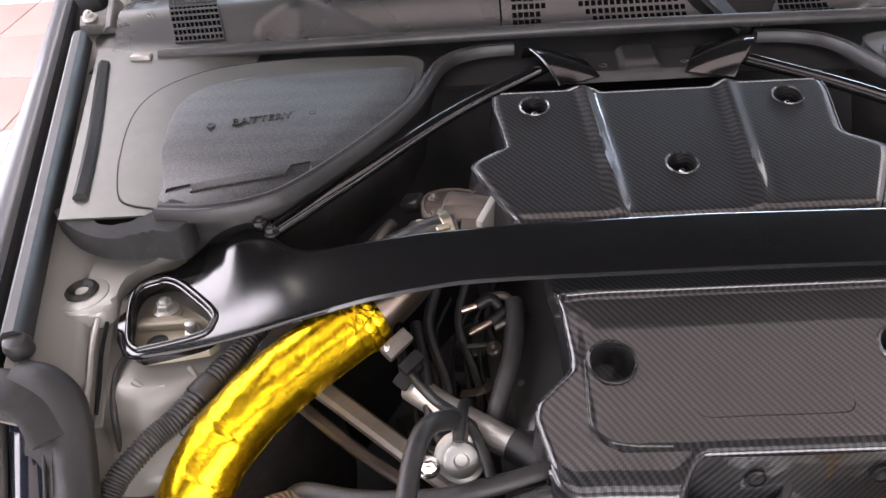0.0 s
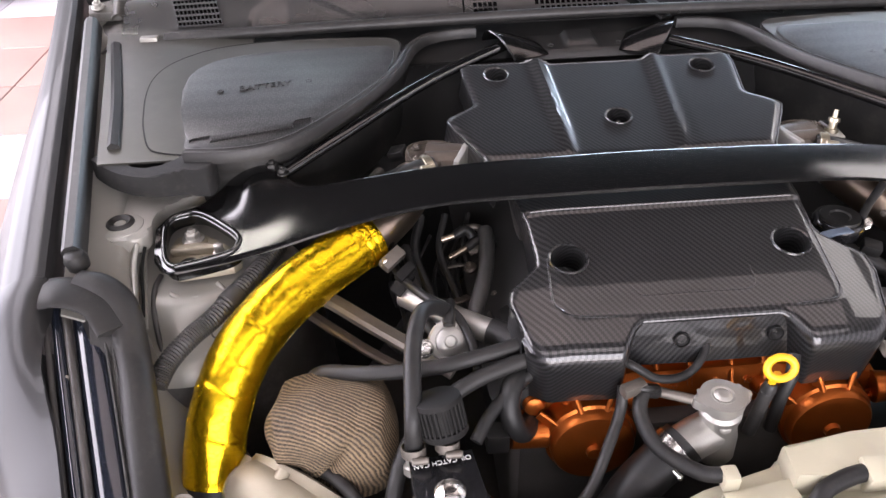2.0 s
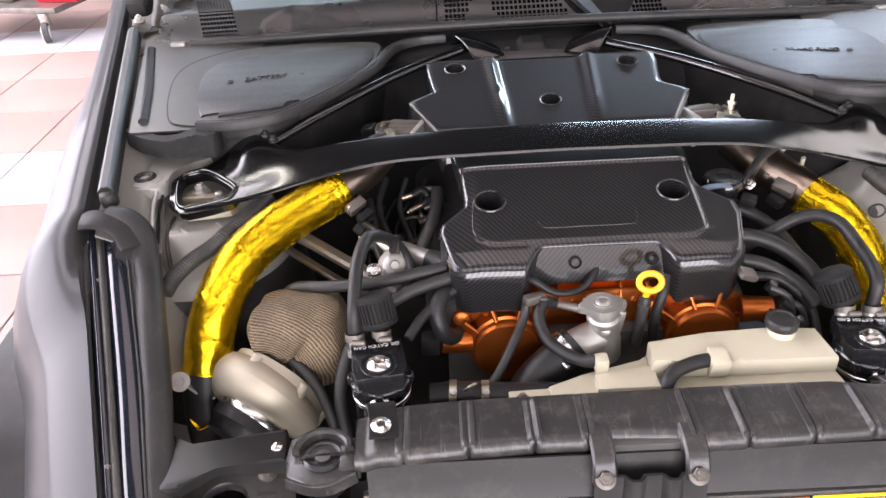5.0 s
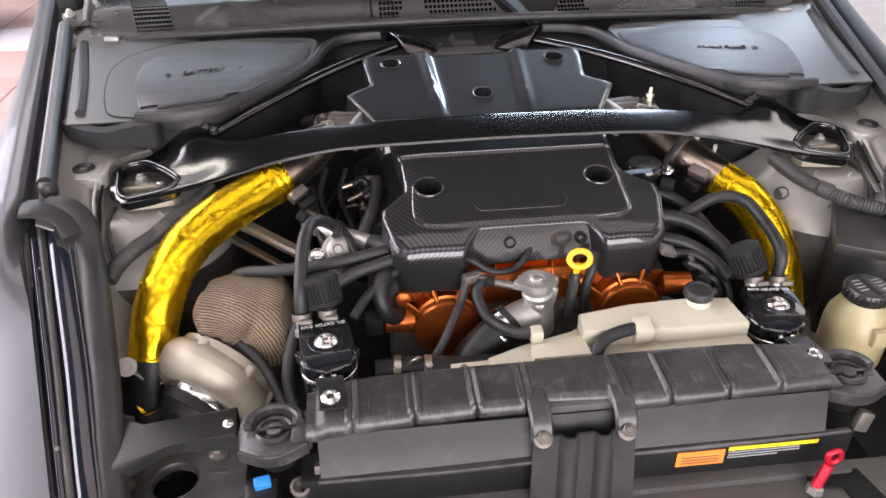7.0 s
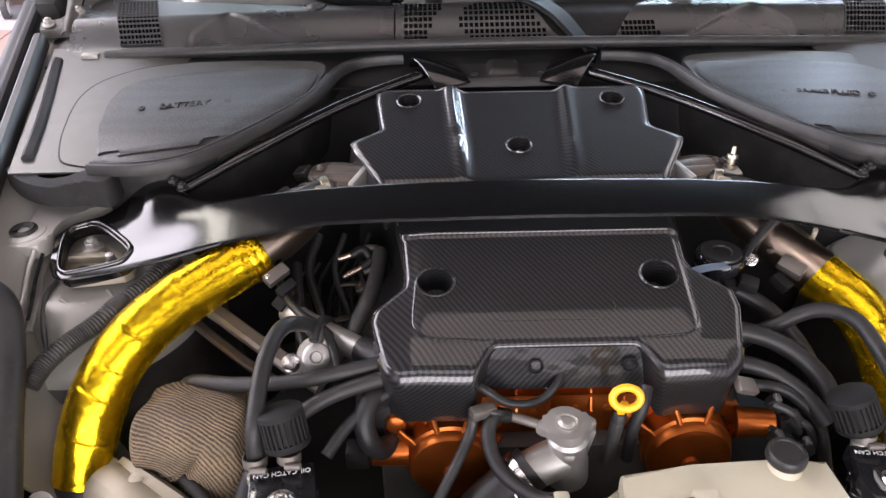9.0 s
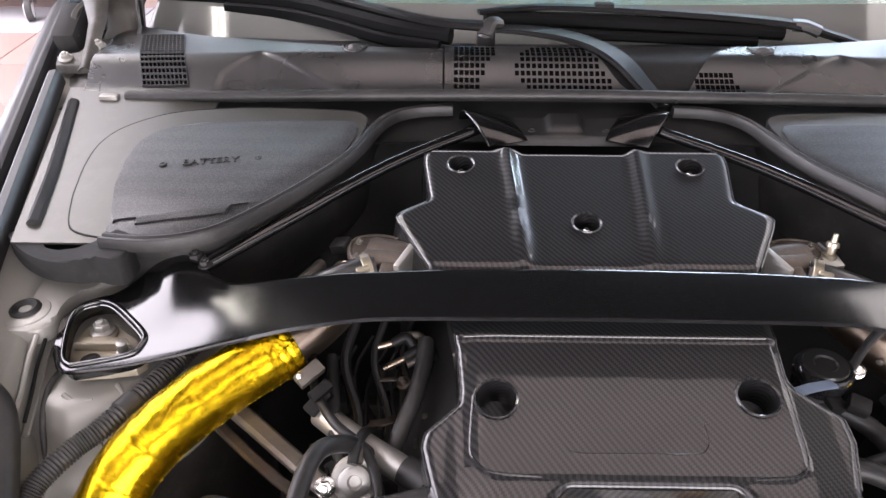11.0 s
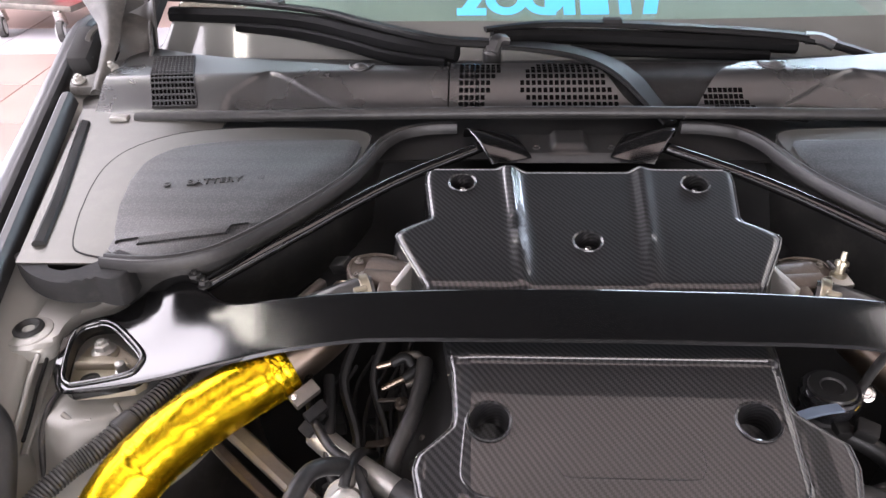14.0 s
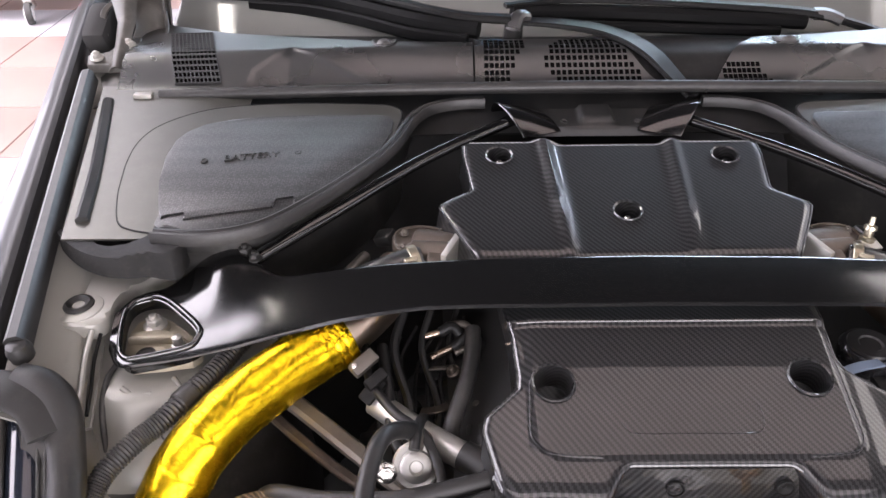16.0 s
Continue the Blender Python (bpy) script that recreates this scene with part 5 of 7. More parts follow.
def front_cover():
    top = thing("engine_cover", "glossy carbon fibre engine cover with two bolt wells", "engine cover", (0, 0.52, 0.72))
    left = [(0.42, -0.186), (0.45, -0.196), (0.49, -0.206), (0.505, -0.203), (0.535, -0.168), (0.55, -0.166), (0.60, -0.169), (0.64, -0.178), (0.70, -0.185)]
    right = [(0.42, 0.226), (0.45, 0.232), (0.50, 0.243), (0.525, 0.240), (0.555, 0.196), (0.57, 0.189), (0.60, 0.190), (0.63, 0.191), (0.70, 0.195)]

    def lift(x, y):
        z = eased([(0.30, 0.738), (0.40, 0.772), (0.44, 0.783), (0.50, 0.801), (0.54, 0.8125), (0.60, 0.828), (0.70, 0.852)], y, 0.05) + (lerp([(0.60, 0), (0.612, -0.0005), (0.616, 0.003), (0.70, -0.010)], y))
        z -= 0.007 * smooth_step(0.150, 0.22, abs(x - 0.015)) * smooth_step(0.62, 0.55, y)
        # raised centre panel and its shallow inner field
        cut = 0.012 * max(0, 1 - min(abs(x + 0.150), abs(x - 0.181)) / 0.02)
        px = smooth_step(-0.159, -0.143, x) * smooth_step(0.184, 0.178, x) * smooth_step(0.456, 0.462, y - cut)
        return z + 0.0020 * px

    def arch(x):
        return smooth_step(-0.088, -0.055, x) * smooth_step(0.135, 0.10, x)

    NV, NF = 76, 16
    lobe = [(0, (0, 0)), (0.12, (-0.012, -0.0045)), (0.25, (-0.024, -0.010)), (0.32, (-0.030, -0.0145)), (0.38, (-0.0335, -0.021)), (0.45, (-0.035, -0.030)), (0.55, (-0.034, -0.042)), (1, (-0.030, -0.090))]
    brow = [(0, (0, 0)), (0.12, (-0.003, -0.003)), (0.25, (-0.003, -0.008)), (0.38, (0.003, -0.013)), (0.5, (0.006, -0.018)), (1, (0.008, -0.036))]

    def lip(x):
        return 0.449 + 0.006 * arch(x) + 0.006 * (x / 0.2) ** 2 * (1 - arch(x))

    def fn(u, v):
        k = v * (NV + NF)
        if k >= NF:
            q = (k - NF) / NV
            x0 = 0.45 + q * 0.235
            xl, xr = lerp(left, x0), lerp(right, x0)
            x = xl + (xr - xl) * u
            yf = lip(x)
            y = yf + (0.685 - yf) * q
            edge = max(0, 1 - min(u, 1 - u) / 0.022)
            return (x, y, lift(x, y) - 0.006 * edge ** 2 - (0.055 if u in (0.0, 1.0) else 0) * smooth_step(0.70, 0.5, y))
        q = 1 - k / NF
        xl, xr = lerp(left, 0.45) + 0.012 * q, lerp(right, 0.45) - 0.008 * q
        x = xl + (xr - xl) * u
        a = arch(x)
        dy = eased([(c, p[0]) for c, p in lobe], q, 0.07) * (1 - a) + eased([(c, p[0]) for c, p in brow], q, 0.07) * a
        dz = eased([(c, p[1]) for c, p in lobe], q, 0.07) * (1 - a) + eased([(c, p[1]) for c, p in brow], q, 0.07) * a
        edge = max(0, 1 - min(u, 1 - u) / 0.022)
        back = 0.020 * max(0, 1 - min(u, 1 - u) / 0.06) ** 2 * min(1, q * 2)
        return (x, lip(x) + dy + back, lift(x, lip(x)) + dz - 0.006 * edge ** 2)
    shell = part("shell", grid(140, NV + NF, fn, None, 0.003), CARBON, top, "glossy twill carbon fibre shell")
    for u in (1 / 140, 1 - 1 / 140):
        part("rim", tube([fn(u, (NF + k) / (NV + NF)) for k in range(0, NV, 2)], 0.0016, 1, 8, smooth=False), CARBON, top)
    def web(u, v):
        x = -0.080 + 0.210 * u
        return (x, 0.452 - 0.011 * v + 0.004 * (2 * u - 1) ** 2, 0.784 - 0.054 * v - 0.002 * (2 * u - 1) ** 2)
    wb = part("arch_web", grid(40, 10, web, None, 0.003), CARBON, top, "recessed black web under the arch")
    for x in (-0.012, 0.098):
        part("web_port", turned((x, 0.4425, 0.762), (0, -1, 0.18), [(-0.006, 0.009), (0.0008, 0.0095), (0.001, 0.0085), (-0.001, 0.008), (-0.006, 0.0)], 24), SEAL, wb, "dark oval port")
    part("field_rim", tube([(x, y, lift(x, y) - 0.0004) for x, y in ((-0.060, 0.497), (-0.056, 0.489), (-0.046, 0.4835), (0.0, 0.4835), (0.07, 0.4835), (0.083, 0.489), (0.087, 0.500), (0.086, 0.515))], 0.0008, 5, 8), CARBON, top)
    for path in (((0.1830, 0.600), (0.1838, 0.560), (0.1838, 0.520), (0.1838, 0.490), (0.1815, 0.478), (0.172, 0.4655), (0.155, 0.4615), (0.125, 0.4600)), ((-0.150, 0.545), (-0.153, 0.510), (-0.1535, 0.485), (-0.148, 0.474), (-0.138, 0.4655), (-0.120, 0.4615), (-0.085, 0.4600))):
        part("panel_rim", tube([(x, y, lift(x, y) - 0.0006) for x, y in path], 0.0015, 6, 8), CARBON, top)
    part("step_rim", tube([(-0.160 + 0.0335 * k, 0.6155, lift(-0.160 + 0.0335 * k, 0.6165) - 0.0006) for k in range(11)], 0.0014, 2, 8), CARBON, top)
    holes = [(-0.126, 0.540), (0.149, 0.545)]
    bored(shell, [((x, y, lift(x, y)), (0, -0.22, 1), 0.0215) for x, y in holes], 0.04)
    for x, y in holes:
        bm = turned((x, y, lift(x, y) + 0.0015), (0, -0.22, 1), [(-0.001, 0.0245), (0.001, 0.0235), (0.0, 0.0212), (-0.04, 0.0205), (-0.041, 0.0)], 28, False)
        part("bolt_well", bm, CARBON, top)
    return top


front_cover()

# ---- engine ----
engine = thing("engine", "vee engine with orange anodised front covers under carbon covers", "engine", (0, 0.65, 0.34))
# dark filler behind the visible engine parts
part("block", box((0.40, 0.52, 0.30), pose(0.0, 0.68, 0.50), 0.02), DARK, engine, "dark engine block filling the background")
part("plenum", box((0.34, 0.30, 0.05), pose(0.0, 0.80, 0.80, 9), 0.02), DARK, engine)
for s in (-1, 1):
    part("cylinder_head", box((0.13, 0.42, 0.16), pose(s * 0.16 + 0.01, 0.66, 0.655, 6, s * 28), 0.02), VOID, engine, "dark cylinder head")
    for y in (0.565, 0.635, 0.705):
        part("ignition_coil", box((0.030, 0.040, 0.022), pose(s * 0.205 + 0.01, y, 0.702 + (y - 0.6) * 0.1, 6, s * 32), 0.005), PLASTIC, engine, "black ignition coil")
        hex_bolt("bolt", engine, (s * 0.212 + 0.01, y - 0.024, 0.706), (s * 0.5, 0, 1), 0.005, DULL)
        part("coil_plug", box((0.018, 0.016, 0.014), pose(s * 0.224 + 0.01, y + 0.012, 0.694, 6, s * 45), 0.003), CONDUIT, engine)
# timing case, with a round housing under each bank
case = [(-0.190, 0.57), (-0.195, 0.66), (-0.165, 0.695), (-0.06, 0.712), (0.09, 0.712), (0.19, 0.705), (0.245, 0.68), (0.245, 0.60), (0.14, 0.50), (-0.10, 0.50)]
part("timing_case", prism(case, -0.470, -0.445, 0.005, pose(0, 0, 0, 90, 0, 0)), ORANGE, engine, "orange anodised timing case")
for cx, cz, k0 in ((-0.112, 0.634, 0.80), (0.176, 0.640, 0.80)):
    bm = turned((cx, 0.432, cz), (0, -1, 0.06), [(-0.03, 0.070 * k0), (0, 0.070 * k0), (0.016, 0.069 * k0), (0.018, 0.064 * k0), (0.028, 0.063 * k0), (0.031, 0.060 * k0), (0.0315, 0.056 * k0), (0.0315, 0.022 * k0), (0.0325, 0.012 * k0), (0.0325, 0.002)], 48)
    hs = part("cam_cover", bm, ORANGE, engine, "round orange anodised cam cover")
    for k in range(7):
        a = 2 * math.pi * k / 7 + 0.3
        hex_bolt("bolt", hs, (cx + 0.076 * k0 * math.cos(a), 0.436, cz + 0.076 * k0 * math.sin(a)), (0, -1, 0), 0.005, ORANGE)
    for k in range(3):
        a = radians(70 + 40 * k)
        part("rib", strap([(cx + 0.05 * k0 * math.cos(a), 0.414, cz + 0.05 * k0 * math.sin(a)), (cx + 0.09 * k0 * math.cos(a), 0.430, cz + 0.09 * k0 * math.sin(a))], 0.006, 0.014, 2), ORANGE, hs)
    for p in ((0.0, 0.0),):
        part("boss", turned((cx, 0.400, cz), (0, -1, 0), [(0, 0.010), (0.006, 0.009), (0.007, 0.006)], 16), ORANGE, hs)
part("gallery_cover", box((0.19, 0.03, 0.05), pose(0.015, 0.480, 0.706, 12), 0.006), ORANGE, engine, "orange anodised gallery cover")
for x in (-0.05, -0.01, 0.04, 0.08):
    hex_bolt("bolt", engine, (x, 0.446, 0.690), (0, -1, 0.2), 0.005, ORANGE)
    part("rib", strap([(x + 0.018, 0.464, 0.722), (x + 0.018, 0.452, 0.712), (x + 0.018, 0.440, 0.690)], 0.005, 0.008, 4, up=(0, -1, 0)), ORANGE, engine)
part("recess", turned((-0.045, 0.4625, 0.714), (0, -1, 0.22), [(-0.004, 0.011), (0.002, 0.011), (0.0025, 0.009), (0.0, 0.0085)], 24), DARK, engine)
for x, y, z, d in ((-0.165, 0.430, 0.640, -1), (0.235, 0.435, 0.670, 1)):
    part("valve_body", rod((x, y, z), (x + d * 0.045, y - 0.006, z + 0.004), 0.020, 0.017), ORANGE, engine, "orange anodised cam actuator")
    part("connector", box((0.028, 0.026, 0.03), pose(x + d * 0.06, y - 0.01, z + 0.006), 0.004), PLASTIC, engine, "black plug")
for x, y, z, r in ((-0.178, 0.45, 0.672, 0.012), (-0.06, 0.445, 0.680, 0.010), (0.10, 0.445, 0.680, 0.012), (-0.04, 0.445, 0.62, 0.014), (0.05, 0.445, 0.64, 0.016)):
    part("boss", turned((x, y, z), (0, -1, 0.2), [(0, r * 1.3), (0.014, r), (0.016, r * 0.7)], 16), ORANGE, engine)
# throttle bodies
for s in (-1, 1):
    tb = thing("throttle_body", "brown cast alloy throttle body beside the plenum", "throttle", (s * 0.27, 0.775, 0.80), "throttle bodies")
    part("flange", box((0.009, 0.082, 0.056), pose(s * 0.226, 0.768, 0.826, 6, 0, s * 24), 0.003), ALLOY, tb, "pale machined flange")
    part("bore", rod((s * 0.226, 0.766, 0.822), (s * 0.280, 0.782, 0.820), 0.030, 0.031), CAST, tb, "brown cast throttle bore")
    out = [(0.232, 0.792), (0.246, 0.812), (0.276, 0.820), (0.304, 0.812), (0.312, 0.792), (0.306, 0.764), (0.286, 0.752), (0.256, 0.756)]
    out = [(p.x, p.y) for p in spline([(x, y, 0) for x, y in out + out[:1]], 3)[:-1]]
    part("gear_housing", prism([(s * x, y) for x, y in (out if s < 0 else out[::-1])], 0.806, lambda x, y: 0.834 + 0.04 * (y - 0.78), 0.004), CAST, tb)
    rim = [(0.276 + (x - 0.276) * 0.90, 0.786 + (y - 0.786) * 0.90) for x, y in out]
    part("housing_rim", tube([(s * x, y, 0.8345 + 0.04 * (y - 0.78)) for x, y in rim + rim[:1]], 0.0022, 1, 8, smooth=False), CAST, tb)
    part("motor", rod((s * 0.236, 0.754, 0.836), (s * 0.284, 0.762, 0.833), 0.0150, 0.0155), CAST, tb, "brown cast motor housing")
    part("motor_cap", rod((s * 0.284, 0.762, 0.833), (s * 0.291, 0.763, 0.833), 0.0120, 0.0105), DULL, tb)
    part("boss", box((0.024, 0.020, 0.012), pose(s * 0.252, 0.738, 0.836, 12, 0, s * 10), 0.003), CAST, tb)
    for q in ((0.296, 0.799, 0.836), (0.246, 0.800, 0.836), (0.296, 0.768, 0.834)):
        hex_bolt("screw", tb, (s * q[0], q[1], q[2]), (0, 0, 1), 0.0042, DULL)
    part("coupler", tube([(s * 0.272, 0.748, 0.826), (s * 0.300, 0.738, 0.824), (s * 0.345, 0.724, 0.812), (s * 0.385, 0.708, 0.795)], 0.0215, 6, 22), COWL, tb, "smooth black plastic elbow")
    part("band_clamp", turned((s * 0.276, 0.747, 0.826), (s * 0.92, -0.34, -0.06), [(0, 0.0215), (0, 0.0235), (0.001, 0.0245), (0.011, 0.0245), (0.012, 0.0235), (0.012, 0.0215)], 28, False), BRASS, tb, "brassy band clamp")
    part("clamp_screw", rod((s * 0.276, 0.728, 0.846), (s * 0.292, 0.722, 0.845), 0.0042, seg=10), BRASS, tb)
    part("plug", box((0.026, 0.022, 0.016), pose(s * 0.322, 0.806, 0.826, 10, s * 20, s * 25), 0.004), PLASTIC, tb)
    if s > 0:
        part("sensor", turned((0.311, 0.776, 0.832), (0.12, 0.25, 1), [(0, 0.010), (0.008, 0.010), (0.009, 0.006), (0.018, 0.006), (0.019, 0.0085), (0.024, 0.008), (0.025, 0.004), (0.036, 0.0032)], 14), BRASS, tb, "small brass and steel fitting")
        part("sensor_base", box((0.034, 0.020, 0.014), pose(0.308, 0.768, 0.830, 12, 0, 12), 0.003), ALLOY, tb)

# dark pipes, brackets and loom in the wells beside the engine
well = thing("engine_loom", "black wiring loom and small pipes beside the engine", "wiring", (-0.25, 0.62, 0.55))
random.seed(4)
for k, pts in enumerate((
        [(-0.32, 0.66, 0.76), (-0.31, 0.60, 0.75), (-0.30, 0.54, 0.73), (-0.27, 0.50, 0.71)],
        [(-0.205, 0.70, 0.74), (-0.21, 0.66, 0.70), (-0.205, 0.60, 0.66), (-0.22, 0.54, 0.62)],
        [(-0.24, 0.72, 0.743), (-0.215, 0.715, 0.748), (-0.205, 0.695, 0.735), (-0.23, 0.685, 0.725)],
        [(-0.40, 0.72, 0.79), (-0.37, 0.76, 0.80), (-0.35, 0.80, 0.80)],
        [(-0.345, 0.77, 0.80), (-0.34, 0.74, 0.79), (-0.30, 0.72, 0.77)])):
    part("cable", tube(pts, (0.007, 0.011, 0.005, 0.008, 0.006)[k], 8, 10), (HOSE, HOSE, DULL, DULL, HOSE)[k], well)
for k in range(16):
    p = (-0.225 - 0.11 * random.random(), 0.58 + 0.13 * random.random(), 0.60 + 0.10 * random.random())
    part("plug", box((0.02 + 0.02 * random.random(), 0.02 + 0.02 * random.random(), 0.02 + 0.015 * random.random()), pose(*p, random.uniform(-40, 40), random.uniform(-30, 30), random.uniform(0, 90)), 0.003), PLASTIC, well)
bm = bmesh.new()
rows = sweep(bm, [(-0.206, 0.70, 0.752), (-0.207, 0.67, 0.748), (-0.213, 0.63, 0.741), (-0.222, 0.60, 0.733), (-0.233, 0.570, 0.722), (-0.240, 0.55, 0.70)], circle(0.0105, 14), 40)
part("corrugated_hose", bm, CONDUIT, well, "brownish corrugated breather hose")
part("temperature_sensor", turned((-0.231, 0.652, 0.722), (-0.3, -0.3, 1), [(0, 0.009), (0.006, 0.009), (0.008, 0.006), (0.012, 0.0055), (0.015, 0.003)], 14), CAST, well)
part("loom_clip", strap([(-0.262, 0.66, 0.722), (-0.248, 0.655, 0.728), (-0.238, 0.662, 0.722)], 0.006, 0.003, 4), DULL, well)
part("loom_clip", strap([(-0.272, 0.605, 0.702), (-0.250, 0.60, 0.712), (-0.238, 0.61, 0.708)], 0.012, 0.003, 4), CAST, well)
for k in range(6):
    a = Vector((-0.235 - 0.022 * k, 0.72 - 0.014 * (k % 3), 0.705 - 0.006 * k))
    part("wire", tube([a + Vector((0.02, 0.04, 0.02)), a, a + Vector((-0.014 + 0.006 * k, -0.055, -0.010)), a + Vector((0.004 * k, -0.12, -0.045))], 0.0028, 6, 8), HOSE, well)
for (x, y, z), d in (((-0.233, 0.69, 0.731), (-0.028, -0.012, -0.008)), ((-0.249, 0.707, 0.742), (-0.020, -0.004, -0.004))):
    a = Vector((x, y, z))
    part("stub", rod(a, a + Vector(d), 0.0045, seg=12), HEATED, well, "short steel pipe stub")
    part("stub_hose", tube([a, a - Vector(d), a - Vector(d) * 1.5 + Vector((0.01, -0.02, -0.04))], 0.007, 5, 10), HOSE, well)
for k in range(3):
    x, y, z = -0.225 - 0.035 * k, 0.70 - 0.012 * k, 0.70 + 0.008 * (k % 3)
    part("cable", tube([(x, y + 0.05, z + 0.05), (x - 0.012, y, z + 0.02), (x + 0.01, y - 0.06, z - 0.03), (x - 0.005, y - 0.13, z - 0.06)], 0.0035 + 0.0015 * (k % 3), 6, 8), HOSE, well)

# ---- gold-wrapped charge pipes ----
def crumple(p, s):
    """Slack in the tape, and the small step at the edge of each turn of it."""
    wrap = (s * 7.5 + 0.8 * noise.noise(p * 9)) % 1.0
    return noise.noise(p * 16) * 0.0009 + noise.noise(p * 45 + Vector((3, 1, 7))) * 0.00015 + 0.0007 * (1 - wrap) * smooth_step(0.0, 0.06, wrap)


def foil_pipe(parent, pts, r, n, label):
    bm = bmesh.new()
    rows = sweep(bm, pts, circle(r, 56), n, uv=True)
    centres = [sum((v.co for v in row), Vector()) / len(row) for row in rows]
    for k, (c, row) in enumerate(zip(centres, rows)):
        for v in row:
            d = (v.co - c).normalized()
            v.co += d * crumple(v.co, k / len(rows))
    return part("foil_wrap", bm, FOIL, parent, label, angle=80)


pipe = thing("charge_pipe", "charge pipe wrapped in crumpled gold foil tape", "pipe", (-0.55, 0.36, 0.34), "charge pipes")
PL = [(-0.372, 0.640, 0.792), (-0.412, 0.610, 0.782), (-0.459, 0.568, 0.771), (-0.496, 0.531, 0.755), (-0.525, 0.498, 0.730), (-0.546, 0.464, 0.693), (-0.558, 0.433, 0.652), (-0.563, 0.410, 0.618)]
foil_pipe(pipe, PL, 0.0355, 30, "crumpled gold foil wrap")
part("bare_end", tube([(-0.382, 0.632, 0.790), (-0.352, 0.662, 0.797), (-0.325, 0.70, 0.803), (-0.30, 0.75, 0.81)], 0.0325, 6, 28), HEATED, pipe, "bare steel end of the pipe")
part("lower_coupler", tube([(-0.562, 0.414, 0.624), (-0.566, 0.398, 0.590), (-0.568, 0.385, 0.535), (-0.570, 0.38, 0.42)], 0.0345, 8, 28), HOSE, pipe, "black silicone coupler below the wrap")
part("tape_end", strap([(-0.590, 0.372, 0.575), (-0.572, 0.350, 0.565), (-0.548, 0.352, 0.575)], 0.006, 0.002, 6), FOIL, pipe)
part("washer", turned((-0.579, 0.352, 0.655), (0.35, -0.75, 0.55), [(0, 0.014), (0.002, 0.014), (0.0022, 0.006), (0.001, 0.0055)], 24), DULL, pipe, "grey metal washer")
part("sensor", box((0.017, 0.034, 0.014), pose(-0.337, 0.608, 0.781, 15, 25, -40), 0.002), DULL, pipe, "dull metal boost sensor block")
part("sensor_plug", box((0.014, 0.028, 0.012), pose(-0.322, 0.590, 0.772, 15, 25, -40), 0.003), SEAL, pipe, "black sensor plug")
hex_bolt("bolt", pipe, (-0.346, 0.600, 0.782), (-0.3, -0.3, 1), 0.004, STEEL)
part("sensor_plug", box((0.018, 0.034, 0.018), pose(-0.326, 0.590, 0.754, 35, 20, -35), 0.004), SEAL, pipe)
for k in range(2):
    a = Vector(PL[0]).lerp(Vector(PL[1]), 0.05 + 0.2 * k)
    part("tape_edge", turned(a, Vector(PL[0]) - Vector(PL[1]), [(0, 0.0365), (0.002, 0.0378), (0.012, 0.0374), (0.013, 0.0365)], 30, False), FOIL, pipe)

pipe = thing("charge_pipe", "bare steel charge pipe half wrapped in gold foil tape", "pipe", (0.50, 0.40, 0.34), "charge pipes")
PR = [(0.396, 0.622, 0.753), (0.428, 0.584, 0.736), (0.452, 0.546, 0.706), (0.468, 0.512, 0.664), (0.477, 0.485, 0.61), (0.482, 0.465, 0.54), (0.484, 0.455, 0.45)]
foil_pipe(pipe, PR, 0.0335, 30, "crumpled gold foil wrap")
part("bare_end", tube([(0.402, 0.616, 0.751), (0.368, 0.658, 0.768), (0.338, 0.70, 0.782), (0.31, 0.745, 0.80)], 0.0325, 6, 28), HEATED, pipe, "bare steel end of the pipe")
clamp("clamp", pipe, (0.350, 0.684, 0.777), (0.5, -0.7, -0.2), 0.033, DULL)
part("sensor", box((0.020, 0.034, 0.018), pose(0.352, 0.612, 0.772, 12, -28, 40), 0.003), DULL, pipe)
part("sensor_plug", box((0.018, 0.026, 0.016), pose(0.336, 0.598, 0.757, 20, 0, 35), 0.004), SEAL, pipe)

# ---- turbocharger ----
turbo = thing("turbocharger", "cast alloy turbo compressor housing on the engine's side", "turbocharger", (-0.46, 0.34, 0.45))
C = Vector((-0.468, 0.370, 0.597))
AX = Vector((-0.52, -0.76, -0.36)).normalized()
q = AX.to_track_quat("Z", "Y").to_matrix()


def volute(u, v):
    """A snail shell: a ring whose section grows round the axis."""
    a, b = u * 2 * math.pi + 2.2, v * 2 * math.pi
    rr = 0.020 + 0.013 * u
    R = 0.052 + 0.008 * u
    return C + q @ Vector(((R + rr * math.cos(b)) * math.cos(a), (R + rr * math.cos(b)) * math.sin(a), rr * math.sin(b)))


part("volute", grid(72, 24, volute), TURBO, turbo, "sand-cast alloy compressor volute")
part("back_plate", turned(C - AX * 0.040, AX, [(0, 0.058), (0.004, 0.076), (0.020, 0.078), (0.030, 0.080), (0.045, 0.074)], 48), TURBO, turbo)
part("inlet", turned(C, AX, [(0.0, 0.070), (0.012, 0.066), (0.022, 0.058), (0.027, 0.051), (0.05, 0.047), (0.052, 0.044), (0.03, 0.042)], 48, False), TURBO, turbo)
part("vband", turned(C + AX * 0.026, AX, [(0, 0.0485), (0, 0.0550), (0.002, 0.0560), (0.015, 0.0555), (0.017, 0.0545), (0.017, 0.0485)], 48, False), STEEL, turbo, "bright steel band clamp")
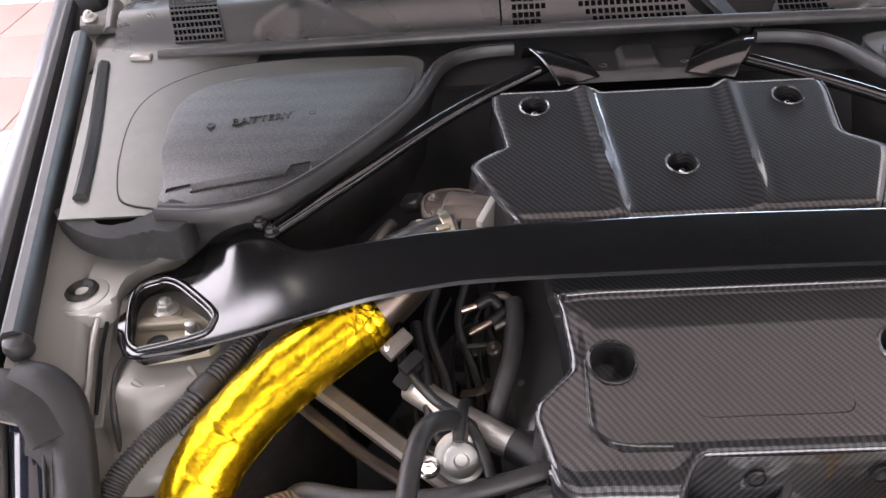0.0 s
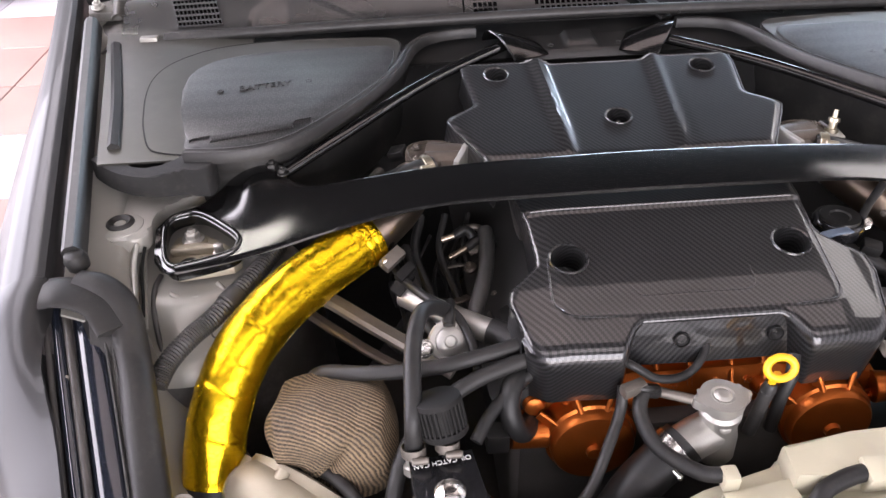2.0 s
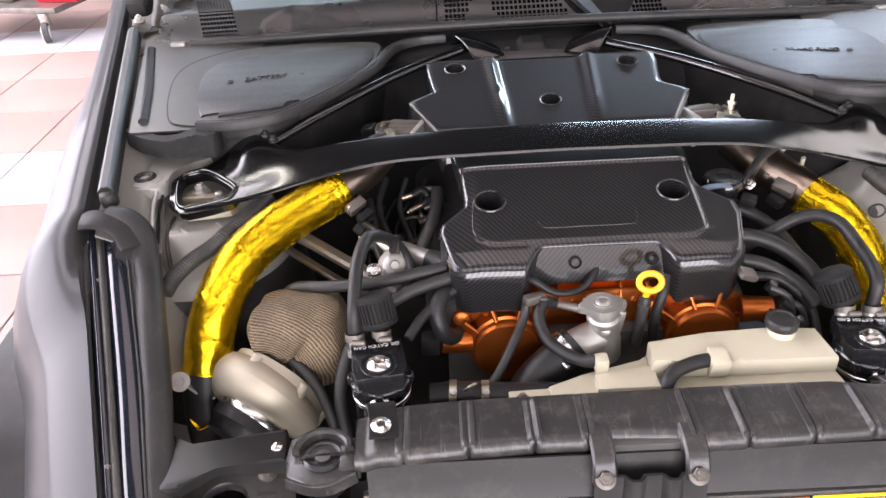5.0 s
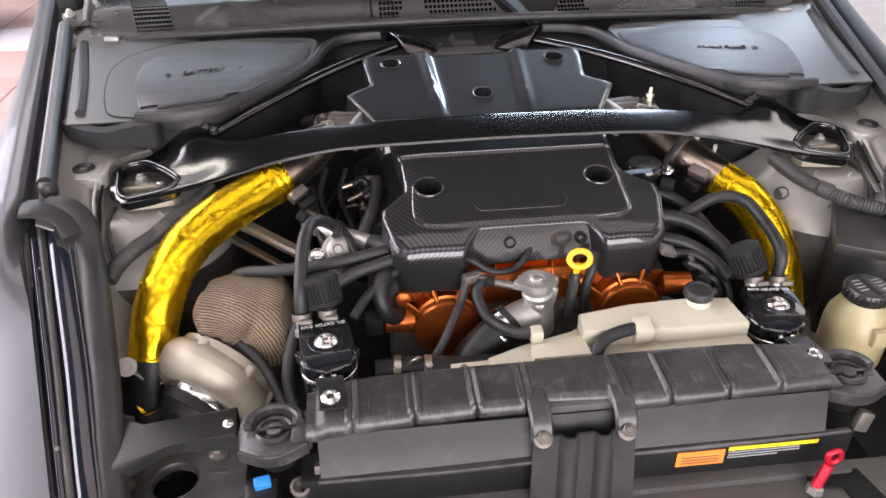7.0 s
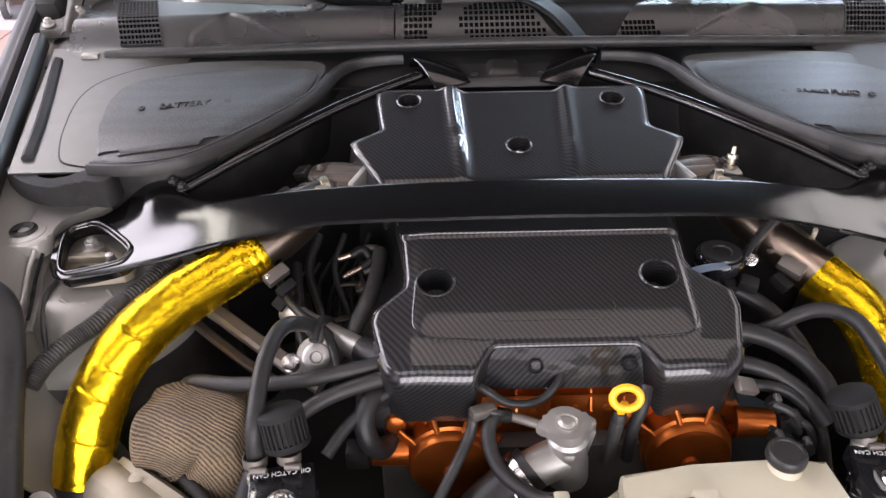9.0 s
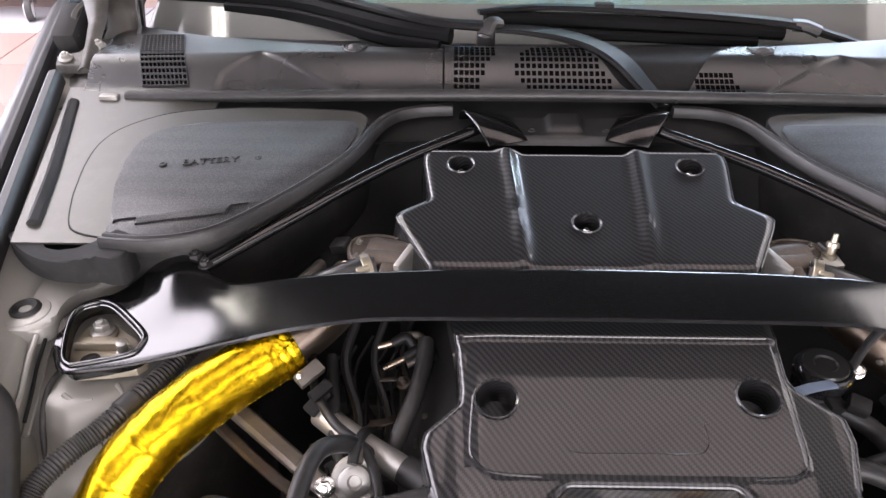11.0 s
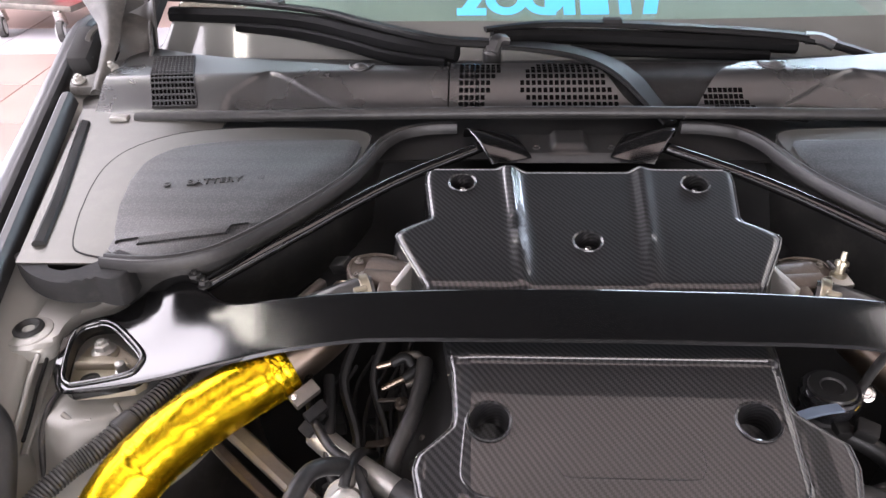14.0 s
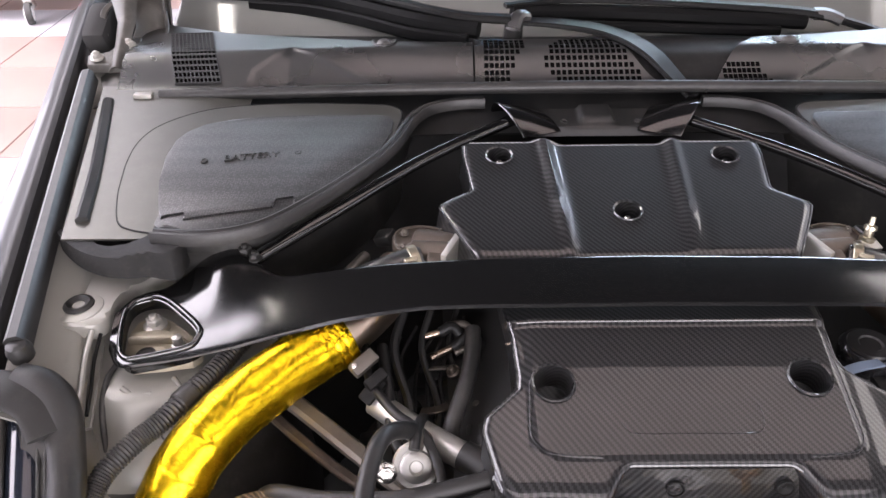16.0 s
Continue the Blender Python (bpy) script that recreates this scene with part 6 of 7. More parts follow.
part("inlet_hose", turned(C + AX * 0.036, AX, [(0, 0.047), (0.0, 0.0535), (0.009, 0.0555), (0.022, 0.0550), (0.026, 0.051), (0.034, 0.050), (0.04, 0.046)], 40), HOSE, turbo, "black silicone inlet hose")
part("outlet", tube([C + q @ Vector((-0.045, 0.035, 0)), C + Vector((-0.070, 0.04, -0.02)), C + Vector((-0.085, 0.03, -0.09))], 0.032, 6, 28), TURBO, turbo)
part("outlet_lip", rod(C + Vector((0.045, 0.048, 0.042)), C + Vector((0.062, 0.055, 0.040)), 0.012, 0.010), TURBO, turbo)
for k in range(6):
    a = 2 * math.pi * k / 6 + 0.5
    part("boss", turned(C + q @ Vector((0.077 * math.cos(a), 0.077 * math.sin(a), -0.03)), AX, [(0, 0.008), (0.022, 0.008), (0.024, 0.006)], 12), TURBO, turbo)
hex_bolt("bolt", turbo, C + q @ Vector((-0.066, 0.02, 0.03)), AX, 0.006, STEEL)
# blanket: pillow of woven basalt cloth
bc = Vector((-0.416, 0.428, 0.664))


pole = Vector((-0.55, -0.80, -0.25)).to_track_quat("Z", "Y").to_matrix()


def blanket(u, v):
    """A gathered pillow: rings round a pole that faces forward."""
    a, b = u * 2 * math.pi, v * math.pi
    d = pole @ Vector((math.sin(b) * math.cos(a), math.sin(b) * math.sin(a), math.cos(b)))
    n = max(abs(d.x), abs(d.y), abs(d.z))
    d2 = d * (0.72 + 0.28 / max(n, 0.6))
    p = Vector((d2.x * 0.079, d2.y * 0.066, d2.z * 0.069))
    p += d * 0.007 * noise.noise(d * 1.6)
    pleat = math.exp(-(v / 0.22) ** 2)
    p -= d * (0.016 * pleat + 0.004 * pleat * math.sin(a * 5 + 6 * v))
    p -= d * 0.010 * math.exp(-((d.x + 0.10 - 0.6 * d.z) / 0.07) ** 2) * max(0, -d.y - 0.2)
    for tilt, at, wide, deep in ((0.30, -0.05, 0.055, 0.011), (-0.15, -0.28, 0.06, 0.008), (0.55, 0.22, 0.05, 0.005)):
        p -= d * deep * math.exp(-((d.z - at - tilt * d.x) / wide) ** 2) * smooth_step(0.35, -0.45, d.x)
    return bc + p


bm = grid(110, 64, blanket, uv=True)
bmesh.ops.remove_doubles(bm, verts=bm.verts[:], dist=0.0005)
tb = part("blanket", bm, LAVA, turbo, "brown woven heat blanket with gathered folds")
part("oil_line", tube([(-0.455, 0.392, 0.662), (-0.42, 0.375, 0.660), (-0.385, 0.345, 0.635), (-0.36, 0.30, 0.59), (-0.36, 0.27, 0.53)], 0.008, 8, 12), RUBBER, turbo, "black rubber line")
part("line_fitting", rod((-0.470, 0.398, 0.664), (-0.448, 0.388, 0.662), 0.0095, seg=6), PLASTIC, turbo)
# downpipe stay behind the blanket
stay = thing("exhaust_stay", "dull alloy bracket between the turbo and the engine", "bracket", (-0.35, 0.56, 0.62))
part("arm", strap([(-0.440, 0.605, 0.735), (-0.413, 0.585, 0.732), (-0.363, 0.546, 0.722), (-0.311, 0.502, 0.717), (-0.27, 0.475, 0.705)], 0.022, 0.015, 5), DULL, stay)
part("arm", strap([(-0.46, 0.60, 0.715), (-0.42, 0.565, 0.708), (-0.37, 0.528, 0.695), (-0.32, 0.50, 0.68)], 0.014, 0.010, 5), CAST, stay)

# ---- catch cans ----
def catch_can(s, x, y, z, spin):
    can = thing("oil_catch_can", "black anodised oil catch can with a breather filter", "catch can", (x, y, z - 0.15), "catch cans")
    m = Matrix.Translation((x, y, z)) @ pose(0, 0, 0, 0, 0, spin)

    def at(px, py, pz=0.0):
        return m @ Vector((px, py, pz))
    part("can", turned((x, y, z - 0.15), (0, 0, 1), [(0, 0.034), (0.004, 0.038), (0.095, 0.038), (0.097, 0.036), (0.10, 0.038), (0.113, 0.038)], 44), GLOSS, can, "gloss black anodised can")
    part("ring", turned((x, y, z - 0.052), (0, 0, 1), [(0, 0.0385), (0.001, 0.0395), (0.005, 0.0395), (0.006, 0.0385)], 44, False), STEEL, can, "bright machined ring")
    part("lid", turned((x, y, z - 0.037), (0, 0, 1), [(0, 0.038), (0.001, 0.040), (0.012, 0.040), (0.014, 0.038), (0.014, 0.02)], 44), GLOSS, can)
    for k in range(8):
        a = 2 * math.pi * k / 8
        part("scallop", rod((x + 0.037 * math.cos(a), y + 0.037 * math.sin(a), z - 0.036), (x + 0.037 * math.cos(a), y + 0.037 * math.sin(a), z - 0.022), 0.007, seg=12), GLOSS, can)
    out = [(-0.030, -0.026), (0.030, -0.026), (0.036, -0.012), (0.034, 0.046), (-0.034, 0.046), (-0.036, -0.012)]
    part("head", prism(out, -0.026, -0.004, 0.002, m), GLOSS, can, "black machined head block")
    part("dish", turned((x, y - 0.002, z - 0.0045), (0, 0, 1), [(0, 0.024), (0.002, 0.0235), (0.0015, 0.018)], 36), GLOSS, can)
    part("cap_bolt", turned((x, y - 0.002, z - 0.006), (0, 0, 1), [(0, 0.016), (0.004, 0.016), (0.008, 0.012), (0.010, 0.007), (0.006, 0.006)], 28), STEEL, can, "bright steel cap bolt")
    lettering("lettering", "OIL CATCH CAN", 0.0080, m @ pose(0, 0.036, -0.0035, 0, 0, 180), WHITE, can, 0.0003, "white engraved lettering")
    # fittings at the back of the head
    dx = -0.010 if s < 0 else 0.0
    hose_at, filt_at = at(-0.018 * -s + dx, 0.046, -0.006), at(0.018 * -s + dx, 0.046, -0.006)
    for c in (hose_at, filt_at):
        part("fitting", turned(c - Vector((0, 0, 0.018)), (0, 0.35, 1), [(0, 0.012), (0.008, 0.012), (0.009, 0.009), (0.024, 0.009)], 20), ALLOY, can)
        clamp("clamp", can, c + Vector((0, 0.004, 0.012)), (0, 0.35, 1), 0.0118, DULL)
    f = filt_at + Vector((0, 0.010, 0.016))
    ax = Vector((-0.45 if s > 0 else -0.20, 0.42, 1)).normalized()
    filt = part("breather_filter", turned(f, ax, [(0, 0.012), (0.004, 0.024), (0.006, 0.0255), (0.012, 0.0255), (0.0125, 0.0225), (0.040, 0.0225), (0.0405, 0.0255), (0.046, 0.025), (0.048, 0.022), (0.049, 0.0)], 36), SEAL, can, "black pleated breather filter")
    qq = ax.to_track_quat("Z", "Y").to_matrix()
    for k in range(26):
        a = 2 * math.pi * k / 26
        o = qq @ Vector((0.0235 * math.cos(a), 0.0235 * math.sin(a), 0))
        part("pleat", strap([f + o + ax * 0.012, f + o + ax * 0.041], 0.0028, 0.004, 1, up=o), SEAL, filt)
    # stay to the front panel
    st = part("stay", strap([(x + 0.002, y - 0.040, z - 0.040), (x + 0.003, y - 0.052, z - 0.026), (x + 0.008, y - 0.08, z - 0.022), (x + 0.010, y - 0.112, z - 0.0225)], 0.036, 0.004, 6), PLASTIC, can, "black bracket stay")
    part("stay_screw", turned((x + 0.006, y - 0.094, z - 0.021), (0, -0.1, 1), [(0, 0.0125), (0.002, 0.0125), (0.004, 0.009), (0.006, 0.006), (0.004, 0.005)], 22), STEEL, can, "bright pan-head screw")
    for dx in (-0.007, 0.009):
        part("strap_bolt", turned((x + dx, y - 0.039, z - 0.036), (0, -1, 0.7), [(0, 0.0045), (0.004, 0.0045), (0.005, 0.003)], 14), STEEL, can)
    return hose_at


hl = catch_can(-1, -0.290, 0.300, 0.720, 8)
hr = catch_can(1, 0.359, 0.314, 0.712, -6)


def hose(label, pts, r, mat=None, n=10, seg=16, size=None, group="hoses", name="rubber_hose"):
    ob = part(name, tube(pts, r, n, seg, size), mat or HOSE)
    return tagged(ob, label, "hose", group)


up = Vector((0, 0.012, 0.02))
hose("thick black rubber hose from the catch can to the engine", [hl + up * 0.5, hl + Vector((0.002, 0.022, 0.05)), (-0.318, 0.425, 0.795), (-0.305, 0.478, 0.800), (-0.28, 0.510, 0.775), (-0.262, 0.525, 0.74)], 0.0095)
hose("thick black rubber hose arching over to the engine", [hr + up * 0.5, hr + Vector((0.004, 0.02, 0.05)), (0.392, 0.445, 0.765), (0.378, 0.492, 0.780), (0.345, 0.518, 0.775), (0.30, 0.525, 0.745), (0.26, 0.53, 0.71)], 0.0095)
hose("black rubber hose running across behind the blanket", [(-0.46, 0.50, 0.655), (-0.43, 0.478, 0.715), (-0.37, 0.455, 0.733), (-0.30, 0.447, 0.742), (-0.24, 0.455, 0.748), (-0.17, 0.475, 0.75)], 0.0090, BRAID)
hose("black braided hose running to the engine cover", [(-0.345, 0.30, 0.58), (-0.352, 0.33, 0.640), (-0.335, 0.375, 0.685), (-0.30, 0.405, 0.715), (-0.25, 0.430, 0.735), (-0.17, 0.455, 0.745)], 0.0095, BRAID)
hose("thin black hose beside the catch can", [(-0.255, 0.38, 0.69), (-0.235, 0.405, 0.705), (-0.205, 0.43, 0.72), (-0.17, 0.45, 0.73)], 0.0075)
hose("black moulded coolant hose with a bend", [(-0.19, 0.45, 0.72), (-0.206, 0.432, 0.722), (-0.213, 0.415, 0.706), (-0.207, 0.405, 0.682), (-0.195, 0.412, 0.662), (-0.18, 0.44, 0.65)], 0.0125)
hose("pale ribbed fuel hose beneath the cover", [(-0.325, 0.590, 0.735), (-0.285, 0.555, 0.735), (-0.245, 0.525, 0.735), (-0.195, 0.490, 0.735)], 0.0155, ALLOY)
hose("black sleeve on the fuel hose", [(-0.222, 0.510, 0.7355), (-0.195, 0.490, 0.7355)], 0.017, RUBBER)
hose("thin black vacuum line over the fuel hose", [(-0.345, 0.66, 0.765), (-0.33, 0.60, 0.762), (-0.30, 0.545, 0.768), (-0.265, 0.515, 0.762), (-0.248, 0.48, 0.745), (-0.245, 0.45, 0.73)], 0.0055)
hose("thin black vacuum line to the regulator", [(-0.262, 0.60, 0.69), (-0.268, 0.55, 0.75), (-0.272, 0.51, 0.772), (-0.275, 0.492, 0.765)], 0.006)
# right bank hoses
hose("black rubber hose beside the engine cover", [(0.19, 0.62, 0.74), (0.25, 0.60, 0.755), (0.31, 0.575, 0.735), (0.35, 0.535, 0.70), (0.37, 0.50, 0.66)], 0.0115)
hose("flat black loom along the engine's side", [(0.20, 0.515, 0.745), (0.26, 0.505, 0.752), (0.31, 0.485, 0.738), (0.345, 0.455, 0.71), (0.35, 0.44, 0.67)], 0.012)
hose("black rubber hose under the loom", [(0.22, 0.475, 0.735), (0.27, 0.465, 0.728), (0.31, 0.445, 0.71), (0.335, 0.41, 0.69)], 0.0105)
hose("thin black line down the engine's side", [(0.24, 0.45, 0.72), (0.29, 0.44, 0.715), (0.33, 0.42, 0.68), (0.34, 0.39, 0.63)], 0.007)

# fittings in the well beside the right bank
pot = thing("breather_pot", "round black breather pot beside the engine", "breather", (0.257, 0.62, 0.70))
part("body", turned((0.257, 0.622, 0.70), (0, 0, 1), [(0, 0.030), (0.07, 0.030), (0.075, 0.033), (0.088, 0.033), (0.092, 0.030)], 36), GLOSS, pot)
part("lid", turned((0.257, 0.622, 0.792), (0, 0, 1), [(0, 0.026), (0.003, 0.025), (0.003, 0.014), (0.001, 0.012)], 32), PLASTIC, pot)
brk = thing("loom_bracket", "pale blue metal strip over black plastic clips", "bracket", (0.225, 0.57, 0.72))
part("strip", strap([(0.190, 0.562, 0.803), (0.222, 0.576, 0.801), (0.252, 0.588, 0.795)], 0.013, 0.003, 5), PALEBLUE, brk, "pale blue metal strip")
for x, y, z, w, h, turn in ((0.228, 0.560, 0.785, 0.038, 0.012, 22), (0.240, 0.545, 0.772, 0.030, 0.022, 18), (0.282, 0.578, 0.778, 0.030, 0.026, -25), (0.262, 0.590, 0.765, 0.026, 0.03, 10)):
    part("clip", box((w * 0.8, 0.020, h * 0.6), pose(x, y, z - 0.006, 10, 8, turn), 0.004), SEAL, brk)
hex_bolt("bolt", brk, (0.307, 0.639, 0.768), (-0.3, -0.6, 0.7), 0.007, STEEL)
hose("flat black cable crossing the steel pipe", [(0.275, 0.610, 0.770), (0.312, 0.648, 0.795), (0.345, 0.672, 0.819), (0.378, 0.692, 0.822), (0.41, 0.71, 0.80)], 0.0055)

hose("thin pale hose end hanging under the bar", [(0.398, 0.660, 0.80), (0.400, 0.665, 0.780), (0.407, 0.675, 0.756)], 0.0035, TANK)

# fuel pressure regulator
reg = thing("fuel_regulator", "bright metal fuel pressure regulator", "regulator", (-0.274, 0.484, 0.715))
RA = Vector((0.05, -0.75, 0.62)).normalized()
part("body", turned(Vector((-0.274, 0.500, 0.733)), RA, [(-0.022, 0.010), (-0.002, 0.011), (0.0, 0.024), (0.006, 0.026), (0.010, 0.024), (0.011, 0.018), (0.020, 0.017), (0.022, 0.014), (0.023, 0.008), (0.017, 0.006)], 30), ALLOY, reg)
part("neck", rod((-0.273, 0.505, 0.735), (-0.273, 0.512, 0.775), 0.010, 0.007), DULL, reg)
hex_bolt("bolt", reg, (-0.305, 0.487, 0.735), (0.1, -0.75, 0.6), 0.008, STEEL)

# corrugated looms along the inner wings
def ripple(s, k):
    return 1 + 0.09 * math.sin(s * k * 2 * math.pi)


for s, pts in ((-1, [(-0.488, 0.668, 0.772), (-0.510, 0.627, 0.765), (-0.534, 0.584, 0.762), (-0.559, 0.541, 0.757), (-0.580, 0.516, 0.753), (-0.601, 0.483, 0.746), (-0.611, 0.456, 0.736)]),
               (1, [(0.50, 0.64, 0.778), (0.510, 0.59, 0.773), (0.535, 0.545, 0.766), (0.58, 0.505, 0.755), (0.65, 0.475, 0.745)])):
    ob = hose("black corrugated wiring conduit along the inner wing", pts, 0.0118, CONDUIT, 90, 14, lambda t: ripple(t, 58), "conduits", "conduit")
    c = Vector(pts[2])
    part("tape_band", turned(c, Vector(pts[3]) - c, [(0, 0.0126), (0.001, 0.0138), (0.022, 0.0138), (0.023, 0.0126)], 18, False), CONDUIT, ob)

# ---- radiator filler, dipstick ----
neck = thing("radiator_filler", "cast alloy coolant filler neck with a pressure cap", "filler neck", (0.016, 0.382, 0.65))
part("neck", turned((0.024, 0.388, 0.640), (-0.06, -0.08, 1), [(0, 0.026), (0.030, 0.025), (0.045, 0.022), (0.062, 0.021), (0.066, 0.0235), (0.072, 0.0235), (0.076, 0.020), (0.082, 0.020), (0.085, 0.023), (0.090, 0.023)], 32), ALLOY, neck)
cap_ring = []
for i in range(48):
    a = 2 * math.pi * i / 48
    r = 0.0245 + 0.0095 * max(0, math.cos(2 * (a - 0.08))) ** 5
    cap_ring.append((0.016 + r * math.cos(a), 0.379 + r * math.sin(a)))
capp = part("cap", prism(cap_ring, 0.726, 0.737, 0.003), ALLOY, neck, "grey pressed steel pressure cap")
part("cap_boss", turned((0.016, 0.379, 0.737), (0, 0, 1), [(-0.002, 0.012), (0.0015, 0.013), (0.0005, 0.010), (0.003, 0.007), (0.0035, 0.004)], 28), ALLOY, capp)
part("overflow_spout", rod((0.0, 0.395, 0.712), (-0.045, 0.412, 0.715), 0.006), DULL, neck)
part("side_neck", tube([(0.016, 0.384, 0.676), (-0.004, 0.377, 0.673), (-0.024, 0.369, 0.668)], 0.0235, 5, 24), ALLOY, neck)
clamp("clamp", neck, (-0.032, 0.365, 0.668), (-1, -0.4, -0.6), 0.0275)
part("lug", box((0.016, 0.016, 0.040), pose(0.044, 0.398, 0.690, 0, 10), 0.004), ALLOY, neck)
part("neck_boss", turned((0.020, 0.366, 0.698), (-0.1, -1, 0.3), [(0, 0.007), (0.004, 0.0065), (0.005, 0.004)], 14), ALLOY, neck)
hose("thick black radiator hose", [(-0.020, 0.371, 0.674), (-0.075, 0.345, 0.640), (-0.11, 0.325, 0.60), (-0.16, 0.305, 0.565), (-0.20, 0.30, 0.55)], 0.0265, HOSE, 10, 24)
hose("black overflow hose looping to the tank", [(-0.045, 0.412, 0.715), (-0.062, 0.405, 0.722), (-0.070, 0.385, 0.708), (-0.058, 0.352, 0.692), (-0.025, 0.318, 0.690), (0.0, 0.306, 0.697)], 0.0085)
dip = thing("oil_dipstick", "oil dipstick with a yellow ring handle", "dipstick", (0.080, 0.400, 0.64))
bm = bmesh.new()
ringc = Vector((0.084, 0.396, 0.755))
pts = [ringc + Vector((0.0158 * math.cos(a), 0.006 * math.sin(a), 0.0105 * math.sin(a))) for a in [2 * math.pi * k / 24 for k in range(25)]]
sweep(bm, pts, circle(0.0046, 12, 0.85), 2, False, up=(0, 1, 0))
part("ring", bm, YELLOW, dip, "yellow plastic ring")
part("tab", strap([(0.083, 0.397, 0.746), (0.081, 0.399, 0.729)], 0.009, 0.006, 3, up=(0, 1, 0)), YELLOW, dip, "yellow plastic tab")
part("stopper", rod((0.081, 0.399, 0.729), (0.080, 0.400, 0.716), 0.007, 0.009), RUBBER, dip)
part("tube", rod((0.080, 0.400, 0.716), (0.076, 0.405, 0.64), 0.008), CONDUIT, dip)
ign = hose("thin black sensor wire with a bare end", [(-0.085, 0.41, 0.728), (-0.09, 0.395, 0.705), (-0.112, 0.36, 0.68), (-0.135, 0.33, 0.655), (-0.165, 0.305, 0.640)], 0.0065, RUBBER)
wire = thing("hose_clips", "pair of bright spring clips on a small hose", "clips", (-0.17, 0.30, 0.62), "clips")
for p in ((-0.196, 0.302, 0.652), (-0.153, 0.300, 0.650)):
    clamp("clamp", wire, p, (1, -0.05, -0.05), 0.0195, BRASS)
    part("clip_lug", turned((p[0], p[1] - 0.014, p[2] + 0.018), (0.2, -0.6, 0.8), [(0, 0.005), (0.006, 0.005), (0.007, 0.0035)], 12), ALLOY, wire)
part("spring_clip", tube([(-0.180, 0.292, 0.668), (-0.174, 0.286, 0.680), (-0.166, 0.290, 0.682), (-0.164, 0.298, 0.672), (-0.172, 0.296, 0.662)], 0.0022, 5, 8), BRASS, wire, "brassy wire spring clip")
part("hose_stub", tube([(-0.225, 0.304, 0.648), (-0.19, 0.302, 0.651), (-0.150, 0.300, 0.650), (-0.105, 0.297, 0.648), (-0.05, 0.30, 0.640), (0.0, 0.30, 0.60)], 0.0188, 6, 22), HOSE, wire)
clipw = thing("wire_plug", "small wire plug with a bright clip above the orange case", "plug", (-0.05, 0.41, 0.71))
part("plug", box((0.03, 0.014, 0.014), pose(-0.075, 0.405, 0.730, 0, 0, 20), 0.003), DULL, clipw)
part("wire", tube([(-0.085, 0.41, 0.728), (-0.06, 0.402, 0.731), (-0.045, 0.41, 0.72)], 0.004, 5, 8), RUBBER, clipw)

hose("thin black hose sagging across the orange case", [(-0.085, 0.430, 0.750), (-0.071, 0.420, 0.748), (-0.045, 0.416, 0.731), (-0.012, 0.420, 0.728), (0.010, 0.432, 0.740), (0.025, 0.455, 0.755)], 0.0050)
hose("black cable down beside the dipstick", [(0.115, 0.425, 0.745), (0.108, 0.408, 0.728), (0.100, 0.402, 0.70), (0.098, 0.40, 0.65)], 0.0075)
plugs = thing("sensor_plugs", "black sensor plugs with a pale bracket beside the engine", "plugs", (0.25, 0.41, 0.62))
for x, y, z, w, mt in ((0.232, 0.428, 0.738, 0.030, DULL), (0.262, 0.422, 0.722, 0.026, PLASTIC), (0.285, 0.415, 0.700, 0.030, PLASTIC), (0.268, 0.405, 0.680, 0.026, PLASTIC), (0.300, 0.400, 0.672, 0.030, RUBBER)):
    if mt is DULL:
        part("bracket", box((w, 0.020, 0.010), pose(x, y, z, 20, 25, 15), 0.003), mt, plugs)
    else:
        a = Vector((x, y, z))
        body = part("plug", rod(a, a + Vector((w * 0.5, -0.006, -0.012)), 0.0085, 0.0075, 14), SEAL, plugs)
        part("plug_latch", box((0.008, 0.010, 0.006), pose(x + w * 0.25, y - 0.003, z + 0.004, 20, 25, 15), 0.0015), DARK, body)
for x0, z0 in ((0.262, 0.722), (0.285, 0.700), (0.268, 0.680)):
    part("lead", tube([(x0, 0.415, z0), (x0 + 0.025, 0.408, z0 - 0.012), (x0 + 0.04, 0.41, z0 - 0.045)], 0.005, 5, 8), RUBBER, plugs)

# ---- coolant reservoir ----
res = thing("coolant_reservoir", "milky white plastic coolant reservoir behind the front panel", "reservoir", (0.09, 0.30, 0.58))
low = [(-0.068, 0.262), (-0.069, 0.290), (-0.02, 0.306), (0.062, 0.320), (0.068, 0.334), (0.15, 0.345), (0.262, 0.350), (0.302, 0.346), (0.310, 0.262)]
part("body", prism(low, 0.58, lambda x, y: 0.672 + 0.006 * smooth_step(-0.06, 0.05, x), 0.005), TANK, res)
high = [(0.066, 0.290), (0.070, 0.333), (0.15, 0.344), (0.258, 0.349), (0.299, 0.345), (0.306, 0.286), (0.18, 0.286), (0.17, 0.290)]
part("upper_body", prism(high, 0.66, lambda x, y: 0.704 - 0.06 * max(0, 0.315 - y), 0.005), TANK, res, "raised upper half of the tank")
part("weld_seam", prism([(0.11 + (x - 0.11) * 1.012, 0.30 + (y - 0.30) * 1.05) for x, y in low], 0.652, 0.656, 0.0015), TANK, res, "moulded seam round the tank")
part("flange", prism([(-0.122, 0.256), (-0.122, 0.288), (-0.060, 0.290), (-0.060, 0.256)], 0.655, 0.668, 0.003), TANK, res)
hex_bolt("bolt", res, (-0.105, 0.270, 0.668), (0, 0, 1), 0.0065, DULL)
part("filler", rod((0.250, 0.335, 0.69), (0.251, 0.342, 0.713), 0.019, 0.018), TANK, res)
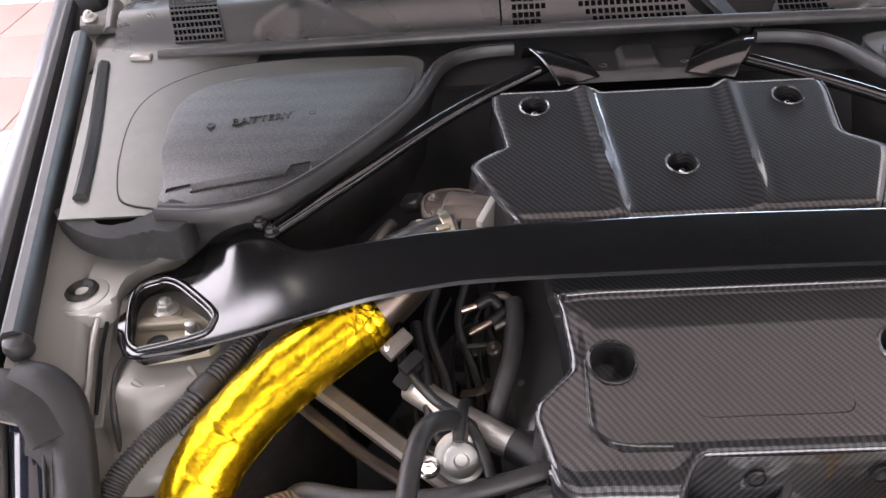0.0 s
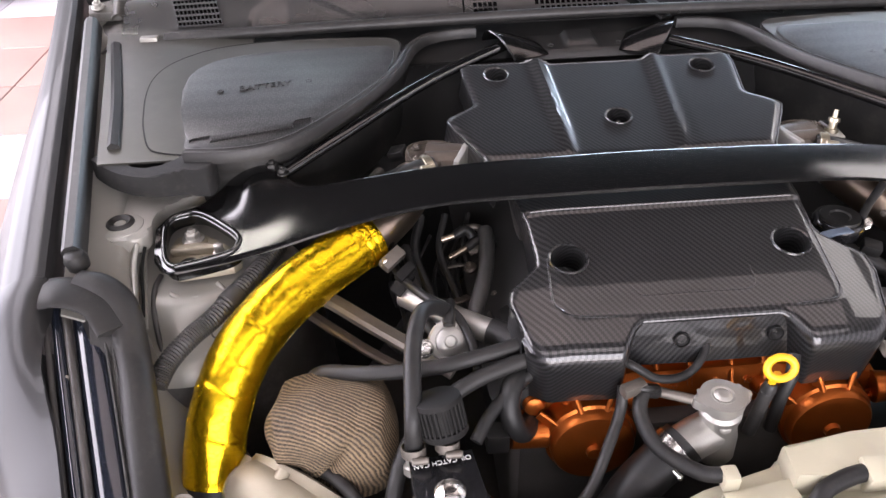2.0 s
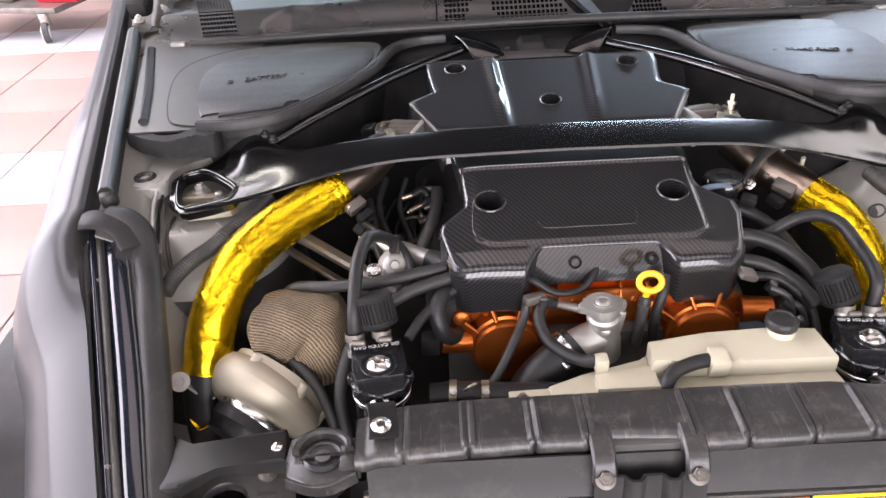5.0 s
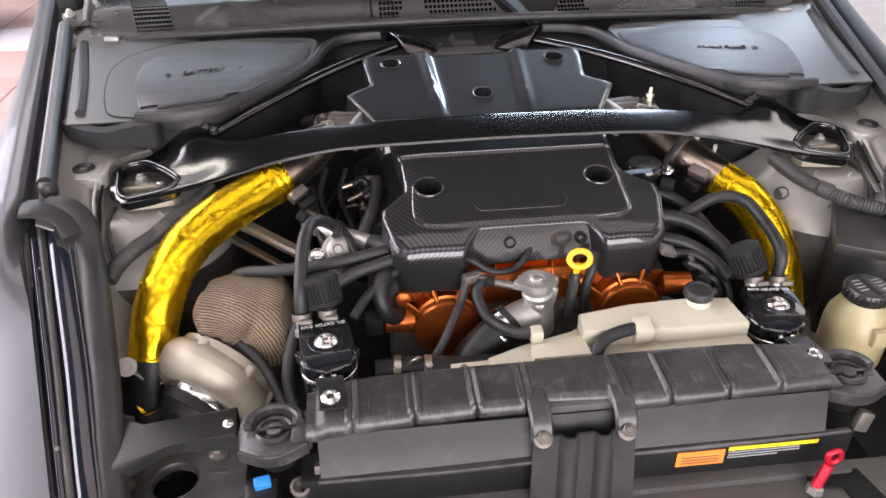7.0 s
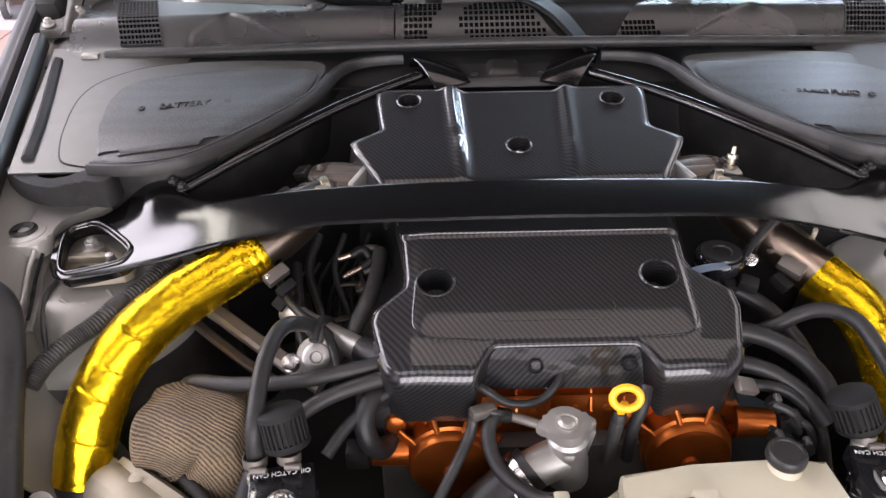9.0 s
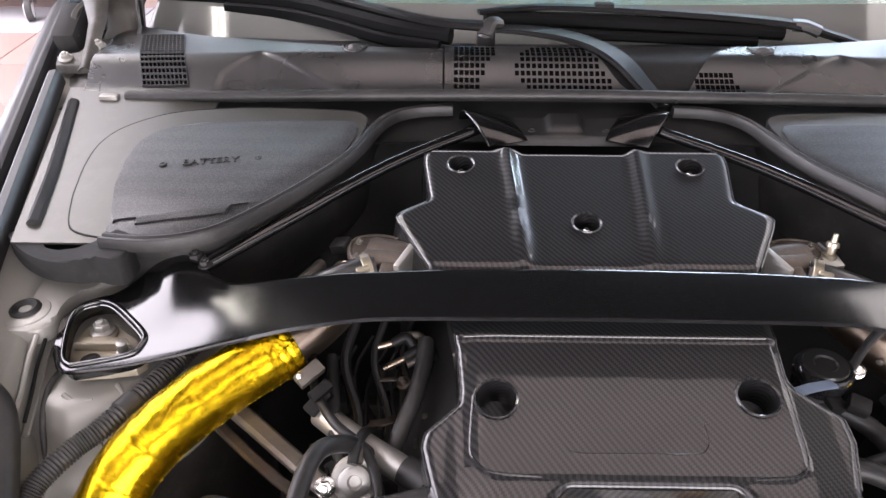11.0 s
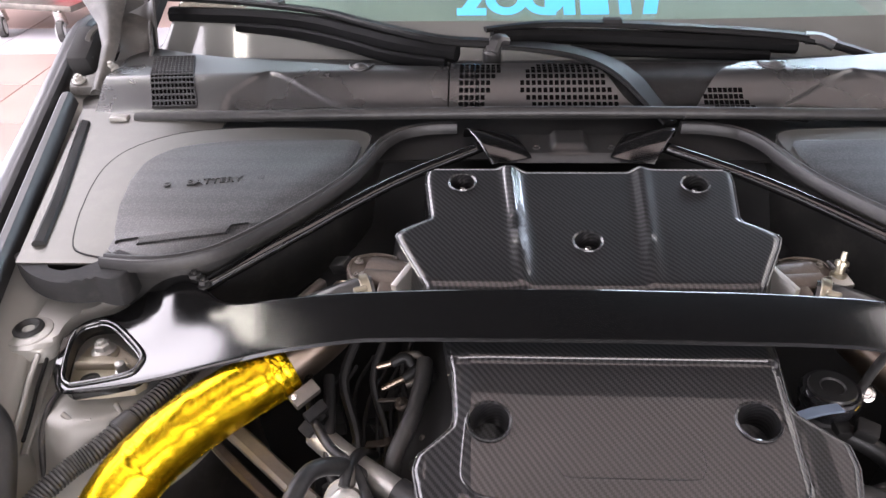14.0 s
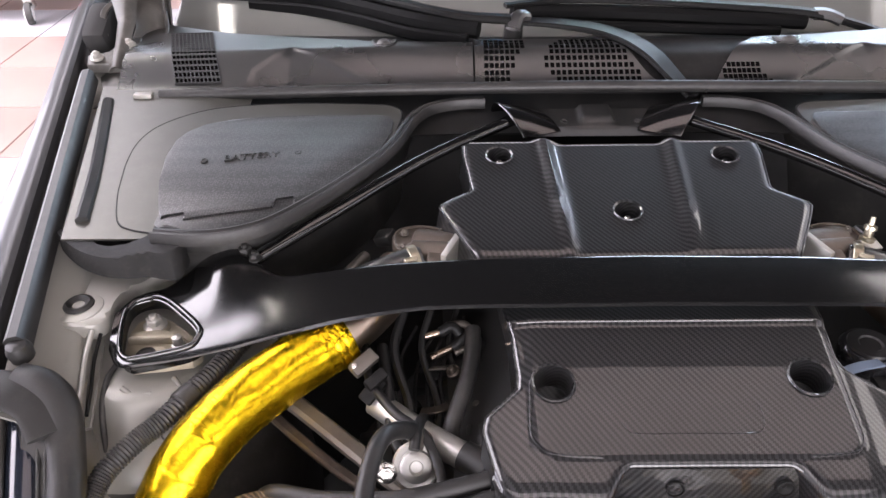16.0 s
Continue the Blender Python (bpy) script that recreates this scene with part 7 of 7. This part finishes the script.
bm = turned((0.251, 0.343, 0.711), (0, -0.02, 1), [(0, 0.0205), (0.002, 0.0215), (0.010, 0.0215), (0.013, 0.019), (0.013, 0.016), (0.0115, 0.015)], 36)
part("cap", bm, RUBBER, res, "black rubber filler cap")
part("spout_block", box((0.026, 0.030, 0.030), pose(0.152, 0.296, 0.694, 14), 0.004), TANK, res)
part("mid_ledge", prism([(-0.010, 0.262), (-0.008, 0.292), (0.070, 0.304), (0.072, 0.262)], 0.66, 0.688, 0.004), TANK, res, "raised step on the tank")
part("spout_block", box((0.018, 0.02, 0.022), pose(0.002, 0.304, 0.694), 0.004), TANK, res)
hose("short black elbow hose from the tank", [(0.150, 0.297, 0.698), (0.120, 0.290, 0.699), (0.092, 0.280, 0.694), (0.078, 0.266, 0.678), (0.078, 0.262, 0.62)], 0.0095)

# ---- power steering reservoir, fuse box ----
ps = thing("power_steering_reservoir", "yellowed plastic power steering reservoir with a black cap", "reservoir", (0.508, 0.33, 0.58))
part("bottle", turned((0.508, 0.330, 0.585), (0, 0, 1), [(0, 0.043), (0.005, 0.047), (0.06, 0.048), (0.08, 0.045), (0.095, 0.037), (0.105, 0.030), (0.112, 0.029)], 40), CREAM, ps)
part("cap", turned((0.508, 0.330, 0.695), (0, 0, 1), [(0, 0.031), (0.002, 0.0325), (0.018, 0.0325), (0.021, 0.030), (0.022, 0.026)], 40), PLASTIC, ps, "black screw cap with raised ribs")
for k in range(28):
    a = 2 * math.pi * k / 28
    part("rib", box((0.003, 0.003, 0.016), pose(0.508 + 0.0328 * math.cos(a), 0.330 + 0.0328 * math.sin(a), 0.705, 0, 0, math.degrees(a)), 0.0008, 1), PLASTIC, ps)
part("cap_bar", box((0.011, 0.050, 0.005), pose(0.508, 0.330, 0.719, 0, 0, 10), 0.002), PLASTIC, ps)
for k in range(4):
    for j in range(2):
        part("print_bar", box((0.014, 0.0020, 0.0006), pose(0.508 + (j - 0.5) * 0.030, 0.342 - k * 0.008, 0.7174, 0, 0, 10), 0), GREYINK, ps)
part("clip", box((0.03, 0.012, 0.028), pose(0.515, 0.280, 0.655), 0.003), CREAM, ps)
fuse = thing("fuse_box", "black plastic fuse box beside the inner wing", "fuse box", (0.60, 0.46, 0.55))
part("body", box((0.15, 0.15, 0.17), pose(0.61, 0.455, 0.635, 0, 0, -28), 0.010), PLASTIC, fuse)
part("lid", box((0.156, 0.156, 0.02), pose(0.61, 0.455, 0.728, 4, 0, -28), 0.006), LIDBASE, fuse, "satin grey-black lid")

# ---- front panel ----
core = thing("front_panel", "worn black plastic front panel over the radiator", "front panel", (0.03, 0.20, 0.45))
def beam(u, v):
    x = -0.315 + 0.683 * u
    rear = eased([(-0.32, 0.226), (-0.25, 0.243), (-0.17, 0.247), (0.0, 0.249), (0.18, 0.251), (0.28, 0.249), (0.33, 0.240), (0.38, 0.234)], x, 0.02)
    fore = eased([(-0.32, 0.166), (-0.25, 0.168), (-0.18, 0.173), (-0.10, 0.177), (-0.03, 0.176), (0.09, 0.168), (0.20, 0.169), (0.37, 0.175)], x, 0.02)
    prof = [(0.0, (0.0, 0.662)), (0.08, (-0.02, 0.685)), (0.13, (0.03, 0.6920)), (0.74, (0.90, 0.6885)), (0.80, (0.965, 0.686)), (0.86, (1.0, 0.681)), (0.92, (1.0, 0.675)), (1.0, (0.93, 0.671))]
    f, z = lerp([(k, p[0]) for k, p in prof], v), lerp([(k, p[1]) for k, p in prof], v)
    y = rear + (fore - rear) * f
    # twin ridges across the beam, pinching its front lip
    for c in (-0.258, -0.180, -0.101, -0.037, 0.089, 0.150, 0.228, 0.299):
        d = abs(x - c)
        z += (0.0032 * smooth_step(0.0026, 0.0006, abs(d - 0.0045)) + 0.0012 * smooth_step(0.0055, 0.0040, d)) * smooth_step(0.12, 0.2, v) * smooth_step(0.86, 0.76, v)
        y += 0.005 * smooth_step(0.005, 0.002, d) * smooth_step(0.74, 0.84, v)
    notch = smooth_step(-0.022, -0.018, x) * smooth_step(0.074, 0.070, x)
    y += 0.010 * notch * smooth_step(0.60, 0.8, v)
    z -= 0.005 * smooth_step(-0.285, -0.305, x)
    return (x, y, z)


part("beam", grid(560, 40, beam, None, 0.004), BEAM, core, "worn black plastic beam with pressed ridges")
part("beam_core", box((0.62, 0.05, 0.03), pose(0.030, 0.212, 0.668), 0.004), DARK, core)
for x, y in ((-0.218, 0.224), (-0.008, 0.205), (0.262, 0.224)):
    part("slot", turned((x, y, 0.6915), (0, 0, 1), [(0, 0.008), (0.0022, 0.0078), (0.0022, 0.0065), (0.001, 0.006)], 18), DARK, core)
part("notch", box((0.090, 0.012, 0.014), pose(0.026, 0.176, 0.6775), 0.002), DARK, core)
part("seal_panel", grid(60, 8, lambda u, v: (-0.302 + 0.665 * u, 0.170 - 0.018 * v, 0.674 - 0.056 * v - 0.003 * math.sin(v * math.pi)), None, 0.004), GUTTER, core, "smooth black seal panel under the beam")
# end housings with a round opening
for sx, cx, cy, cz in ((-1, -0.356, 0.187, 0.670), (1, 0.408, 0.198, 0.672)):
    out = [(-0.041, -0.030), (-0.045, 0.000), (-0.044, 0.032), (-0.030, 0.040), (0.010, 0.039), (0.026, 0.028), (0.044, 0.022), (0.042, -0.026), (0.012, -0.040), (-0.014, -0.041)]
    eh = part("end_housing", prism([(cx + x, cy + y) for x, y in out][::-1], cz - 0.016, cz, 0.005), BEAM, core, "worn black end housing")
    part("well", turned((cx, cy, cz + 0.0005), (0, 0, 1), [(0.001, 0.024), (0.003, 0.022), (0.001, 0.0195), (-0.002, 0.019), (-0.002, 0.0)], 28, False), PLASTIC, eh)
    part("crossbar", box((0.055, 0.006, 0.006), pose(cx, cy, cz + 0.002, 0, 0, 3), 0.001), PLASTIC, eh)
    part("hub", turned((cx, cy, cz), (0, 0, 1), [(0, 0.010), (0.004, 0.010), (0.005, 0.008)], 20), DARK, eh)
    part("collar", strap([(cx + 0.033 * math.cos(a), cy + 0.004 + 0.030 * math.sin(a), cz + 0.001) for a in [math.pi * k / 12 for k in range(13)]], 0.010, 0.024, 3), BEAM, eh)
    for k in (-1, 1):
        part("slot", box((0.010, 0.009, 0.003), pose(cx + k * 0.029, cy - 0.004, cz), 0.0008, 1), DARK, eh)
    part("clip_ring", strap([(cx + 0.021 * math.cos(a), cy + 0.019 * math.sin(a), cz + 0.003) for a in [math.pi * (1.15 + 0.7 * k / 8) for k in range(9)]], 0.006, 0.006, 3), PLASTIC, eh)
    part("side_block", box((0.026, 0.050, 0.020), pose(cx - sx * 0.034, cy + 0.002, cz - 0.006), 0.004), BEAM, eh)
    part("front_lip", strap([(cx - 0.042, cy - 0.029, cz - 0.008), (cx - 0.014, cy - 0.040, cz - 0.010), (cx + 0.012, cy - 0.040, cz - 0.010), (cx + 0.042, cy - 0.027, cz - 0.006)], 0.004, 0.018, 5), BEAM, eh)
    part("mount_rubber", rod((cx, cy, cz - 0.05), (cx, cy, cz - 0.016), 0.024, 0.028), SEAL, eh)
# bonnet catch bracket
latch = thing("latch_bracket", "black steel bonnet catch bracket", "bracket", (0.03, 0.15, 0.50))
for x in (-0.024, 0.084):
    part("arm", strap([(x, 0.192, 0.6905), (x, 0.172, 0.6885), (x, 0.154, 0.682), (x, 0.145, 0.669), (x, 0.143, 0.655)], 0.028, 0.010, 6), BEAM, latch)
    hex_bolt("bolt", latch, (x, 0.140, 0.663), (0, -0.6, 0.8), 0.0085, DULL)

def catch(u, v):
    x = -0.034 + 0.13 * u
    fold = 0.008 * (smooth_step(0.26, 0.32, u) - smooth_step(0.38, 0.44, u) + smooth_step(0.60, 0.66, u) - smooth_step(0.72, 0.78, u))
    return (x + 0.006 * v * (2 * u - 1), 0.146 - 0.018 * v - fold, 0.662 - 0.13 * v)


part("catch_plate", grid(60, 10, catch, None, 0.004), PRESSED, latch, "gloss black pressed steel plate")
# radiator pack in front of and below the beam
rad = thing("radiator", "black radiator and intercooler pack below the front panel", "radiator", (0.04, 0.17, 0.30))
part("top_tank", box((0.74, 0.05, 0.06), pose(0.04, 0.175, 0.583), 0.008), SEAL, rad, "black plastic top tank")
part("core_face", box((0.74, 0.06, 0.26), pose(0.04, 0.16, 0.43), 0.006), DARK, rad)
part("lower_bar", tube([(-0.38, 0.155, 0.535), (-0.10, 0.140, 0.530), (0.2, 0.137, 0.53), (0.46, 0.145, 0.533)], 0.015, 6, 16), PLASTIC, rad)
part("ledge", strap([(-0.305, 0.148, 0.616), (-0.22, 0.146, 0.617), (-0.13, 0.144, 0.618), (-0.028, 0.145, 0.620)], 0.012, 0.006, 5), WORN, rad, "worn edge of the black tank")
# paler colour draws the highlight along this edge
part("ledge", strap([(0.098, 0.1475, 0.6135), (0.20, 0.1475, 0.6135), (0.32, 0.149, 0.6135), (0.40, 0.152, 0.6135)], 0.008, 0.006, 5), BRACKET, rad, "rounded edge of the black tank, paler for its highlight")
part("bracket", box((0.028, 0.012, 0.040), pose(-0.297, 0.165, 0.605, -10), 0.003), DULL, rad, "dusty metal bracket")
part("bracket", turned((-0.330, 0.160, 0.590), (0, -0.5, 1), [(0, 0.013), (0.014, 0.013), (0.015, 0.009), (0.004, 0.008)], 18), DULL, rad, "dusty metal bush")
part("bracket", box((0.022, 0.014, 0.030), pose(0.425, 0.165, 0.615, -10, 20), 0.003), DULL, rad, "dusty metal bracket")
part("warning_label", box((0.066, 0.026, 0.001), pose(0.196, 0.1492, 0.589, 90), 0), LABEL_ORANGE, rad, "orange warning label")
part("warning_strip", box((0.125, 0.0065, 0.001), pose(0.296, 0.1492, 0.601, 90), 0), LABEL_YELLOW, rad, "yellow warning strip")
for k in range(3):
    part("print_bar", box((0.10 - 0.03 * (k == 2), 0.0018, 0.001), pose(0.284 - 0.015 * (k == 2), 0.1492, 0.5945 - 0.0048 * k, 90), 0), GREYINK, rad)
    part("print_bar", box((0.052, 0.0016, 0.0006), pose(0.196, 0.1484, 0.5915 - 0.005 * k, 90), 0), DULL, rad)
# grey undershield with a red pin
shield = thing("undershield", "grey-black plastic shield in front of the radiator", "shield", (0.25, 0.05, 0.50))
part("panel", prism([(0.108, 0.132), (0.126, 0.144), (0.142, 0.149), (0.25, 0.1505), (0.42, 0.152), (0.52, 0.155), (0.56, -0.10), (-0.03, -0.10), (-0.025, 0.126)], 0.495, lambda x, y: 0.548 + (y - 0.1) * 0.10, 0.006), SHIELD, shield)
part("panel", prism([(-0.45, 0.135), (-0.06, 0.11), (-0.02, -0.10), (-0.52, -0.10)], 0.495, lambda x, y: 0.530 + (y - 0.1) * 0.10, 0.006), SHIELD, shield)
part("recess", prism([(0.345, 0.135), (0.42, 0.137), (0.43, 0.085), (0.39, 0.075), (0.385, 0.11), (0.340, 0.115)], 0.544, 0.5535, 0.001), SEAL, shield)
pin = thing("bonnet_pin", "red anodised bonnet pin with a bright nut", "bonnet pin", (0.352, 0.122, 0.545))
part("nut", turned((0.342, 0.108, 0.550), (0.15, 0.1, 1), [(0, 0.011), (0.010, 0.011), (0.011, 0.009)], 6), ALLOY, pin)
part("shaft", rod((0.343, 0.109, 0.556), (0.357, 0.116, 0.592), 0.0070), RED, pin)
part("eye", tube([(0.363 + 0.009 * math.cos(a), 0.119, 0.603 + 0.010 * math.sin(a)) for a in [2 * math.pi * k / 12 for k in range(13)]], 0.0042, 3, 10), RED, pin)
for x, y in ((0.291, 0.087), (0.139, 0.090)):
    part("moulded_ring", turned((x, y, 0.546 + (y - 0.1) * 0.10), (0, -0.1, 1), [(0, 0.014), (0.0025, 0.0135), (0.003, 0.012), (0.0005, 0.011)], 26), SHIELD, shield)
# left front bracket with a large hole
lb = thing("corner_bracket", "black steel corner bracket with a large round hole", "bracket", (-0.47, 0.22, 0.50))
pl = part("plate", prism([(-0.585, 0.175), (-0.58, 0.235), (-0.50, 0.262), (-0.410, 0.270), (-0.405, 0.17), (-0.47, 0.150)], 0.570, 0.576, 0.0015), BRACKET, lb)
bored(pl, [((-0.500, 0.205, 0.573), (0, 0, 1), 0.030)], 0.05)
part("hole_rim", turned((-0.500, 0.205, 0.575), (0, 0, 1), [(-0.012, 0.0295), (0.0, 0.0295), (0.002, 0.031), (0.0, 0.0325)], 36, False), WORN, lb)
for c, r in (((-0.449, 0.247, 0.576), 0.009), ((-0.564, 0.205, 0.576), 0.009)):
    hex_bolt("bolt", lb, c, (0, 0, 1), r, DULL)
part("slot", box((0.026, 0.007, 0.002), pose(-0.445, 0.215, 0.5765), 0.0006, 1), DARK, lb)
arm = [(-0.600, 0.275), (-0.564, 0.258), (-0.532, 0.230), (-0.412, 0.252), (-0.406, 0.201), (-0.494, 0.202), (-0.534, 0.171), (-0.575, 0.170)]
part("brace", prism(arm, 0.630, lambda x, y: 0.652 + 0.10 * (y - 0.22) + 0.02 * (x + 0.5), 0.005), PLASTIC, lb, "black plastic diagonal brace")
part("brace_screw", turned((-0.420, 0.222, 0.654), (0, -0.2, 1), [(0, 0.007), (0.002, 0.007), (0.004, 0.004)], 16), STEEL, lb)
part("front_lip", box((0.20, 0.05, 0.05), pose(-0.48, 0.150, 0.552, 0, 0, -6), 0.008), SHIELD, lb)
clip = thing("blue_clip", "small blue plastic clip on a black bracket", "clip", (-0.382, 0.185, 0.55))
part("clip", box((0.022, 0.014, 0.016), pose(-0.382, 0.180, 0.585, 20, 0, 12), 0.003), BLUE, clip)
part("bracket", box((0.045, 0.05, 0.04), pose(-0.385, 0.175, 0.556, 20), 0.008), PLASTIC, clip)

# ---- tool trolley by the wall ----
tr = thing("tool_trolley", "grey tool trolley with red boxes, on castors", "trolley", (-2.9, 4.6, 0))
part("shelf", box((0.85, 0.5, 0.04), pose(-2.95, 4.70, 0.20, 0, 0, -12), 0.01), DULL, tr)
part("box", box((0.30, 0.3, 0.22), pose(-2.60, 4.66, 0.33, 0, 0, -12), 0.02), RED, tr, "red tool box")
part("box", box((0.30, 0.3, 0.25), pose(-3.05, 4.75, 0.345, 0, 0, -12), 0.02), DULL, tr)
for x, y in ((-2.687, 4.371), (-3.12, 4.48)):
    w = part("castor", turned((x - 0.02, y, 0.066), (1, 0.35, 0), [(0, 0.05), (0.004, 0.062), (0.036, 0.062), (0.04, 0.05)], 28), DARK, tr)
    part("castor_disc", turned((x - 0.025, y - 0.005, 0.066), (1, 0.35, 0), [(0, 0.02), (0.002, 0.044), (0.046, 0.044), (0.05, 0.02)], 24), WHITE, w)
    part("castor_fork", box((0.05, 0.045, 0.10), pose(x + 0.01, y + 0.02, 0.145, 12), 0.006), STEEL, w)

# ---- floor tiles ----
tile = {}
for i in range(12):
    for j in range(14):
        x, y = -5.05 + 0.5 * i + 0.25, 0.5 + 0.5 * j - 0.6
        pale = (j % 4 == 1)
        if pale not in tile:
            b = box((0.494, 0.494, 0.012), Matrix.Identity(4), 0.002, 1)
            me = bpy.data.meshes.new("tile")
            b.to_mesh(me)
            b.free()
            me.materials.append(TILE_PALE if pale else TILE)
            tile[pale] = me
        ob = new("tile", tile[pale])
        ob.location = (x, y, 0.002)
        ob.parent = bpy.data.objects["floor"]
